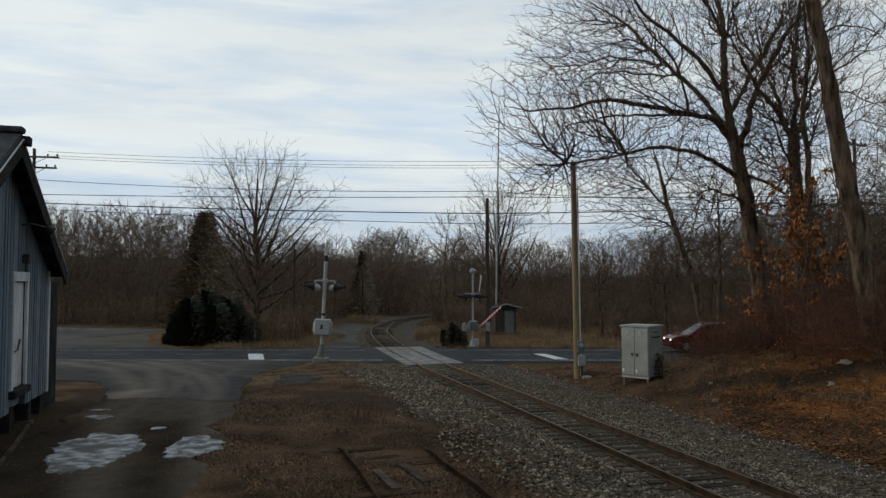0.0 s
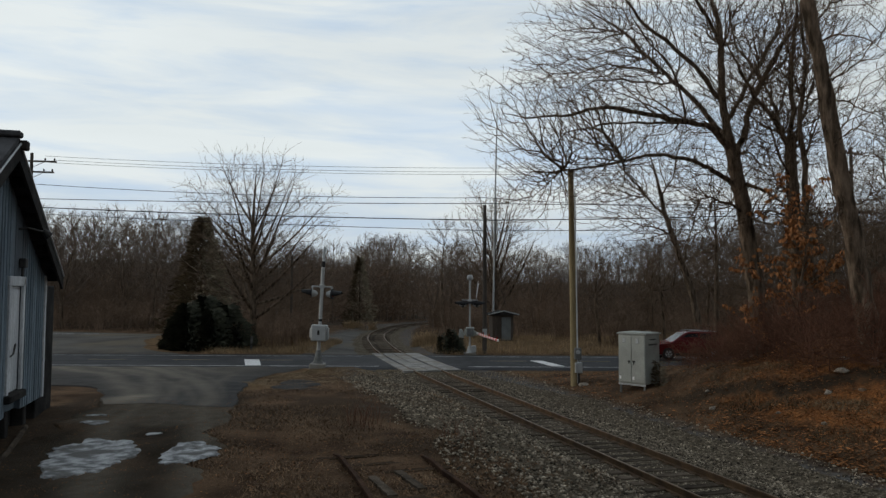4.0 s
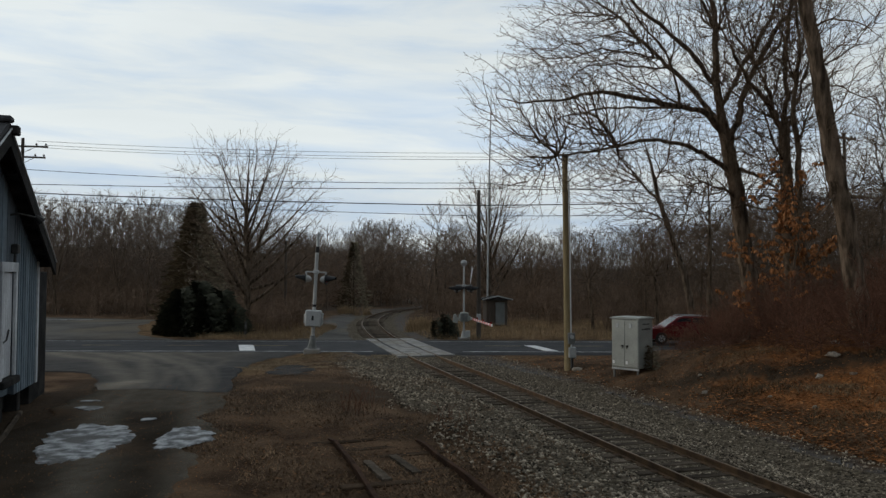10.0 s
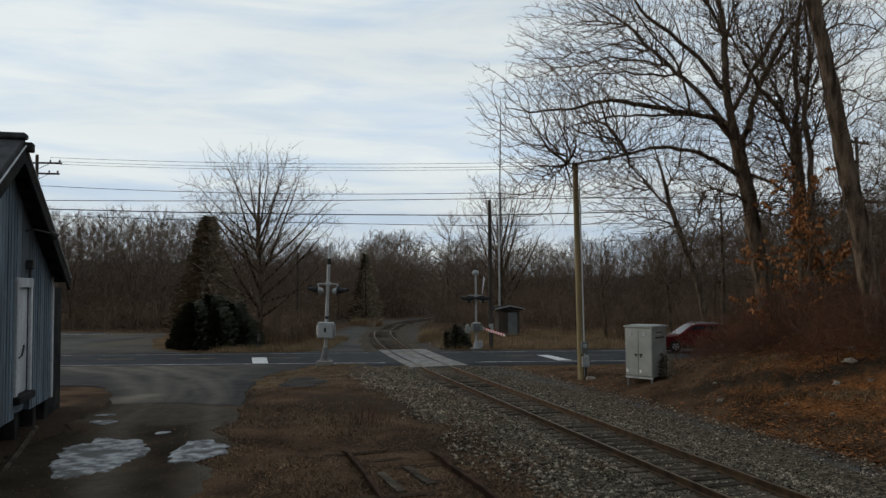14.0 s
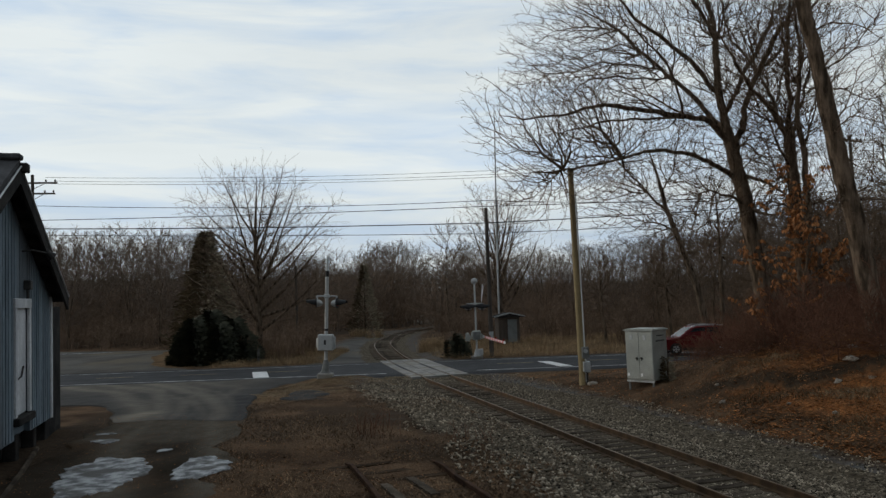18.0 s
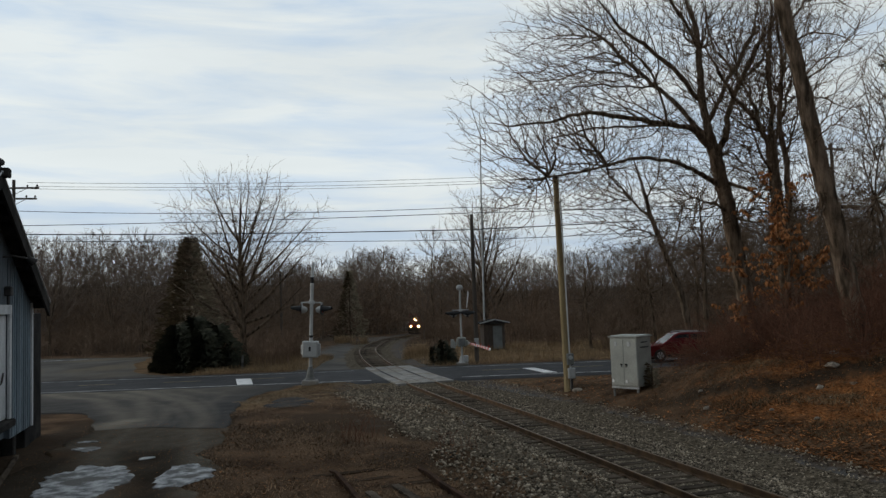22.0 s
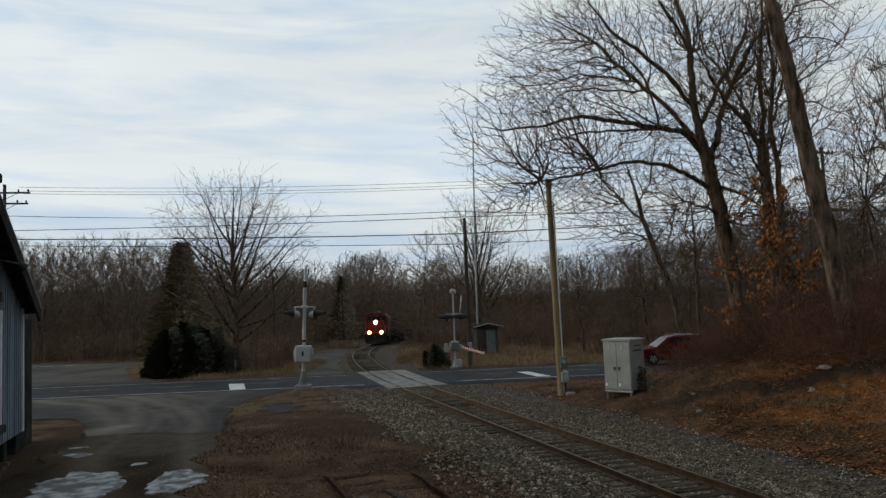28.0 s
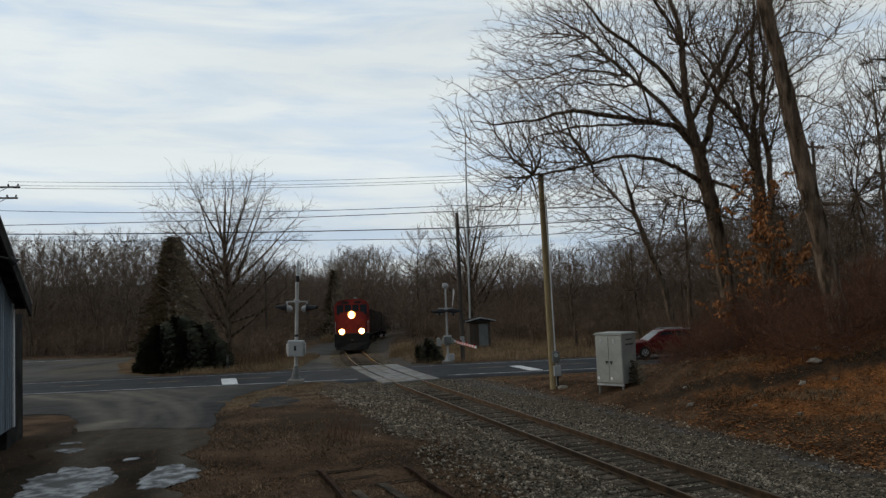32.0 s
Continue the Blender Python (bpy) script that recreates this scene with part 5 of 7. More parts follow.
def generic_limbs(seed, h, r, leaders=1, spread=0.3, first=0.25, n_limbs=9, limb_len=0.45, droop=0.05):
    """A trunk, sometimes forked into leaders, with main limbs."""
    rnd = random.Random(seed)
    lines = []
    fork = h * rnd.uniform(0.16, 0.28) if leaders > 1 else h
    if leaders > 1:
        lines.append(spline([(0, 0, -0.4, r * 1.25), (0, 0, 0.4, r * 1.05), (rnd.uniform(-.1, .1), 0, fork, r * 0.85)], 6))
        tips = []
        for k in range(leaders):
            a = 2 * math.pi * (k + rnd.uniform(-0.25, 0.25)) / leaders
            s = spread * h * rnd.uniform(0.6, 1.1)
            x0, z0 = lines[0][-1][0], lines[0][-1][2]
            c, q = math.cos(a), math.sin(a)
            tips.append(spline([(x0, 0, z0 - 0.3, r * 0.66), (x0 + s * 0.4 * c, s * 0.4 * q, fork + (h - fork) * 0.35, r * 0.5),
                                (x0 + s * 0.75 * c, s * 0.75 * q, fork + (h - fork) * 0.7, r * 0.27), (x0 + s * c, s * q, h * rnd.uniform(0.88, 1.0), 0.015)], 12))
        lines += tips
    else:
        lines.append(spline([(0, 0, -0.4, r * 1.25), (rnd.uniform(-.15, .15), rnd.uniform(-.15, .15), h * 0.3, r * 0.85), (rnd.uniform(-.4, .4), rnd.uniform(-.4, .4), h * 0.65, r * 0.5), (rnd.uniform(-.5, .5), 0, h, 0.015)], 14))
        tips = lines[:]
    limbs = []
    for k in range(n_limbs):
        base = tips[k % len(tips)]
        u = first + (0.9 - first) * (k + rnd.random()) / n_limbs
        i = int(u * (len(base) - 1))
        limbs.append(sprout(rnd, base, u, rnd.uniform(38, 68), h * limb_len * (1.2 - u) * rnd.uniform(0.7, 1.15), base[i][3] * 0.5, 7, droop, 0.06))
    return lines + limbs


def grow(lines, pts, bf=0.4, tip=0.008, fall=1.3, power=0.385, start=1):
    """Joins scattered points to the limbs, each by the shortest way back to the trunk; gives inner pieces and outer twigs."""
    S, way = [], []
    for k, ln in enumerate(lines):
        far = 0.6 * math.dist(ln[0][:3], lines[0][0][:3]) if k else 0.0
        for i, p in enumerate(ln):
            if i:
                far += math.dist(ln[i - 1][:3], p[:3])
            if k >= start or i > len(ln) * 0.55:
                S.append(p[:3])
                way.append(far)
    X = np.concatenate([np.array(S), np.array(pts)]).astype(np.float32)
    m, n = len(S), len(pts)
    path = np.concatenate([np.array(way), np.zeros(n)]).astype(np.float32)
    P = X[m:]
    parent = np.zeros(n, int)
    best = np.full(n, 1e9, np.float32)
    order = []

    def offer(k):
        D = P - X[k]
        c = np.sqrt((D * D).sum(1)) * np.where(D[:, 2] < 0, fall, 1.0) + bf * path[k]
        better = (c < best) & alive
        best[better] = c[better]
        parent[better] = k

    alive = np.ones(n, bool)
    for k in range(m):
        offer(k)
    for _ in range(n):
        i = int(np.argmin(best))
        alive[i] = False
        best[i] = 1e9 + 1
        order.append(i)
        j = parent[i]
        path[m + i] = path[j] + float(np.sqrt(((P[i] - X[j]) ** 2).sum()))
        offer(m + i)
    tips = np.zeros(m + n)
    for i in reversed(order):
        if tips[m + i] == 0:
            tips[m + i] = 1
        tips[parent[i]] += tips[m + i]
    has_child = np.zeros(m + n, bool)
    has_child[parent] = True
    kid = np.zeros(m + n, int)
    top = np.zeros(m + n)
    for i in order:
        j = parent[i]
        if tips[m + i] > top[j]:
            top[j], kid[j] = tips[m + i], m + i
    mid = np.where(has_child[m:])[0]
    for _ in range(3):
        X[m + mid] = 0.4 * X[m + mid] + 0.3 * X[parent[mid]] + 0.3 * X[kid[m + mid]]
    inner, outer = [], []
    for i in order:
        j = parent[i]
        a, b = X[j].tolist(), X[m + i].tolist()
        r = tip * tips[m + i] ** power
        if has_child[m + i]:
            ra = min(r * 1.25, tip * tips[j] ** power) if j >= m else r * 1.25
            inner.append([(*a, ra), (*b, r)])
        else:
            outer.append((*a, tip * 1.1, *b))
    return inner, outer


def in_dome(seed, n, h, width, first=0.2, swell=0.35, hollow=0.42, lean=0.0):
    """Points in a round-headed crown."""
    g = np.random.default_rng(seed)
    u = g.random(n) ** 0.85
    prof = np.where(u > swell, np.sqrt(np.clip(1 - ((u - swell) / (1 - swell)) ** 2, 0, 1)), 0.5 + 0.5 * u / swell)
    a = g.uniform(0, 2 * np.pi, n)
    lobes = 1 + 0.14 * np.sin(3 * a + seed) + 0.1 * np.sin(5 * a + 7 * u + seed * 2)
    r = width / 2 * prof * lobes * g.random(n) ** hollow
    z = h * (first + (1 - first) * u) * (1 - 0.06 * g.random(n))
    return np.stack([r * np.cos(a) + lean * z, r * np.sin(a), z], -1)


def round_about(seed, lines, n, near=0.5, reach=1.5, flat=1.0, skip=1):
    """Points scattered round limbs, wider towards their ends."""
    g = np.random.default_rng(seed)
    L = np.array([length_of(l) for l in lines[skip:]])
    which = g.choice(len(L), n, p=L / L.sum())
    out = []
    for k, ln in enumerate(lines[skip:]):
        q = np.array(ln)[:, :3]
        c = int((which == k).sum())
        u = 0.08 + 0.94 * g.random(c) ** 0.75
        i = np.minimum((u * (len(q) - 1)).astype(int), len(q) - 2)
        f = (u * (len(q) - 1) - i)[:, None]
        o = np.clip(g.normal(0, 1, (c, 3)), -1.5, 1.5) * (near + (reach - near) * np.clip(u, 0, 1) ** 0.8)[:, None] * np.array([1, 1, flat])
        out.append(q[i] * (1 - f) + q[i + 1] * f + o)
    return np.concatenate(out)


def grown_tree(t, lines, pts, seed, tip=0.008, bf=0.4, tips=(1.6, 0.4), bark=M_BARK, twig=M_TWIG, sides=10, start=1, heavy=0.03, up=0.08, power=0.385):
    rnd = random.Random(seed)
    inner, outer = grow(lines, pts, bf, tip, power=power, start=start)
    thick = [l for l in inner if l[0][3] > heavy]
    fine = [l for l in inner if l[0][3] <= heavy]
    part("trunk", tubes_mesh("trunk", list(lines) + thick, bark, sides), bark, t, "grey-brown trunk and limbs")
    spikes = outer + spikes_on(rnd, fine + as_lines(outer), tips[0], tips[1], tip * 0.95, (20, 50), up)
    part("crown", tri_mesh("crown", fine, spikes, twig), twig, t, "bare twigs")
    return fine


# guide lines of the limbs of the trees on the bank, metres from each foot (right, away, up, radius)
BIG_LIMBS = []
BIG_LIMBS.append(((0.00, 0, 0.00, 0.5), (-0.17, 0, 1.53, 0.43), (-0.38, 0, 2.80, 0.39), (-0.71, 0, 5.37, 0.37), (-0.97, 0, 6.66, 0.35), (-1.13, 0, 7.65, 0.33), (-1.33, 0, 8.53, 0.28)))
BIG_LIMBS.append(((-1.23, 0, 8.09, 0.26), (-1.36, 0.2, 9.30, 0.22), (-1.47, 0.4, 10.67, 0.2), (-1.47, 0.5, 12.02, 0.18), (-1.28, 0.8, 13.46, 0.16), (-1.48, 1, 14.61, 0.12), (-1.81, 1.2, 16.06, 0.08), (-2.05, 1.5, 18.12, 0.02)))
BIG_LIMBS.append(((-1.35, 0.7, 12.89, 0.1), (-1.99, 0.2, 13.91, 0.085), (-2.77, -0.3, 14.65, 0.06), (-3.51, -0.8, 15.74, 0.02)))
BIG_LIMBS.append(((-1.09, 0, 7.44, 0.2), (-0.91, -0.3, 8.16, 0.18), (-0.77, -0.5, 8.83, 0.17), (-0.63, -0.8, 9.63, 0.155), (-0.14, -1.2, 11.00, 0.14), (0.45, -1.6, 12.23, 0.11), (0.87, -2, 12.94, 0.08), (1.35, -2.4, 14.81, 0.02)))
BIG_LIMBS.append(((-1.29, 0.2, 9.30, 0.13), (-0.62, 0.6, 10.32, 0.12), (-0.08, 0.9, 11.20, 0.11), (1.02, 1.4, 12.93, 0.09), (1.93, 1.8, 14.36, 0.07), (2.49, 2.2, 16.75, 0.02)))
BIG_LIMBS.append(((-0.20, -1.1, 10.82, 0.07), (-0.83, -0.6, 12.15, 0.06), (-1.03, 0, 13.34, 0.05), (-1.16, 0.5, 15.77, 0.015)))
BIG_LIMBS.append(((-1.18, 0, 7.83, 0.18), (-1.96, -0.4, 8.50, 0.165), (-2.73, -0.8, 8.89, 0.15), (-4.43, -1.4, 8.96, 0.14), (-6.30, -2, 9.26, 0.115), (-7.87, -2.5, 9.21, 0.095), (-9.13, -2.9, 8.83, 0.065), (-10.82, -3.2, 8.64, 0.045), (-11.96, -3.4, 8.80, 0.012)))
BIG_LIMBS.append(((-3.74, -1.2, 8.88, 0.07), (-5.22, -2, 8.70, 0.06), (-6.70, -2.6, 8.54, 0.055), (-8.25, -3.2, 8.24, 0.045), (-9.37, -3.6, 7.92, 0.035), (-9.89, -3.8, 7.18, 0.025), (-10.79, -4, 6.41, 0.01)))
BIG_LIMBS.append(((-1.43, 0.2, 8.65, 0.15), (-1.85, 0.8, 9.49, 0.14), (-2.47, 1.4, 10.66, 0.13), (-3.48, 2, 11.93, 0.115), (-4.54, 2.6, 13.32, 0.1), (-5.27, 3, 14.36, 0.08), (-6.32, 3.3, 15.13, 0.055), (-7.68, 3.6, 16.17, 0.015)))
BIG_LIMBS.append(((-1.43, 0.4, 10.27, 0.14), (-2.04, 0.2, 10.88, 0.13), (-3.51, -0.4, 12.21, 0.11), (-4.44, -0.8, 12.75, 0.1), (-5.25, -1, 13.27, 0.085), (-6.15, -1.4, 14.09, 0.06), (-7.05, -1.8, 15.31, 0.015)))
BIG_LIMBS.append(((-3.14, 1.8, 11.51, 0.06), (-4.24, 1.3, 11.37, 0.055), (-5.44, 0.8, 11.28, 0.05), (-6.72, 0.4, 11.25, 0.045), (-7.80, 0, 10.87, 0.035), (-8.47, -0.3, 10.27, 0.025), (-8.97, -0.5, 9.60, 0.012)))
BIG_LIMBS.append(((-3.62, 2, 12.01, 0.06), (-4.33, 2.4, 12.32, 0.055), (-6.15, 2.9, 12.70, 0.05), (-7.63, 3.3, 12.39, 0.04), (-9.02, 3.5, 12.51, 0.03), (-9.84, 3.7, 13.12, 0.012)))
BIG_LIMBS.append(((-5.32, 3, 14.36, 0.05), (-6.26, 2.6, 14.42, 0.045), (-7.40, 2.2, 14.28, 0.035), (-8.96, 1.9, 13.95, 0.012)))
BIG_LIMBS.append(((-4.32, 2.4, 12.94, 0.05), (-5.05, 3, 13.59, 0.045), (-5.89, 3.4, 13.55, 0.04), (-7.10, 3.8, 13.38, 0.028), (-8.21, 4, 13.39, 0.02), (-9.34, 4.2, 13.98, 0.01)))
BIG_LIMBS.append(((-1.06, 0, 6.27, 0.14), (-1.78, -0.5, 6.64, 0.13), (-2.83, -1, 6.99, 0.115), (-3.90, -1.6, 7.30, 0.1), (-5.29, -2.2, 7.29, 0.085), (-6.74, -2.7, 6.91, 0.07), (-8.23, -3, 6.60, 0.055), (-9.70, -3.4, 6.35, 0.04), (-11.11, -3.6, 6.25, 0.012)))
BIG_LIMBS.append(((-9.45, -3.3, 6.44, 0.03), (-9.99, -3.5, 6.01, 0.025), (-10.78, -3.7, 5.22, 0.01)))
BIG_LIMBS.append(((-6.84, -2.7, 6.91, 0.04), (-7.84, -2.3, 7.11, 0.03), (-8.51, -2, 7.13, 0.022), (-9.00, -1.8, 7.61, 0.01)))
BIG_LIMBS.append(((-0.85, 0, 6.45, 0.1), (-0.40, -0.8, 6.08, 0.085), (0.08, -1.4, 5.60, 0.065), (0.46, -2, 5.09, 0.04), (1.17, -2.4, 4.81, 0.012)))
BIG_LIMBS.append(((-0.77, 0, 5.06, 0.07), (-1.74, -0.8, 5.38, 0.06), (-2.55, -1.4, 5.51, 0.05), (-3.26, -1.8, 5.36, 0.04), (-3.74, -2.1, 4.65, 0.028), (-4.56, -2.4, 3.95, 0.01)))
BIG_LIMBS.append(((-1.04, 0.1, 7.77, 0.06), (-0.03, 0.8, 7.90, 0.05), (0.74, 1.4, 7.41, 0.04), (1.65, 1.9, 6.54, 0.015)))
BIG_LIMBS.append(((-0.67, 0, 4.86, 0.05), (0.87, 1, 5.27, 0.04), (2.30, 1.8, 4.98, 0.03), (3.52, 2.4, 4.41, 0.01)))
SECOND_LIMBS = []
SECOND_LIMBS.append(((0.00, 0, 0.00, 0.34), (-0.07, 0, 2.16, 0.3), (-0.13, 0, 4.09, 0.28), (-0.20, 0, 6.03, 0.26), (-0.27, 0, 7.55, 0.23)))
SECOND_LIMBS.append(((-0.27, 0, 7.38, 0.15), (-0.00, 0.3, 8.80, 0.125), (0.07, 0.5, 10.09, 0.11), (0.27, 0.7, 11.66, 0.09), (0.55, 0.9, 13.26, 0.06), (0.74, 1, 15.35, 0.015)))
SECOND_LIMBS.append(((-0.37, 0, 7.25, 0.14), (-0.95, -0.4, 8.00, 0.12), (-1.68, -0.8, 8.58, 0.105), (-2.27, -1.2, 8.95, 0.09), (-2.93, -1.6, 9.78, 0.07), (-3.44, -2, 10.40, 0.05), (-4.13, -2.4, 11.10, 0.015)))
SECOND_LIMBS.append(((-0.67, -0.2, 7.65, 0.09), (-0.85, 0.2, 8.97, 0.08), (-1.10, 0.6, 9.87, 0.06), (-1.16, 1, 11.25, 0.04), (-1.23, 1.4, 13.19, 0.012)))
SECOND_LIMBS.append(((-0.16, 0, 6.89, 0.08), (0.54, 0.6, 8.25, 0.07), (1.22, 1.2, 9.78, 0.055), (1.92, 1.8, 11.77, 0.035), (2.75, 2.4, 14.09, 0.012)))
SECOND_LIMBS.append(((-0.26, 0, 5.79, 0.06), (-1.18, -1, 6.54, 0.05), (-1.73, -1.6, 7.52, 0.04), (-2.43, -2.2, 7.96, 0.015)))
SECOND_LIMBS.append(((-0.30, 0, 5.06, 0.05), (-0.46, 1, 5.94, 0.04), (-0.54, 1.8, 7.35, 0.03), (-0.65, 2.4, 8.39, 0.01)))
STEM_LIMBS = []
STEM_LIMBS.append(((0.00, 0, 0.00, 0.2), (-0.15, 0, 1.63, 0.17), (-0.30, 0, 3.26, 0.145), (-0.33, 0, 4.90, 0.13), (-0.36, 0, 6.55, 0.12), (-0.50, 0, 7.98, 0.105), (-0.32, 0, 9.40, 0.09), (-0.23, 0, 10.60, 0.075), (-0.33, 0, 12.04, 0.055), (-0.39, 0, 13.96, 0.015)))
STEM_LIMBS.append(((-0.35, 0, 6.32, 0.06), (0.18, 0.5, 7.37, 0.05), (0.75, 1, 8.45, 0.035), (1.12, 1.4, 9.79, 0.012)))
STEM_LIMBS.append(((-0.38, 0, 8.93, 0.05), (-0.99, -0.6, 9.94, 0.04), (-1.43, -1, 11.21, 0.03), (-1.71, -1.4, 12.91, 0.012)))
STEM_LIMBS.append(((-0.33, 0, 3.96, 0.05), (-0.17, -0.6, 3.40, 0.04), (0.15, -1, 3.82, 0.025), (0.29, -1.4, 4.27, 0.01)))
LEANING_LIMBS = []
LEANING_LIMBS.append(((0.00, 0, 0.00, 0.43), (-0.28, 0, 1.94, 0.38), (-0.56, 0, 3.90, 0.345), (-0.90, 0, 5.87, 0.33), (-1.23, 0, 7.85, 0.31), (-1.47, 0, 9.55, 0.255), (-1.62, 0, 10.45, 0.25), (-1.87, 0, 11.66, 0.255), (-2.10, 0, 12.88, 0.2), (-2.47, 0, 14.50, 0.1)))
LEANING_LIMBS.append(((-1.25, 0, 7.95, 0.045), (-1.18, -0.3, 7.51, 0.035), (-1.14, -0.5, 7.31, 0.012)))
LEANING_LIMBS.append(((-1.39, 0, 9.25, 0.05), (-0.36, 1, 9.74, 0.042), (0.61, 1.6, 10.45, 0.032), (1.62, 2, 11.33, 0.02), (2.62, 2.4, 12.57, 0.008)))
LEANING_LIMBS.append(((-1.56, 0, 10.66, 0.045), (-1.29, -0.8, 10.68, 0.035), (-0.86, -1.4, 10.37, 0.025), (-0.18, -1.8, 9.67, 0.01)))
LEANING_LIMBS.append(((-1.19, 0, 8.65, 0.04), (-0.07, 1, 8.81, 0.032), (1.10, 1.8, 8.69, 0.022), (2.39, 2.4, 8.30, 0.01)))
LEANING_LIMBS.append(((-1.64, 0, 11.46, 0.05), (-0.50, 1, 12.46, 0.04), (0.78, 1.8, 12.99, 0.03), (2.19, 2.4, 12.57, 0.01)))
LEANING_LIMBS.append(((-0.81, 0, 4.88, 0.05), (-1.57, -0.6, 4.14, 0.04), (-2.10, -1, 3.63, 0.02)))
LEANING_LIMBS.append(((-1.00, 0, 6.62, 0.035), (0.05, 0.8, 5.99, 0.025), (1.21, 1.4, 5.88, 0.01)))
LEANING_LIMBS.append(((-1.11, 0, 7.06, 0.035), (-1.00, -1, 7.34, 0.025), (-0.32, -1.6, 7.02, 0.01)))
BENT_LIMBS = []
BENT_LIMBS.append(((0.00, 0, 0.00, 0.3), (-0.53, 0, 3.11, 0.26), (-1.24, 0, 5.53, 0.23), (-1.91, 0, 7.60, 0.2), (-2.48, 0, 9.29, 0.17), (-2.81, 0, 10.95, 0.12), (-3.26, 0, 12.53, 0.06), (-3.71, 0, 14.32, 0.02)))
BENT_LIMBS.append(((-2.40, 0, 9.06, 0.12), (-3.14, 0.8, 10.06, 0.1), (-4.09, 1.4, 11.47, 0.075), (-5.19, 1.8, 12.83, 0.05), (-6.11, 2.2, 13.93, 0.02)))
BENT_LIMBS.append(((-3.40, 1, 10.48, 0.06), (-4.81, 0.2, 10.38, 0.05), (-6.33, -0.4, 9.91, 0.035), (-7.77, -0.8, 10.06, 0.012)))
BENT_LIMBS.append(((-2.70, 0, 10.36, 0.07), (-2.14, -0.8, 11.62, 0.055), (-1.86, -1.2, 13.30, 0.04), (-1.69, -1.6, 14.76, 0.015)))
BENT_LIMBS.append(((-1.91, 0, 7.60, 0.08), (-3.35, -0.8, 8.12, 0.065), (-4.66, -1.4, 8.26, 0.045), (-6.09, -1.8, 8.80, 0.02)))
BENT_LIMBS.append(((-1.24, 0, 5.53, 0.07), (-0.51, 0.8, 7.46, 0.055), (0.16, 1.4, 9.52, 0.04), (0.49, 1.8, 11.61, 0.015)))


def hero_tree(name, x, y, limbs, z, n, seed, label, near=0.5, reach=1.5, tip=0.0085, bf=0.3, tips=(3.6, 0.34), skip=1, flat=1.0, up=0.05):
    t = thing(name, pose(x, y, z), label, "tree")
    lines = []
    for k, l in enumerate(limbs):
        ln = spline(l, 5 * len(l))
        for i in range(1, len(ln)):
            p = Vector(ln[i][:3])
            w = (0.05 if k == 0 else 0.11) * min(1.0, i / 4)
            q = noise.noise_vector(p * 1.1 + Vector((seed, k * 7.7, 0))) * w + noise.noise_vector(p * 3.1 + Vector((seed, k * 3.3, 5))) * w * 0.45
            ln[i] = (p.x + q.x, p.y + q.y, p.z + q.z, ln[i][3] * (0.92 + 0.14 * noise.noise(p * 2.3)) * (1.0 if k == 0 else 0.9))
        lines.append(ln)
    first = lines[0][0]
    lines[0].insert(0, (first[0], first[1], min(first[2], gz(x, y) - z) - 0.5, first[3] * 1.25))
    lines[0][1] = (*first[:3], first[3] * 1.05)
    grown_tree(t, lines, round_about(seed, lines, n, near, reach, flat, skip), seed, tip, bf, tips, sides=12, start=skip, up=up, power=0.405)


hero_tree("bare_oak_tree", 14.47, 34.0, BIG_LIMBS, 2.85, 23000, 101, "huge spreading bare oak on the bank", 0.7, 1.0, tip=0.0072, bf=0.24, tips=(4.8, 0.36), up=0.02)
hero_tree("bare_oak_tree", 15.28, 32.0, SECOND_LIMBS, 3.41, 8500, 102, "forked bare oak with a few rust leaves", 0.4, 1.1, tip=0.0072, bf=0.24)
hero_tree("bare_oak_tree", 15.48, 31.0, STEM_LIMBS, 3.44, 2600, 105, "slim upright bare oak beside the forked one", 0.35, 0.9, tip=0.0075, skip=0)
hero_tree("leaning_tree", 14.86, 26.0, LEANING_LIMBS, 2.42, 2300, 103, "thick leaning bare trunk beside the brush", 0.3, 0.8, tip=0.006)
hero_tree("bent_tree", 18.05, 52.0, BENT_LIMBS, 0.53, 5200, 104, "crooked bare tree across the road", 0.5, 1.4, tip=0.0085, bf=0.16)


def far_variant(seed, h, width, n, leaders=2, first=0.2, swell=0.4, spread=0.12, tip=0.0155, twigs=(6.5, 0.55), r=0.15, bf=0.5, hollow=0.42):
    """Meshes for trunk and crown of a kind of distant tree."""
    lines = generic_limbs(seed, h * 0.86, r, leaders=leaders, spread=spread, n_limbs=0)
    inner, outer = grow(lines, in_dome(seed, n, h, width, first, swell, hollow), bf, tip, power=0.34)
    tw = outer + spikes_on(random.Random(seed), inner[len(inner) // 3:] + as_lines(outer), *twigs, tip * 0.9, (20, 60), 0.1)
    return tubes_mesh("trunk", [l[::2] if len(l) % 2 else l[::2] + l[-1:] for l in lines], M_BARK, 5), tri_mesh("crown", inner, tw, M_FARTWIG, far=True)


VARIANTS = [far_variant(500, 12, 9.5, 420, 2), far_variant(501, 12, 8.5, 400, 3), far_variant(502, 12, 11.0, 460, 3, 0.14, spread=0.2), far_variant(503, 12, 7.5, 380, 1, 0.2), far_variant(504, 12, 9.0, 420, 4, 0.25, 0.5, 0.2)]
RIDGE = [far_variant(520 + k, 12, 11 + 2 * k, 60, 1, 0.05, 0.4, 0.1, 0.12, (0.15, 1.5), 0.3) for k in range(3)]
BUSHES = [far_variant(510 + k, 12, 15 + 4 * k, 170, 4, 0.02, 0.3, 0.3, 0.024, (2.2, 1.1), 0.1) for k in range(4)]


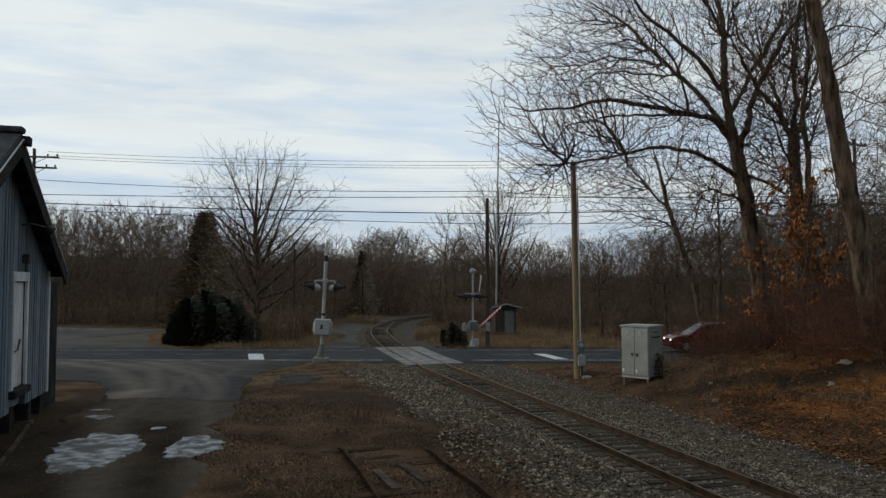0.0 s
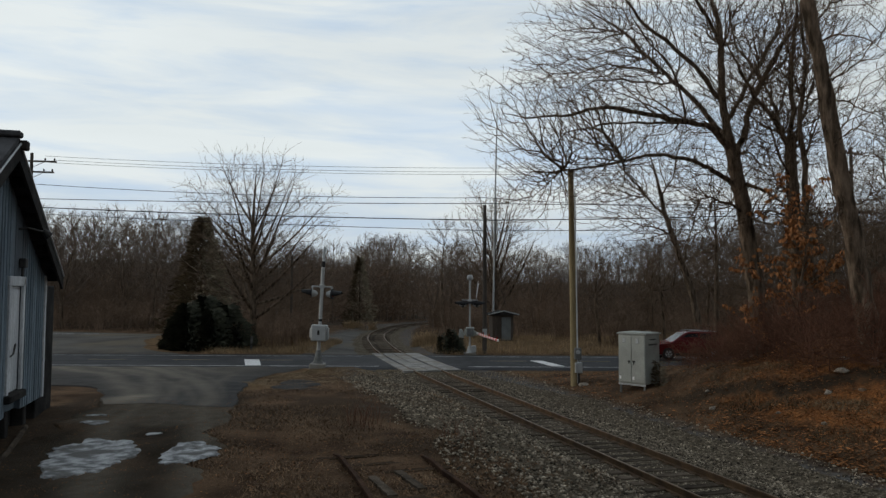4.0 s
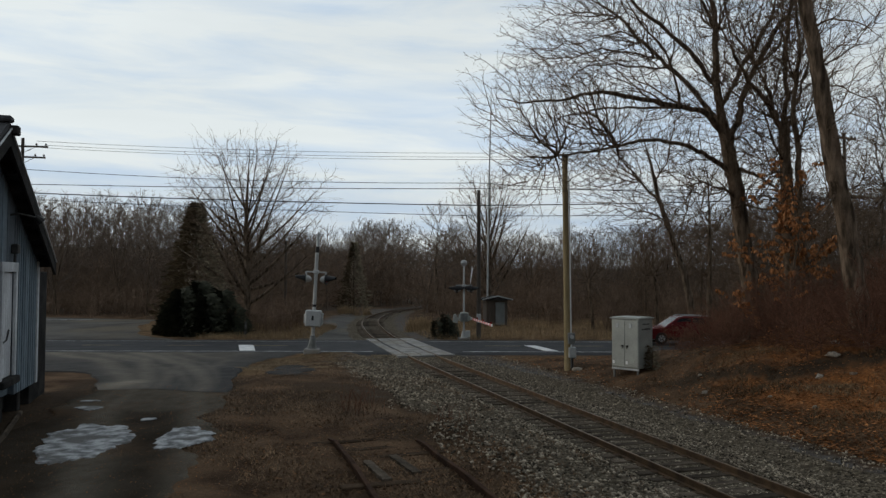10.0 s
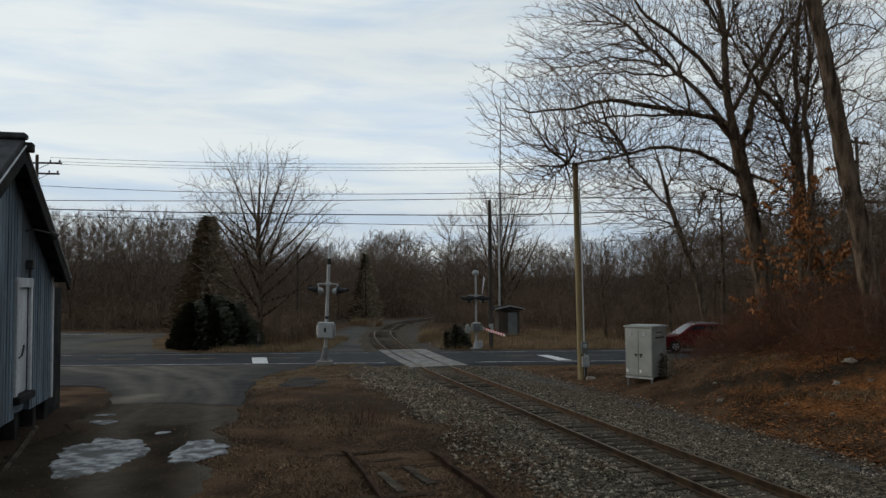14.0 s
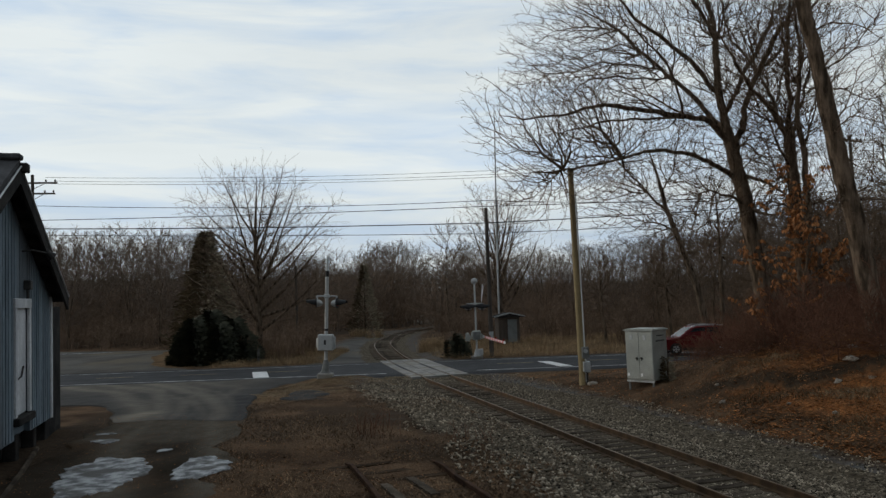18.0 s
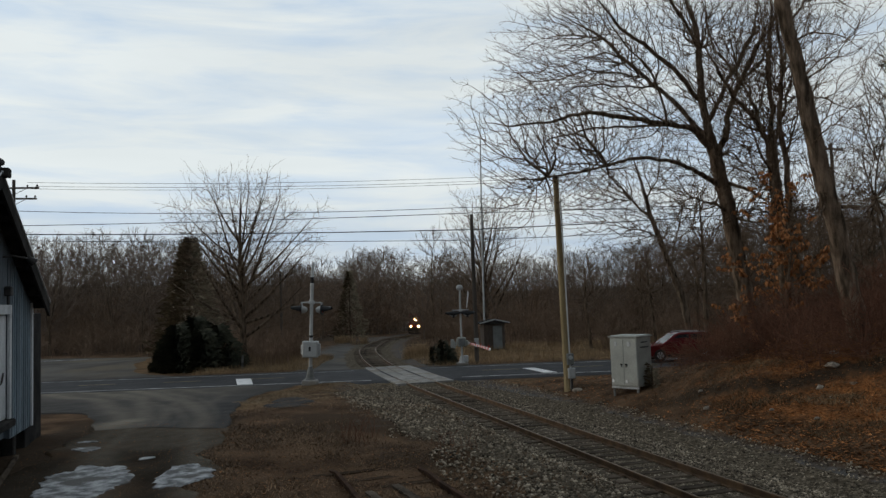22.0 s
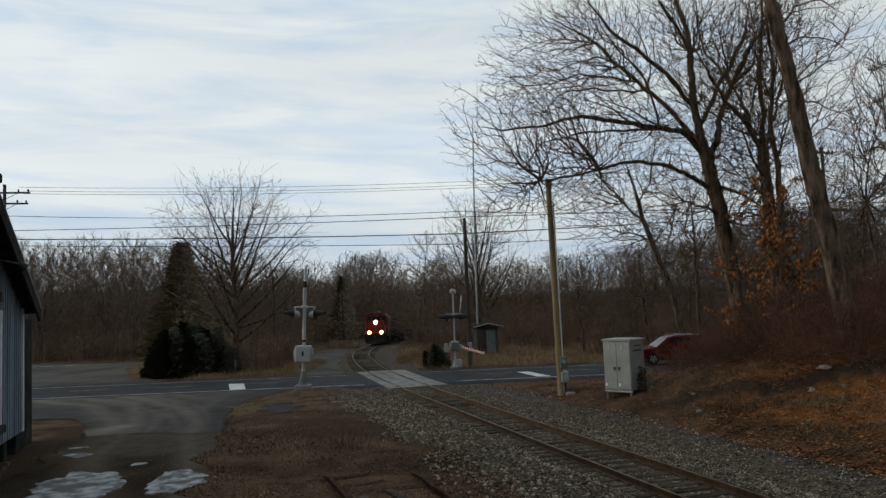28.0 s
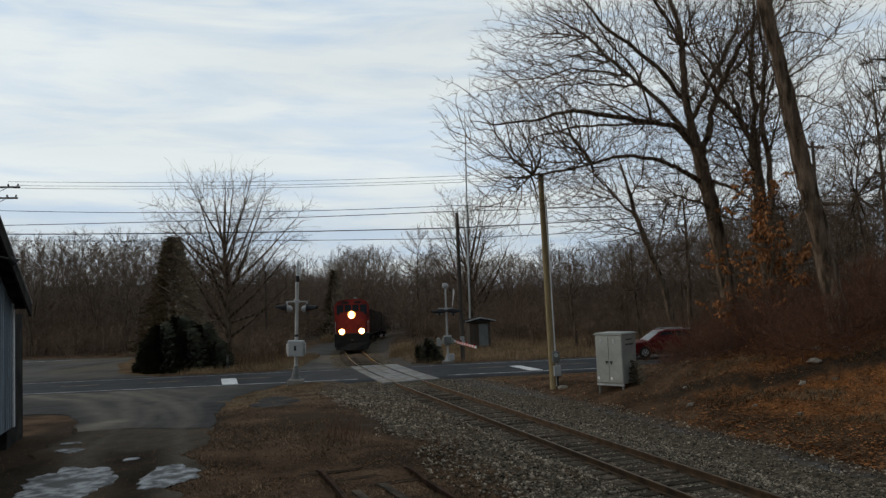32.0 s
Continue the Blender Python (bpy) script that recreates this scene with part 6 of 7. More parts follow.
def far_tree(x, y, h, k, turn, label="bare winter tree at the edge of the woods"):
    s = h / 12.0
    t = thing("bare_tree", pose(x, y, gz(x, y) - 0.1, 0, 0, turn), label, "tree", "trees of the woods")
    for nm, me in zip(("trunk", "crown"), VARIANTS[k % len(VARIANTS)]):
        ob = part(nm, me, None, t)
        ob.scale = (s, s, s)
    return t


def far_woods(name, spots, label, kinds, mat):
    """Many distant trees joined in one mesh."""
    cache = []
    for tr, cr in kinds:
        both = []
        for me in (tr, cr):
            v = np.empty(len(me.vertices) * 3, np.float32)
            me.vertices.foreach_get("co", v)
            f = np.empty(len(me.loops), np.int32)
            me.loops.foreach_get("vertex_index", f)
            f = f.reshape(-1, 4) if me.polygons[0].loop_total == 4 else f.reshape(-1, 3)
            both.append((v.reshape(-1, 3), np.concatenate([f[:, :3], f[:, [0, 2, 3]]]) if f.shape[1] == 4 else f))
        cache.append((np.concatenate([both[0][0], both[1][0]]), np.concatenate([both[0][1], both[1][1] + len(both[0][0])])))
    V, Fq, off = [], [], 0
    for x, y, h, k, a in spots:
        v, f = cache[k % len(cache)]
        s = h / 12.0
        c, q = math.cos(a), math.sin(a)
        w = np.stack([(v[:, 0] * c - v[:, 1] * q) * s + x, (v[:, 0] * q + v[:, 1] * c) * s + y, v[:, 2] * s + gz(x, y) - 0.1], -1)
        V.append(w)
        Fq.append(f + off)
        off += len(v)
    tagged(new(name, fast_mesh(name, np.concatenate(V), np.concatenate(Fq), mat)), label, "woods", kind="stuff")


# how high the woods stand by bearing (right over away): the closed thicket, and the open crowns over it
THICKET = ((-0.62, 0.048), (-0.5, 0.046), (-0.34, 0.046), (-0.25, 0.05), (-0.17, 0.046), (-0.11, 0.044), (0.0, 0.044), (0.06, 0.046), (0.13, 0.038), (0.2, 0.034), (0.32, 0.038), (0.42, 0.05), (0.62, 0.07))
CROWNS = ((-0.62, 0.12), (-0.5, 0.116), (-0.35, 0.114), (-0.28, 0.1), (-0.2, 0.08), (-0.16, 0.07), (-0.115, 0.064), (-0.09, 0.08), (-0.05, 0.08), (-0.03, 0.06), (0.02, 0.07), (0.08, 0.076), (0.13, 0.066), (0.2, 0.078), (0.3, 0.088), (0.4, 0.105), (0.62, 0.14))


def clear_of_line(x, y):
    """Whether a bush here leaves the line and its view open."""
    d = x - float(track_x(min(y, 400)))
    if d > 0 and y < 180 and x / y < -0.012:
        return False
    return d < (-8.5 if y < 95 else -6.0) or d > 5.0


def stand(x, y, skyline, share):
    return max(1.5, (4.3 + y * float(lerp_table(skyline, x / y)) - gz(x, y)) * share)


rnd = random.Random(77)
spots = []
for b0, b1, count, near, far in ((-0.64, -0.17, 66, 82, 125), (-0.19, -0.02, 40, 120, 215), (-0.02, 0.14, 22, 95, 150), (0.13, 0.64, 78, 68, 125)):
    for k in range(count):
        y = rnd.uniform(near, far)
        x = y * (b0 + (b1 - b0) * (k + rnd.random()) / count)
        if clear_of_line(x, y):
            spots.append((x, y, stand(x, y, CROWNS, rnd.uniform(0.68, 1.02)), rnd.randrange(5), rnd.uniform(0, 6.28)))
for k in range(9):
    y = rnd.uniform(195, 235)
    x = y * (-0.105 + 0.075 * k / 8)
    spots.append((x, y, stand(x, y, CROWNS, rnd.uniform(0.92, 1.04)), (2, 4, 0)[k % 3], rnd.uniform(0, 6.28)))
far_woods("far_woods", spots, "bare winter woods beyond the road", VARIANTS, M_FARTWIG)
under = []
for k in range(350):
    y = rnd.uniform(78, 165) if k % 3 else rnd.uniform(74, 98)
    b = -0.66 + 1.32 * rnd.random()
    if b > 0.1 and k % 2:
        y = rnd.uniform(62, 82)
    x = b * y
    if clear_of_line(x, y):
        share = rnd.uniform(0.35, 0.7) if y < 84 else rnd.uniform(0.65, 0.97)
        under.append((x, y, stand(x, y, THICKET, share), rnd.randrange(4), rnd.uniform(0, 6.28)))
for _ in range(110):
    y = rnd.uniform(150, 260)
    x = rnd.uniform(-0.2, 0.06) * y
    if clear_of_line(x, y):
        under.append((x, y, stand(x, y, THICKET, rnd.uniform(0.75, 1.0)), rnd.randrange(4), rnd.uniform(0, 6.28)))
ridge = []
for _ in range(330):
    y = rnd.uniform(330, 1050)
    ridge.append((rnd.uniform(-0.62, 0.55) * y, y, rnd.uniform(11, 17), rnd.randrange(3), rnd.uniform(0, 6.28)))
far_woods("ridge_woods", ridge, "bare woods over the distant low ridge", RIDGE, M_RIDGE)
far_woods("woods_thicket", under, "tangled dark thicket under the bare woods", BUSHES, M_UNDER)

for x, y, k in ((-40, 80, 0), (-35, 84, 1), (-30, 79, 3), (-25.5, 83, 2), (-46, 86, 4), (-52, 82, 1), (-21.5, 80, 0), (10.5, 80, 2), (15, 82, 1), (21, 76, 3), (26, 84, 0), (31, 80, 2), (37, 86, 1), (45, 82, 4), (52, 88, 0)):
    far_tree(x, y, stand(x, y, CROWNS, rnd.uniform(0.8, 1.0)), k, rnd.uniform(0, 360))
far_tree(0.35, 94, 14.2, 3, 40, "tall slender bare tree beside the line")
far_tree(1.3, 97, 11.2, 3, 200, "tall slender bare tree beside the line")



def radiating(seed, h, width, n, r, low=0.14, lean=0.3):
    """A trunk with a leader and limbs that fan out to a round head."""
    rn = random.Random(seed)
    lines = [spline([(0, 0, -0.4, r * 1.2), (0.05, 0, h * 0.25, r * 0.85), (-0.12, 0.1, h * 0.6, r * 0.5), (0.1, 0, h * 0.95, 0.012)], 14)]
    for k in range(n):
        u = low + 0.5 * (k + rn.random()) / n
        a = 2.4 * k + rn.uniform(-0.5, 0.5)
        zt = h * min(0.96, u + lean + 0.36 * rn.random())
        rt = width / 2 * math.sqrt(max(0.06, 1 - ((zt / h - 0.52) / 0.5) ** 2)) * rn.uniform(0.75, 1.0)
        c, q, z0 = math.cos(a) * rt, math.sin(a) * rt, h * u
        b = r * (0.62 - 0.5 * u) * rn.uniform(0.8, 1.1)
        lines.append(spline([(0, 0, z0, b), (c * 0.36, q * 0.36, z0 + (zt - z0) * 0.3, b * 0.75), (c * 0.72, q * 0.72, z0 + (zt - z0) * 0.68, b * 0.45), (c, q, zt, 0.012)], 12))
    return lines


# the round-headed tree across the road
t = thing("bare_maple_tree", pose(-13.9, 56.0, gz(-13.9, 56.0) - 0.1), "tall bare many-limbed tree across the road", "tree")
head_lines = radiating(31, 14.4, 12.2, 26, 0.26, 0.14, 0.13)
grown_tree(t, head_lines, round_about(33, head_lines, 6800, 0.6, 1.1), 32, 0.0085, 0.22, (3.4, 0.5), sides=9, up=0.12)
t = thing("bare_maple_tree", pose(5.6, 76.0, gz(5.6, 76.0) - 0.1), "bare upright tree behind the hut", "tree")
head_lines = radiating(34, 14.6, 9.2, 20, 0.22, 0.1, 0.26)
grown_tree(t, head_lines, round_about(36, head_lines, 4600, 0.6, 1.2), 35, 0.0105, 0.22, (3.0, 0.5), sides=8, up=0.14)
# vines that arch over the brush beyond the verge
t = thing("arching_vine", pose(9.6, 66.0, gz(9.6, 66.0) - 0.1), "arching tangle of bare reddish vines", "vine")
arcs = [spline([(-1.2 + 0.3 * k, 0.3 * k, 0, 0.035), (-1.0 + 0.25 * k, 0.2 * k, 3.2, 0.03), (-0.2 + 0.1 * k, 0, 5.3 - 0.25 * k, 0.026), (0.8, -0.1 * k, 4.9 - 0.3 * k, 0.02), (1.25 + 0.1 * k, -0.2, 3.0 - 0.4 * k, 0.012)], 18) for k in range(4)]
grown_tree(t, arcs, round_about(71, arcs, 700, 0.25, 0.6, 1.0, 0), 71, 0.009, 0.3, (2.0, 0.4), bark=M_UNDER, twig=M_UNDER, sides=6, start=0)
# a young oak that keeps its leaves
yx, yy0 = 14.3, 30.0


def leafy_oak(x, y, h, n_limbs, seed, label, leaves=(16, 40)):
    t = thing("young_oak_tree", pose(x, y, gz(x, y) - 0.1), label, "tree")
    fine = tree_parts(t, generic_limbs(seed, h, 0.012 * h, n_limbs=n_limbs, first=0.12, limb_len=0.42), ((2.2, 0.42, 4, 0.2, 0.15), (3.0, 0.45, 3, 0.2, 0.2)), ((0.012, 0.5), (0.007, 0.5)), seed + 1, 0.03)
    rl = random.Random(seed + 2)
    LV, LF = [], []
    for ln in fine:
        if rl.random() < 0.5:
            continue
        for _ in range(rl.randrange(*leaves)):
            p = ln[rl.randrange(1, len(ln))]
            a, s_ = rl.uniform(0, 6.283), rl.uniform(0.08, 0.16)
            x, y, z = p[0] + rl.uniform(-.07, .07), p[1] + rl.uniform(-.07, .07), p[2]
            c, q, o = math.cos(a) * s_, math.sin(a) * s_, len(LV)
            LV += [(x, y, z), (x + c * 0.5 - q * 0.35, y + q * 0.5 + c * 0.35, z - s_ * 0.5), (x + c * 0.7, y + q * 0.7, z - s_ * 1.3), (x + c * 0.5 + q * 0.35, y + q * 0.5 - c * 0.35, z - s_ * 0.6)]
            LF.append((o, o + 1, o + 2, o + 3))
    part("leaves", fast_mesh("leaves", LV, LF, M_LEAF), None, t, "curled rust-orange leaves")


leafy_oak(yx, yy0, 6.2, 18, 61, "young oak holding on to rust-orange leaves")
leafy_oak(12.75, 30.4, 2.6, 8, 161, "oak sapling with rust-orange leaves in the brush", (7, 18))
# thin trees among the bank's brush and behind the road
for x, y, h, seed, r in ((19.3, 53.0, 12.5, 42, 0.2), (12.3, 58, 6.5, 43, 0.11), (24.0, 58, 9, 44, 0.14), (29.5, 50, 13, 45, 0.18), (24.5, 38, 16, 47, 0.16), (21.5, 41, 13, 48, 0.12), (16.6, 56, 7.5, 41, 0.1), (22.5, 34, 15, 54, 0.12), (20.5, 33, 11, 57, 0.08), (16.2, 38.5, 7.0, 61, 0.08), (19.0, 37.5, 8.0, 63, 0.08), (27.5, 47, 10, 64, 0.12), (21.5, 60, 8.0, 65, 0.11), (26.4, 62, 9.5, 68, 0.12), (28.8, 62, 11, 70, 0.13), (18.0, 64, 7, 69, 0.1)):
    t = thing("bare_tree", pose(x, y, gz(x, y) - 0.1, 0, rnd.uniform(-4, 4), rnd.uniform(0, 360)), "slender bare tree rising from the brush", "tree", "slender trees")
    grown_tree(t, generic_limbs(seed, h * 0.96, r, n_limbs=0), in_dome(seed, 1100, h * 1.06, h * rnd.uniform(0.46, 0.62), 0.22, 0.4, 0.5), seed, 0.0085, 0.6, (2.2, 0.42), sides=7)


def needles(rnd, h, width, rows, per, leaf=0.3, low=0.05, shape=1.0, mat=None):
    """A crown of drooping needle sprays as crossed slivers."""
    V, Fq = [], []
    for k in range(rows * per):
        u = low + (1 - low) * rnd.random()
        rmax = width * (1 - u) ** shape * rnd.uniform(0.75, 1.1) + 0.08
        a = rnd.uniform(0, 6.283)
        rr = rmax * math.sqrt(rnd.uniform(0.15, 1))
        x, y, z = rr * math.cos(a), rr * math.sin(a), u * h + rnd.uniform(-0.15, 0.15)
        L = leaf * rnd.uniform(0.6, 1.4)
        dx, dy, dz = math.cos(a) * L, math.sin(a) * L, L * rnd.uniform(-0.35, 0.45)
        w = L * 0.22
        o = len(V)
        V += [(x - dy / L * w, y + dx / L * w, z), (x + dy / L * w, y - dx / L * w, z), (x + dx, y + dy, z + dz), (x + dx * 0.5, y + dy * 0.5, z + dz * 0.5 + w)]
        Fq += [(o, o + 1, o + 2, o + 3)]
    return fast_mesh("needles", V, Fq, mat or M_EVERGREEN)


def evergreen(name, x, y, h, width, n, seed, label, shape=0.9, leaf=0.45, mat=None):
    rn = random.Random(seed)
    t = thing(name, pose(x, y, gz(x, y) - 0.05, 0, 0, seed * 37), label, "evergreen")
    part("trunk", tubes_mesh("trunk", [spline([(0, 0, -0.2, h * 0.016 + 0.03), (0.03, 0, h * 0.5, h * 0.009 + 0.02), (0, 0, h * 0.97, 0.01)], 6)], M_BARK, 7), M_BARK, t)
    part("foliage", needles(rn, h, width, 1, n, leaf, 0.03, shape, mat), M_EVERGREEN, t, "dark green needles")
    return t


evergreen("cedar_tree", -21.2, 67.0, 10.3, 3.7, 3000, 3, "dark bronzed conical cedar behind the shrubs", 0.98, 0.55, M_CEDAR)


def lobed_evergreen(x, y, lobes, seed, label, per=1900, leaf=0.5, mat=None):
    """A spreading evergreen of several ragged heads; lobes: right, away, height, radius."""
    rn = random.Random(seed)
    t = thing("evergreen_shrub", pose(x, y, gz(x, y) - 0.05), label, "evergreen")
    part("stems", tubes_mesh("stems", [spline([(dx * 0.3, dy * 0.3, -0.15, 0.06), (dx * 0.8, dy * 0.8, h * 0.4, 0.04), (dx, dy, h * 0.9, 0.01)], 6) for dx, dy, h, w in lobes], M_BARK, 6), M_BARK, t)
    for dx, dy, h, w in lobes:
        part("foliage", needles(rn, h, w, 1, int(per * h * w / 3), leaf, 0.0, 0.62, mat), None, t, at=pose(dx, dy, 0, rn.uniform(-6, 6), rn.uniform(-6, 6), rn.uniform(0, 360)))


lobed_evergreen(-16.9, 54.2, ((-1.6, 0.2, 2.4, 1.3), (-0.8, -0.3, 3.1, 1.5), (0.2, 0.5, 3.6, 1.5), (0.9, -0.4, 2.7, 1.4), (1.6, 0.3, 3.0, 1.3), (2.4, 0.0, 1.8, 1.2)), 5, "broad dark spreading evergreen shrub at the lot edge")
lobed_evergreen(0.7, 51.9, ((-0.4, 0, 1.25, 0.42), (0.0, 0.2, 1.6, 0.4), (0.35, -0.1, 1.35, 0.42), (0.6, 0.2, 1.0, 0.35)), 9, "small dark juniper beside the crossing", 2600, 0.22)
evergreen("spruce_tree", -11.9, 112, 10.2, 3.0, 1500, 6, "small dark spruce among bare trees", 1.15, 0.5, M_CEDAR)
evergreen("evergreen_shrub", 8.5, 29.3, 0.85, 0.16, 220, 12, "little evergreen seedling beside the cabinet", 0.6, 0.17, M_CEDAR)


def pine(x, y, h, seed, label):
    """A tall pine with separate drooping boughs, tufted towards their ends."""
    rn = random.Random(seed)
    t = thing("pine_tree", pose(x, y, gz(x, y) - 0.1), label, "evergreen")
    part("trunk", tubes_mesh("trunk", [spline([(0, 0, -0.3, 0.26), (0.05, 0, h * 0.5, 0.17), (0, 0, h, 0.03)], 10)], M_BARK, 9), M_BARK, t)
    boughs, V, F = [], [], []
    for k in range(34):
        u = 0.3 + 0.68 * (k + rn.random()) / 34
        a, L = rn.uniform(0, 6.283), (3.3 * (1.12 - u) + 0.7) * rn.uniform(0.65, 1.1)
        c, q = math.cos(a), math.sin(a)
        ln = spline([(0, 0, u * h, 0.045), (c * L * 0.5, q * L * 0.5, u * h + 0.1 * L, 0.03), (c * L, q * L, u * h - 0.12 * L, 0.01)], 7)
        boughs.append(ln)
        for _ in range(int(70 + 60 * L)):
            p = ln[min(6, int(7 * rn.random() ** 0.6))]
            b, s_ = a + rn.uniform(-1.3, 1.3), rn.uniform(0.2, 0.42)
            px, py, pz = p[0] + rn.gauss(0, 0.22), p[1] + rn.gauss(0, 0.22), p[2] + rn.gauss(0, 0.1)
            dx, dy, w, o = math.cos(b) * s_, math.sin(b) * s_, 0.05, len(V)
            V += [(px - w * math.sin(b), py + w * math.cos(b), pz), (px + w * math.sin(b), py - w * math.cos(b), pz), (px + dx, py + dy, pz + s_ * rn.uniform(-0.5, 0.3))]
            F.append((o, o + 1, o + 2))
    part("boughs", tubes_mesh("boughs", boughs, M_BARK, 5), M_BARK, t)
    part("foliage", fast_mesh("foliage", V, F, M_EVERGREEN), None, t, "dark green needles")


pine(30.2, 45.5, 19.0, 14, "tall dark pine beyond the bank")


# ---- brush, grass, leaves, stones ----
def brush(name, spots, mat, label, seed, stems=14, h=1.6, r=0.007, spread=0.7, sub=3):
    """Thickets of thin stems, one mesh."""
    rn = random.Random(seed)
    lines, subs = [], []
    for x, y, s in spots:
        z = gz(x, y)
        for _ in range(stems):
            a, lean = rn.uniform(0, 6.283), rn.uniform(0.05, spread)
            hh = h * s * rn.uniform(0.5, 1.15)
            bx, by = x + rn.uniform(-0.35, 0.35) * s, y + rn.uniform(-0.35, 0.35) * s
            dx, dy = math.cos(a) * lean * hh, math.sin(a) * lean * hh
            main = [(bx, by, z - 0.03, r), (bx + dx * 0.3, by + dy * 0.3, z + hh * 0.45, r * 0.8), (bx + dx * 0.65, by + dy * 0.65, z + hh * 0.8, r * 0.6), (bx + dx, by + dy, z + hh * rn.uniform(0.85, 1.05), r * 0.3)]
            lines.append(main)
            subs += spikes_on(rn, [main[1:]], sub / (hh * 0.65), hh * 0.3, r * 0.6, (25, 50), 0.15)
    return tagged(new(name, tri_mesh(name, lines, subs, mat)), label, "brush", kind="stuff")


rn = random.Random(5)
bank = []
for _ in range(520):
    y = rn.uniform(23.4, 37.5)
    d = rn.uniform(8.2, 22)
    x = float(track_x(y)) + d
    if x < np.interp(y, (23.4, 24.3, 26.8, 29.6, 37), (14.0, 12.2, 10.7, 10.2, 11.3)):
        continue
    bank.append((x, y, rn.uniform(0.7, 1.25) * (0.5 if x / y < 0.365 else 0.8 if x / y < 0.4 else 1.0)))
BANK_BUSHES = [far_variant(530 + k, 12, 15 + 3 * k, 420, 3, 0.02, 0.3, 0.3, 0.024, (0.8, 1.0), 0.1) for k in range(3)]
far_woods("bank_thicket", [(x, y, 2.3 * s, k, 1.7 * k) for k, (x, y, s) in enumerate(bank[::4])], "tangled russet leafless bushes on the bank", BANK_BUSHES, M_BRUSH)
bank = [q for k, q in enumerate(bank) if k % 4 == 1]
brush("bank_brush", bank, M_BRUSH, "dense russet leafless brush on the bank", 6, stems=7, h=1.9, r=0.008, spread=1.3, sub=14)
edge = []
for _ in range(500):
    x = rn.uniform(-70, 60)
    y = rn.uniform(69, 92) if x < -20 else rn.uniform(62, 90)
    if abs(x - float(track_x(y))) < (7.5 if y > 70 else 5.5) or (-22 < x < -9 and y < 66):
        continue
    edge.append((x, y, rn.uniform(0.8, 1.6)))
for _ in range(160):
    x = rn.uniform(9, 45)
    edge.append((x, rn.uniform(55, 66), rn.uniform(0.7, 1.3)))
for _ in range(90):
    edge.append((rn.uniform(-15.5, -10.5), rn.uniform(53.5, 66), rn.uniform(0.6, 1.1)))
for _ in range(60):
    y = rn.uniform(72, 125)
    edge.append((float(track_x(y)) + rn.uniform(7.5, 11), y, rn.uniform(0.7, 1.3)))
inside = []
for _ in range(110):
    y = rn.uniform(98, 150)
    inside.append((y * rn.uniform(-0.009, 0.04), y, rn.uniform(1.5, 2.3)))
brush("bend_thicket", inside, M_UNDER, "tall leafless thicket on the inside of the bend", 17, stems=9, h=2.3, r=0.02, spread=0.5, sub=9)
brush("woods_undergrowth", edge, M_UNDER, "brown leafless undergrowth along the woods", 7, stems=8, h=2.0, r=0.016, spread=0.9, sub=8)


def scatter(name, mat, pts, sizes, seed, label, category, kind_shape="stone"):
    """Many small stones or leaves in one mesh."""
    g = np.random.default_rng(seed)
    n = len(pts)
    if kind_shape == "stone":
        base = np.array([(1, 0, 0), (-1, 0, 0), (0, 1, 0), (0, -1, 0), (0, 0, 1), (0, 0, -1)], float)
        tri = np.array([(0, 2, 4), (2, 1, 4), (1, 3, 4), (3, 0, 4), (2, 0, 5), (1, 2, 5), (3, 1, 5), (0, 3, 5)])
        P = base[None] * (1 + g.uniform(-0.35, 0.35, (n, 6, 1)))
        P = P * np.stack([np.ones(n), g.uniform(0.6, 1, n), g.uniform(0.45, 0.85, n)], -1)[:, None]
    else:
        base = np.array([(-1, 0, 0), (0, -0.5, 0.12), (1, 0, 0), (0, 0.5, 0.12)], float)
        tri = np.array([(0, 1, 2), (0, 2, 3)])
        P = np.repeat(base[None], n, 0) + g.uniform(-0.1, 0.1, (n, 4, 3))
    ax, az = g.uniform(-0.5, 0.5, n), g.uniform(0, 6.283, n)
    c, s_ = np.cos(ax)[:, None], np.sin(ax)[:, None]
    y2, z2 = P[..., 1] * c - P[..., 2] * s_, P[..., 1] * s_ + P[..., 2] * c
    c, s_ = np.cos(az)[:, None], np.sin(az)[:, None]
    Q = np.stack([P[..., 0] * c - y2 * s_, P[..., 0] * s_ + y2 * c, z2], -1) * np.asarray(sizes)[:, None, None] + np.asarray(pts)[:, None, :]
    Fq = (tri[None] + (np.arange(n) * len(base))[:, None, None]).reshape(-1, 3)
    return tagged(new(name, fast_mesh(name, Q.reshape(-1, 3), Fq, mat)), label, category, kind="stuff")


g = np.random.default_rng(21)
n = 70000
y = 9 + 31 * g.random(n) ** 1.5
left_edge = np.interp(y, (9, 16, 22, 30, 36, 40), (6.3, 6.2, 6.7, 5.9, 4.4, 2.6)) + 0.5 * ripple(y, y, 1.1)
off = np.where(g.random(n) < 0.45, g.uniform(-2.4, 2.4, n), -left_edge + (left_edge + 4.3) * g.random(n) ** 1.1)
x = track_x(y) + off
on_tie = (np.abs(off) < 1.32) & (np.abs((y - 0.26 * off - 4.0) / 0.53 % 1.0 - 0.5) > 0.27)
ok = (np.abs(np.abs(off) - 0.7525) > 0.1) & (np.abs(off) * 0.6 + g.random(n) < 4.6) & ~(on_tie & (g.random(n) < 0.5)) & (g.random(n) > 0.45 * ss(24, 34, y))
x, y, off = x[ok], y[ok], off[ok]
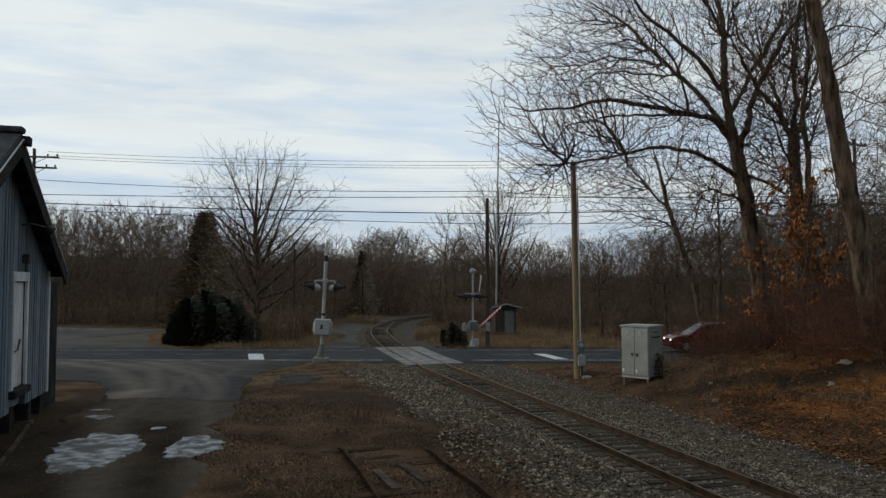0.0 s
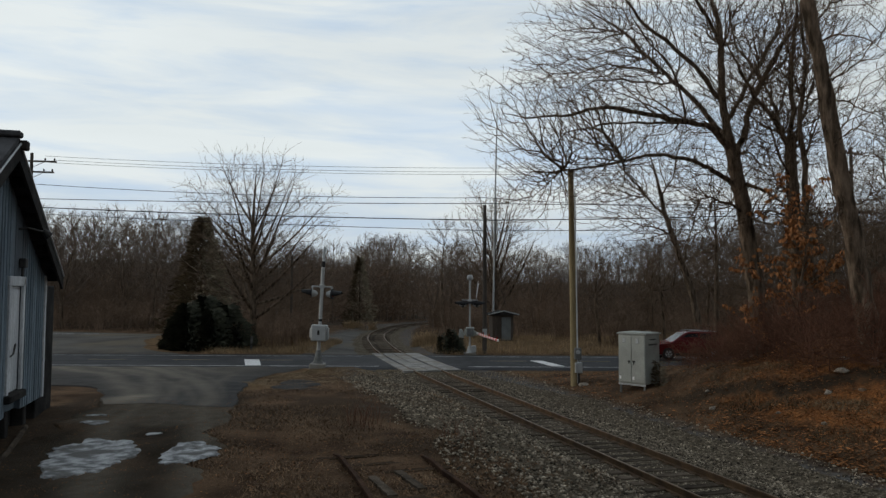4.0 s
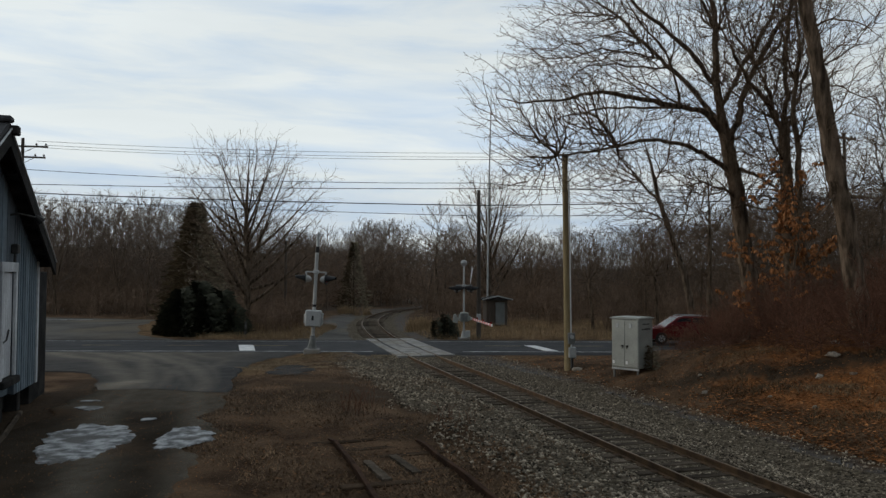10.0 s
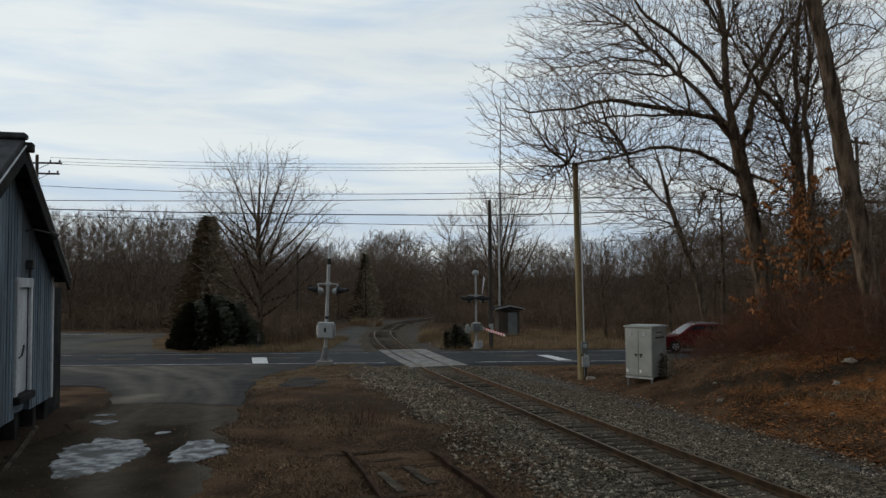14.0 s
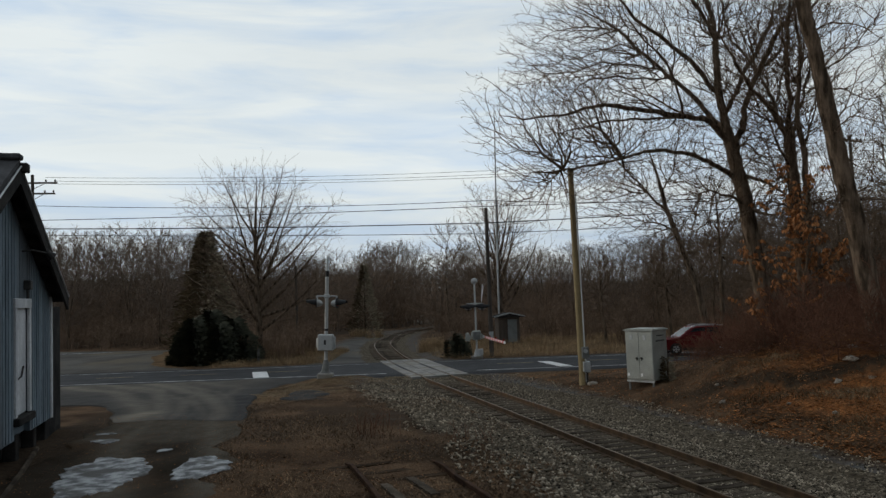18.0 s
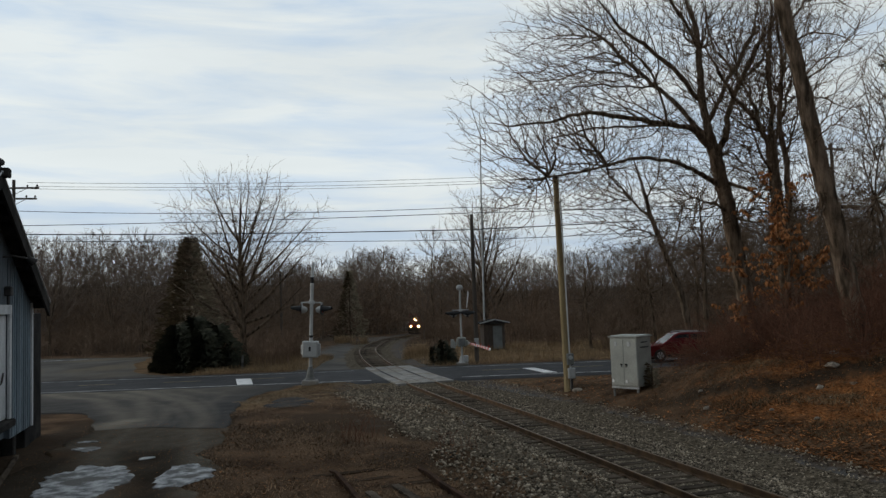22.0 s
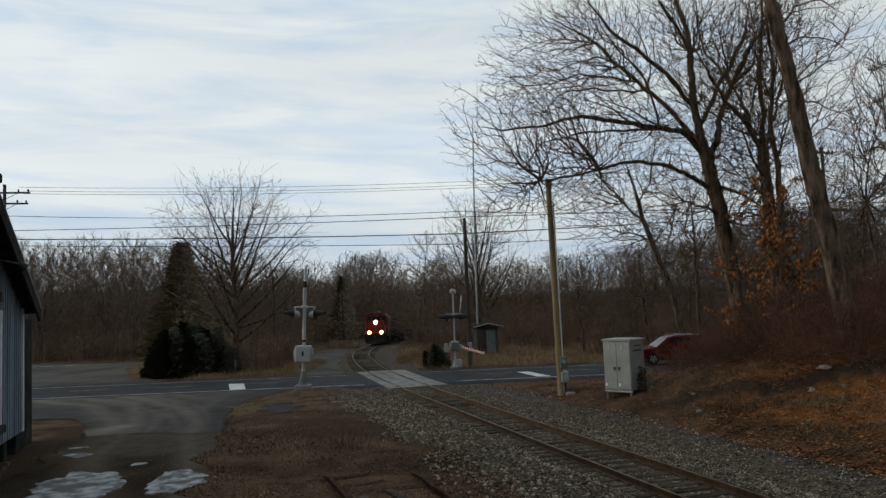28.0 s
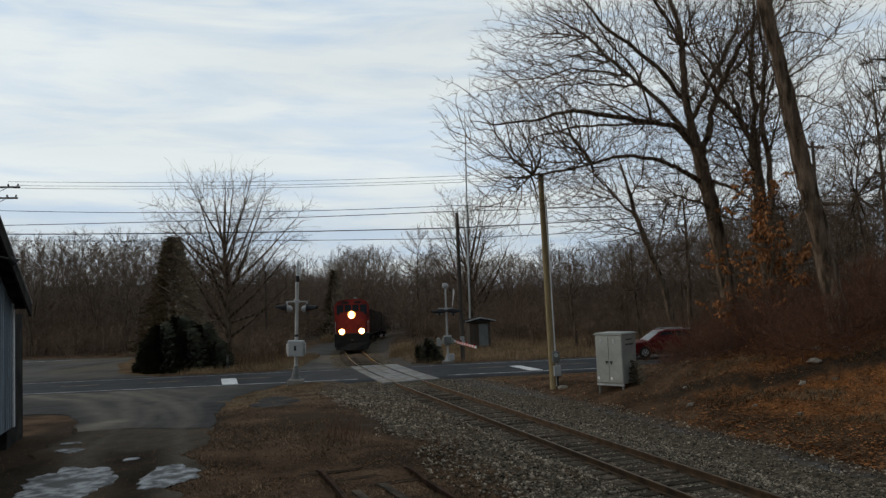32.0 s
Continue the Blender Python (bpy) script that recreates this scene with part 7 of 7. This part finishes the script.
scatter("ballast_stones", M_STONE, np.stack([x, y, ground_z(x, y) + np.where(np.abs(off) < 1.35, 0.012, 0.03)], -1), 0.014 + 0.036 * g.random(len(x)) ** 2, 22, "loose grey crushed ballast stones", "ballast")
n = 46000
y = 13 + 26 * g.random(n)
off = 4.2 + 11 * g.random(n) ** 1.5
x = track_x(y) + off
keep = g.random(n) < 0.12 + 0.88 * ss(8.0, 11.5, x + 0.5 * (26 - y))
near = g.random(n) < 0.09
y = np.where(near, 9 + 7 * g.random(n), y)
x = np.where(near, -2.8 + 5.2 * g.random(n) - 0.28 * (y - 11), x)
size = np.where(near, g.uniform(0.015, 0.04, n), g.uniform(0.025, 0.07, n))
scatter("siding_leaves", M_OLDLITTER, np.stack([x, y, ground_z(x, y) + 0.02], -1)[near], size[near], 26, "dull brown fallen leaves round the siding", "leaves", "leaf")
keep &= ~near
x, y, size = x[keep], y[keep], size[keep]
scatter("leaf_litter", M_LITTER, np.stack([x, y, ground_z(x, y) + 0.025], -1), size, 23, "brown fallen leaves on the bank", "leaves", "leaf")


n = 26000
y = 26.5 + 14.2 * g.random(n)
x = np.interp(y, (22, 25, 27, 31, 36, 41.3), (-6.2, -6.75, -7.2, -7.6, -6.4, -5.2)) + 0.15 + 3.4 * g.random(n) ** 1.5
ok = ripple(x, y, 1.7) + ripple(x, y, 3.7, 1) * 0.6 + g.normal(0, 0.3, n) > -0.1
x, y = x[ok], y[ok]
VERGE = (np.stack([x, y, ground_z(x, y) - 0.01], -1), g.uniform(0.03, 0.09, len(x)))
n = 4000
y = 9 + 12 * g.random(n)
x = np.interp(y, (8, 16, 20.4), (-7.3, -8.6, -9.4)) + g.random(n) * 5.5
scatter("driveway_grit", M_LITTER, np.stack([x, y, ground_z(x, y) + 0.046], -1), g.uniform(0.006, 0.02, n), 27, "dead leaf bits and grit on the driveway", "leaves", "leaf")


def grass(name, pts, hs, seed, label, mat=M_STRAW, lie=0.9):
    """Bent dead blades, three corners each."""
    q = np.random.default_rng(seed)
    n = len(pts)
    a, lean, w = q.uniform(0, 6.283, n), q.uniform(0.2, lie, n), q.uniform(0.006, 0.014, n)
    base = np.asarray(pts)
    hs = np.asarray(hs)
    side = np.stack([-np.sin(a), np.cos(a), 0 * a], -1) * w[:, None]
    tip = base + np.stack([np.cos(a) * lean * hs, np.sin(a) * lean * hs, hs], -1)
    V = np.stack([base - side, base + side, tip], 1).reshape(-1, 3)
    return tagged(new(name, fast_mesh(name, V, np.arange(3 * n).reshape(-1, 3), mat)), label, "grass", kind="stuff")


n = 320000
y = 10 + 30.6 * g.random(n) ** 1.3
x = np.where(g.random(n) < 0.7, g.uniform(-8.5, 4, n), g.uniform(4, 12, n))
d = x - track_x(y)
drv = np.interp(y, (8, 16, 22.5, 27, 31, 36, 41.3), (-3.4, -5.0, -6.3, -7.2, -7.6, -6.4, -5.2))
ok = (((d < -3.6) & (x > drv + 0.1)) | (d > 4.2)) & (ripple(x, y, 0.9) + ripple(x, y, 2.3, 1) * 0.6 + g.normal(0, 0.35, n) > 0.0)
x, y = x[ok], y[ok]
grass("dead_grass", np.stack([x, y, ground_z(x, y) - 0.01], -1), g.uniform(0.02, 0.07, len(x)), 24, "short brown matted dead grass", material("brown_dead_grass", (0.09, 0.056, 0.032), (0.21, 0.135, 0.078), 0.5, 0.9, bump=0.0, fine=6, island=0.5), 3.0)
grass("verge_grass", *VERGE, 29, "tan dead grass fringing the driveway and signal", material("tan_dead_grass", (0.16, 0.115, 0.068), (0.33, 0.24, 0.145), 0.5, 0.9, bump=0.0, fine=6, island=0.4), 2.4)
n = 60000
y = 17.5 + 10 * g.random(n)
x = track_x(y) + 5.0 + 10.5 * g.random(n)
ok = ripple(x, y, 1.3, 4) + 0.7 * ripple(x, y, 3.3, 2) + g.normal(0, 0.35, n) > 0.55
x, y = x[ok], y[ok]
grass("bank_grass", np.stack([x, y, ground_z(x, y) - 0.01], -1), g.uniform(0.04, 0.2, len(x)), 31, "brown withered grass among the leaves of the bank", material("withered_grass", (0.075, 0.05, 0.028), (0.2, 0.135, 0.075), 0.5, 0.9, bump=0.0, fine=6, island=0.5), 1.6)
brush("straw_clump", [(-1.3 + rn.uniform(-.7, .7), 59.5 + rn.uniform(-.8, .8), rn.uniform(0.8, 1.2)) for _ in range(16)] + [(-10.6 + rn.uniform(-2, 2), 99 + rn.uniform(-3, 3), rn.uniform(0.8, 1.3)) for _ in range(20)], M_STRAW, "tall clump of bleached straw grass beside the curve", 19, stems=34, h=0.85, r=0.012, spread=0.5, sub=2)
weeds = [(-1.9 + 0.5 * rn.random(), 16.5 + 1.6 * rn.random(), rn.uniform(0.6, 1.1)) for _ in range(9)] + [(-0.2 + 1.6 * rn.random(), 15.2 + rn.random(), rn.uniform(0.4, 0.7)) for _ in range(5)]
brush("dry_weeds", weeds, M_BRUSH, "dry brown weed stalks beside the siding", 9, stems=4, h=0.6, r=0.006, sub=4)
n = 30000
y = 50.4 + 14 * g.random(n)
x = np.where(g.random(n) < 0.6, g.uniform(-3, 22, n), g.uniform(-16, -8, n))
d = x - track_x(y)
ok = np.abs(d) > 3.0
x, y = x[ok], y[ok]
grass("straw_verge", np.stack([x, y, ground_z(x, y) - 0.01], -1), g.uniform(0.15, 0.5, len(x)), 25, "pale straw-coloured grass verge")


def rock(x, y, s, seed, label="pale grey field stone lying on the bank", flat=0.6):
    rn = random.Random(seed)
    bm = bmesh.new()
    bmesh.ops.create_icosphere(bm, subdivisions=1, radius=1)
    for v in bm.verts:
        q = noise.noise(v.co * 1.3 + Vector((seed * 3.1, 0, 0)))
        v.co *= 1 + 0.75 * q + rn.uniform(-0.12, 0.12)
        v.co.z *= flat
    me = bpy.data.meshes.new("rock")
    bm.to_mesh(me)
    bm.free()
    me.materials.append(M_ROCK)
    ob = new("rock", me)
    ob.matrix_basis = pose(x, y, gz(x, y) + s * 0.15, rn.uniform(-15, 15), rn.uniform(-15, 15), rn.uniform(0, 360)) @ Matrix.Scale(s, 4)
    return tagged(ob, label, "rock", "field stones")


for k, (px, py, s) in enumerate(((12.1, 23.6, 0.13), (12.93, 24.3, 0.2), (13.6, 25.4, 0.15), (9.0, 25.0, 0.15), (9.3, 26.3, 0.1), (6.1, 27.5, 0.09), (10.6, 20.9, 0.1), (11.8, 22.4, 0.07), (12.9, 23.1, 0.12), (8.0, 33.2, 0.1), (9.8, 34.6, 0.14), (14.2, 24.6, 0.18), (7.2, 26.0, 0.08), (10.1, 22.6, 0.08))):
    rock(px, py, s, k)


# ---- the train ----
def bogie(parent, y, wheel_r=0.51, base=1.35):
    b = part("truck", Geo().box(-1.15, -0.98, -base - 0.35, base + 0.35, 0.42, 0.78, 0.04).box(0.98, 1.15, -base - 0.35, base + 0.35, 0.42, 0.78, 0.04).box(-1.0, 1.0, -0.3, 0.3, 0.45, 0.85, 0.03),
             M_BLACK, parent, "black wheel truck", at=pose(0, y, 0))
    for wy in (-base, base):
        for sx in (-0.76, 0.76):
            part("wheel", Geo().tube([(sx - 0.07, wy, wheel_r), (sx + 0.07, wy, wheel_r)], wheel_r, 18), M_DARKMETAL, b, "steel wheel")


def locomotive():
    """Front at y = 0 looking along -y; height from the rail."""
    t = thing("diesel_locomotive", pose(0, 0, 0), "red-nosed diesel locomotive with blazing headlights", "locomotive")
    part("underframe", Geo().box(-1.5, 1.5, 0.35, 17.2, 1.15, 1.5, 0.03), M_BLACK, t, "black underframe")
    part("pilot", Geo().prism(((-1.48, 1.5), (1.48, 1.5), (1.48, 0.5), (1.1, 0.18), (-1.1, 0.18), (-1.48, 0.5)), 0.2, 0.42, "y"), M_BLACK, t, "black pilot plate")
    part("snow_plough", Geo().add([(-1.4, 0.2, 0.15), (0, -0.25, 0.15), (1.4, 0.2, 0.15), (-1.4, 0.22, 0.75), (0, -0.02, 0.75), (1.4, 0.22, 0.75), (0, 0.3, 0.4)],
                                  [(0, 1, 4, 3), (1, 2, 5, 4), (0, 3, 6), (3, 4, 6), (4, 5, 6), (5, 2, 6), (2, 1, 6), (1, 0, 6)]), M_BLACK, t, "black plough blade")
    part("coupler", Geo().box(-0.12, 0.12, -0.55, 0.3, 0.78, 1.02, 0.04), M_DARKMETAL, t)
    part("front_platform", Geo().box(-1.5, 1.5, 0.2, 1.5, 1.5, 1.58, 0.02), M_BLACK, t)
    part("nose", Geo().prism(((-1.2, 1.58), (1.2, 1.58), (1.2, 3.15), (0.95, 3.42), (-0.95, 3.42), (-1.2, 3.15)), 0.75, 2.6, "y"), M_LOCORED, t, "red wide nose")
    cab = part("cab", Geo().prism(((-1.55, 1.58), (1.55, 1.58), (1.55, 4.05), (1.3, 4.42), (0.7, 4.6), (-0.7, 4.6), (-1.3, 4.42), (-1.55, 4.05)), 2.2, 4.7, "y"), M_LOCORED, t, "red cab with rounded roof")
    for x0, x1 in ((-1.35, -0.75), (-0.62, -0.06), (0.06, 0.62), (0.75, 1.35)):
        part("windscreen", Geo().box(x0, x1, 2.18, 2.205, 3.5 if abs(x0 + x1) < 1 else 3.2, 4.1, 0.01), M_GLASS, cab, "dark cab window")
    for sx in (-1, 1):
        part("side_window", Geo().box(sx * 1.551 - 0.012, sx * 1.551 + 0.012, 2.7, 4.2, 3.1, 3.95), M_GLASS, cab, "dark side window")
        part("handrail", Geo().tube([(sx * 1.42, 0.3, 1.55), (sx * 1.42, 0.3, 2.5), (sx * 1.42, 0.9, 2.6), (sx * 1.45, 2.1, 2.6)], 0.025, 6), M_GALV, t)
        part("side_rail", Geo().tube([(sx * 1.45, 4.8, 2.45), (sx * 1.45, 16.6, 2.45)], 0.022, 5), M_GALV, t, "side handrail")
        part("step_well", Geo().box(sx * 1.45 - 0.08, sx * 1.45 + 0.08, 0.35, 0.8, 0.4, 1.5, 0.02), M_BLACK, t, "black steps")
    part("number_boards", Geo().box(-0.85, -0.25, 2.1, 2.2, 4.22, 4.42, 0.01).box(0.25, 0.85, 2.1, 2.2, 4.22, 4.42, 0.01), M_DARKMETAL, cab, "dark number boards")
    part("long_hood", Geo().prism(((-0.95, 1.58), (0.95, 1.58), (0.95, 4.0), (0.7, 4.3), (-0.7, 4.3), (-0.95, 4.0)), 4.7, 16.4, "y"), M_LOCOGREY, t, "grey long engine hood")
    for k in range(6):
        part("hood_door", Geo().box(0.948, 0.975, 5.2 + k * 1.75, 6.6 + k * 1.75, 1.8, 3.7, 0.01).box(-0.975, -0.948, 5.2 + k * 1.75, 6.6 + k * 1.75, 1.8, 3.7, 0.01), M_LOCOGREY, t)
    part("radiator_fan", Geo().tube([(0, 13.2, 4.28), (0, 13.2, 4.5)], 0.6, 18).tube([(0, 14.8, 4.28), (0, 14.8, 4.5)], 0.6, 18), M_DARKMETAL, t)
    part("exhaust_stack", Geo().box(-0.3, 0.3, 8.2, 8.8, 4.28, 4.5, 0.02), M_DARKMETAL, t)
    part("horn", Geo().tube([(0.3, 3.2, 4.72), (0.3, 2.8, 4.75)], [0.04, 0.09], 8).tube([(0.45, 3.3, 4.62), (0.45, 3.3, 4.72)], 0.03, 6), M_GALV, t, "roof horn")
    part("fuel_tank", Geo().box(-1.35, 1.35, 6.2, 11.2, 0.45, 1.15, 0.08), M_BLACK, t, "black fuel tank")
    bogie(t, 3.3)
    bogie(t, 13.9)
    hl = part("headlight_housing", Geo().box(-0.3, 0.3, 0.66, 0.8, 2.95, 3.4, 0.03), M_DARKMETAL, t, "headlight housing")
    part("headlight", Geo().tube([(0, 0.67, 3.1), (0, 0.62, 3.1)], 0.2, 16).tube([(0, 0.67, 3.32), (0, 0.62, 3.32)], 0.14, 16), M_HEAD, hl, "glowing twin headlight")
    part("headlight_rim", Geo().tube([(0, 0.69, 3.2), (0, 0.655, 3.2)], 0.34, 20), M_HEADHALO, hl, "added glowing ring imitating the lamp's halo")
    for sx in (-0.86, 0.86):
        d = part("ditch_light_bracket", Geo().box(sx - 0.16, sx + 0.16, 0.05, 0.3, 1.56, 1.9, 0.03), M_BLACK, t)
        part("ditch_light", Geo().tube([(sx, 0.055, 1.74), (sx, 0.0, 1.74)], 0.2, 16), M_HEAD, d, "glowing ditch light")
        part("ditch_light_rim", Geo().tube([(sx, 0.075, 1.74), (sx, 0.045, 1.74)], 0.27, 18), M_HEADHALO, d, "added glowing ring imitating the lamp's halo")
    return t


def hopper():
    t = thing("hopper_wagon", pose(0, 0, 0), "dark rusty open hopper wagon behind the locomotive", "wagon", "wagons of the train")
    part("underframe", Geo().box(-1.3, 1.3, 0.2, 13.8, 0.95, 1.2, 0.03), M_BLACK, t)
    part("body", Geo().add([(x, y, z) for y in (0.5, 13.5) for x, z in ((-1.5, 3.9), (-1.5, 1.2), (1.5, 1.2), (1.5, 3.9), (1.4, 3.9), (1.4, 1.4), (-1.4, 1.4), (-1.4, 3.9))],
                           [(k, (k + 1) % 8, (k + 1) % 8 + 8, k + 8) for k in range(8)] + [(0, 1, 6, 7), (1, 2, 5, 6), (2, 3, 4, 5), (8, 9, 14, 15), (9, 10, 13, 14), (10, 11, 12, 13)]), M_HOPPER, t, "rust-brown steel body")
    part("end_wall", Geo().box(-1.4, 1.4, 0.5, 0.6, 1.3, 3.8).box(-1.4, 1.4, 13.4, 13.5, 1.3, 3.8), M_HOPPER, t)
    for k in range(9):
        for sx in (-1, 1):
            part("side_rib", Geo().box(sx * 1.5 - 0.06, sx * 1.5 + 0.06, 0.6 + k * 1.58, 0.72 + k * 1.58, 1.2, 3.9, 0.01), M_HOPPER, t)
    bogie(t, 2.2, 0.42, 0.9)
    bogie(t, 11.8, 0.42, 0.9)
    return t


LOCO = locomotive()
HOPPERS = [hopper()]
for _ in range(2):
    HOPPERS.append(copy_thing(HOPPERS[0], pose(0, 0, 0)))

# distance along the line for each stretch, to run the train on it
ARC_Y = np.arange(40, 450, 1.0)
ARC_S = np.r_[0, np.cumsum(np.hypot(np.diff(track_x(ARC_Y)), 1.0))]


def on_line(s):
    y = float(np.interp(s, ARC_S, ARC_Y))
    return Vector((float(track_x(y)), y, float(track_z(y)) + RAIL_SEAT + 0.175))


def s_of(y):
    return float(np.interp(y, ARC_Y, ARC_S))


# seconds and how far off the nose is
NOSE = ((0, 352), (5, 312), (10, 270), (15, 223), (19, 187), (20, 178), (21, 169), (22, 160), (23, 152.5), (24, 145.5), (25, 137), (25.5, 133), (27.5, 113), (28, 107.8), (28.5, 102.5), (29.5, 91), (30.5, 81), (31, 76.2), (32, 66.2))


# ---- the waiting car ----
def car():
    """A red sport utility, nose towards -x."""
    t = thing("red_car", pose(14.2, 47.0, 0.14), "dark red sport utility car waiting at the crossing", "car")
    prof = ((-0.85, 0.32), (-0.93, 0.55), (-0.88, 0.82), (-0.55, 0.98), (0.25, 1.08), (1.05, 1.62), (1.35, 1.7), (2.6, 1.7), (3.2, 1.58), (3.6, 1.1), (3.72, 0.85), (3.7, 0.4), (3.5, 0.3))
    bm = bmesh.new()
    layers = []
    for yv, tuck in ((-0.9, 1.0), (-0.82, 0.0), (0.82, 0.0), (0.9, 1.0)):
        layers.append([bm.verts.new((x, yv * (0.84 if z > 1.2 else 1.0), z - (0.06 if tuck and z > 0.9 else 0))) for x, z in prof])
    for a, b in zip(layers, layers[1:]):
        for i in range(len(prof)):
            bm.faces.new((a[i], a[(i + 1) % len(prof)], b[(i + 1) % len(prof)], b[i]))
    bm.faces.new(layers[0][::-1])
    bm.faces.new(layers[-1])
    bmesh.ops.recalc_face_normals(bm, faces=bm.faces[:])
    me = bpy.data.meshes.new("body")
    bm.to_mesh(me)
    bm.free()
    me.materials.append(M_CARRED)
    part("body", me, None, t, "dark red bodywork")
    part("windscreen", Geo().add([(0.3, -0.68, 1.115), (1.02, -0.64, 1.605), (1.02, 0.64, 1.605), (0.3, 0.68, 1.115), (0.32, -0.68, 1.08), (1.05, -0.64, 1.58), (1.05, 0.64, 1.58), (0.32, 0.68, 1.08)], [(0, 1, 2, 3), (7, 6, 5, 4), (0, 1, 5, 4), (2, 3, 7, 6)]), M_GLASS, t, "dark windscreen")
    for sy in (-1, 1):
        for outline in (((0.62, 1.12), (1.2, 1.56), (1.85, 1.6), (1.85, 1.12)), ((1.95, 1.12), (1.95, 1.6), (2.6, 1.6), (2.75, 1.14)), ((2.85, 1.15), (2.7, 1.58), (3.1, 1.5), (3.35, 1.17))):
            part("side_window", Geo().prism(outline, sy * 0.775 - 0.04, sy * 0.775 + 0.04, "y"), M_GLASS, t, "dark side window")
        part("headlight", Geo().box(-0.92, -0.72, sy * 0.66 - 0.13, sy * 0.66 + 0.13, 0.7, 0.8, 0.03), M_CARHEAD, t, "lit headlight")
        part("roof_rail", Geo().tube([(1.2, sy * 0.62, 1.7), (1.5, sy * 0.62, 1.76), (3.0, sy * 0.62, 1.72)], 0.025, 6), M_GALV, t, "silver roof rail")
        part("mirror", Geo().box(0.62, 0.75, sy * 0.98 - 0.1, sy * 0.98 + 0.1, 1.08, 1.24, 0.03), M_CARRED, t, "door mirror")
        part("sill", Geo().box(0.4, 2.4, sy * 0.88 - 0.05, sy * 0.88 + 0.04, 0.26, 0.42, 0.02), M_RUBBER, t, "black sill")
    part("bumper", Geo().box(-0.97, -0.8, -0.8, 0.8, 0.3, 0.5, 0.04), M_RUBBER, t, "black lower bumper")
    wheels = []
    for wx in (0.0, 2.72):
        for sy in (-1, 1):
            w = part("wheel", Geo().tube([(0, -0.11, 0), (0, 0.11, 0)], 0.22, 16), M_GALV, t, "alloy wheel", at=pose(wx, sy * 0.82, 0.36))
            tyre = Geo()
            vs, fs = [], []
            prof2 = ((0.21, -0.11), (0.35, -0.11), (0.37, -0.08), (0.37, 0.08), (0.35, 0.11), (0.21, 0.11))
            for k in range(24):
                a = 2 * math.pi * k / 24
                vs += [(r * math.cos(a), yv, r * math.sin(a)) for r, yv in prof2]
            for k in range(24):
                fs += [(k * 6 + j, k * 6 + (j + 1) % 6, ((k + 1) % 24) * 6 + (j + 1) % 6, ((k + 1) % 24) * 6 + j) for j in range(6)]
            part("tyre", tyre.add(vs, fs), M_RUBBER, w, "black tyre")
            for j in range(5):
                part("spoke", Geo().box(-0.03, 0.03, sy * 0.1 - 0.02, sy * 0.1 + 0.03, 0.05, 0.21, 0.01, pose(0, 0, 0, 0, j * 72, 0)), M_DARKMETAL, w)
            wheels.append((w, wx, sy))
    return t, wheels


CAR, CAR_WHEELS = car()


def motions():
    """All that moves: the gate arm, the car that rolls to a stop, and the train."""
    arm_rows = [(0, 12), (0.3, 12), (0.6, 11), (1.0, 8), (1.5, 4), (2.0, 2.2), (2.5, 1.0), (3.0, 0), (32, 0)]
    walk(gate_arm, [(t, pose(0.42, -0.1, 1.45, -a, 0, 7)) for t, a in arm_rows])
    stops = [(0, 14.85), (0.3, 14.58), (0.6, 14.36), (1.0, 14.13), (1.4, 14.0), (1.8, 13.95), (32, 13.95)]
    walk(CAR, [(t, pose(x, 47.0, 0.14)) for t, x in stops])
    for w, wx, sy in CAR_WHEELS:
        walk(w, [(t, pose(wx, sy * 0.82, 0.36, 0, math.degrees((x - 13.95) / 0.37), 0)) for t, x in stops])
    gap = 0.9
    s0 = 0.0
    for vehicle, length, pivots in ((LOCO, 17.5, (3.3, 13.9)), (HOPPERS[0], 14, (2.2, 11.8)), (HOPPERS[1], 14, (2.2, 11.8)), (HOPPERS[2], 14, (2.2, 11.8))):
        rows = []
        for t in np.arange(0, 32.01, 0.5):
            nose = s_of(float(np.interp(t, [r[0] for r in NOSE], [r[1] for r in NOSE]))) + s0
            a, b = on_line(nose + pivots[0]), on_line(nose + pivots[1])
            v = (b - a).normalized()
            p = a - v * pivots[0]
            rows.append((float(t), pose(*p, math.degrees(math.asin(v.z)), 0, math.degrees(math.atan2(-v.x, v.y)))))
        walk(vehicle, rows)
        s0 += length + gap


motions()
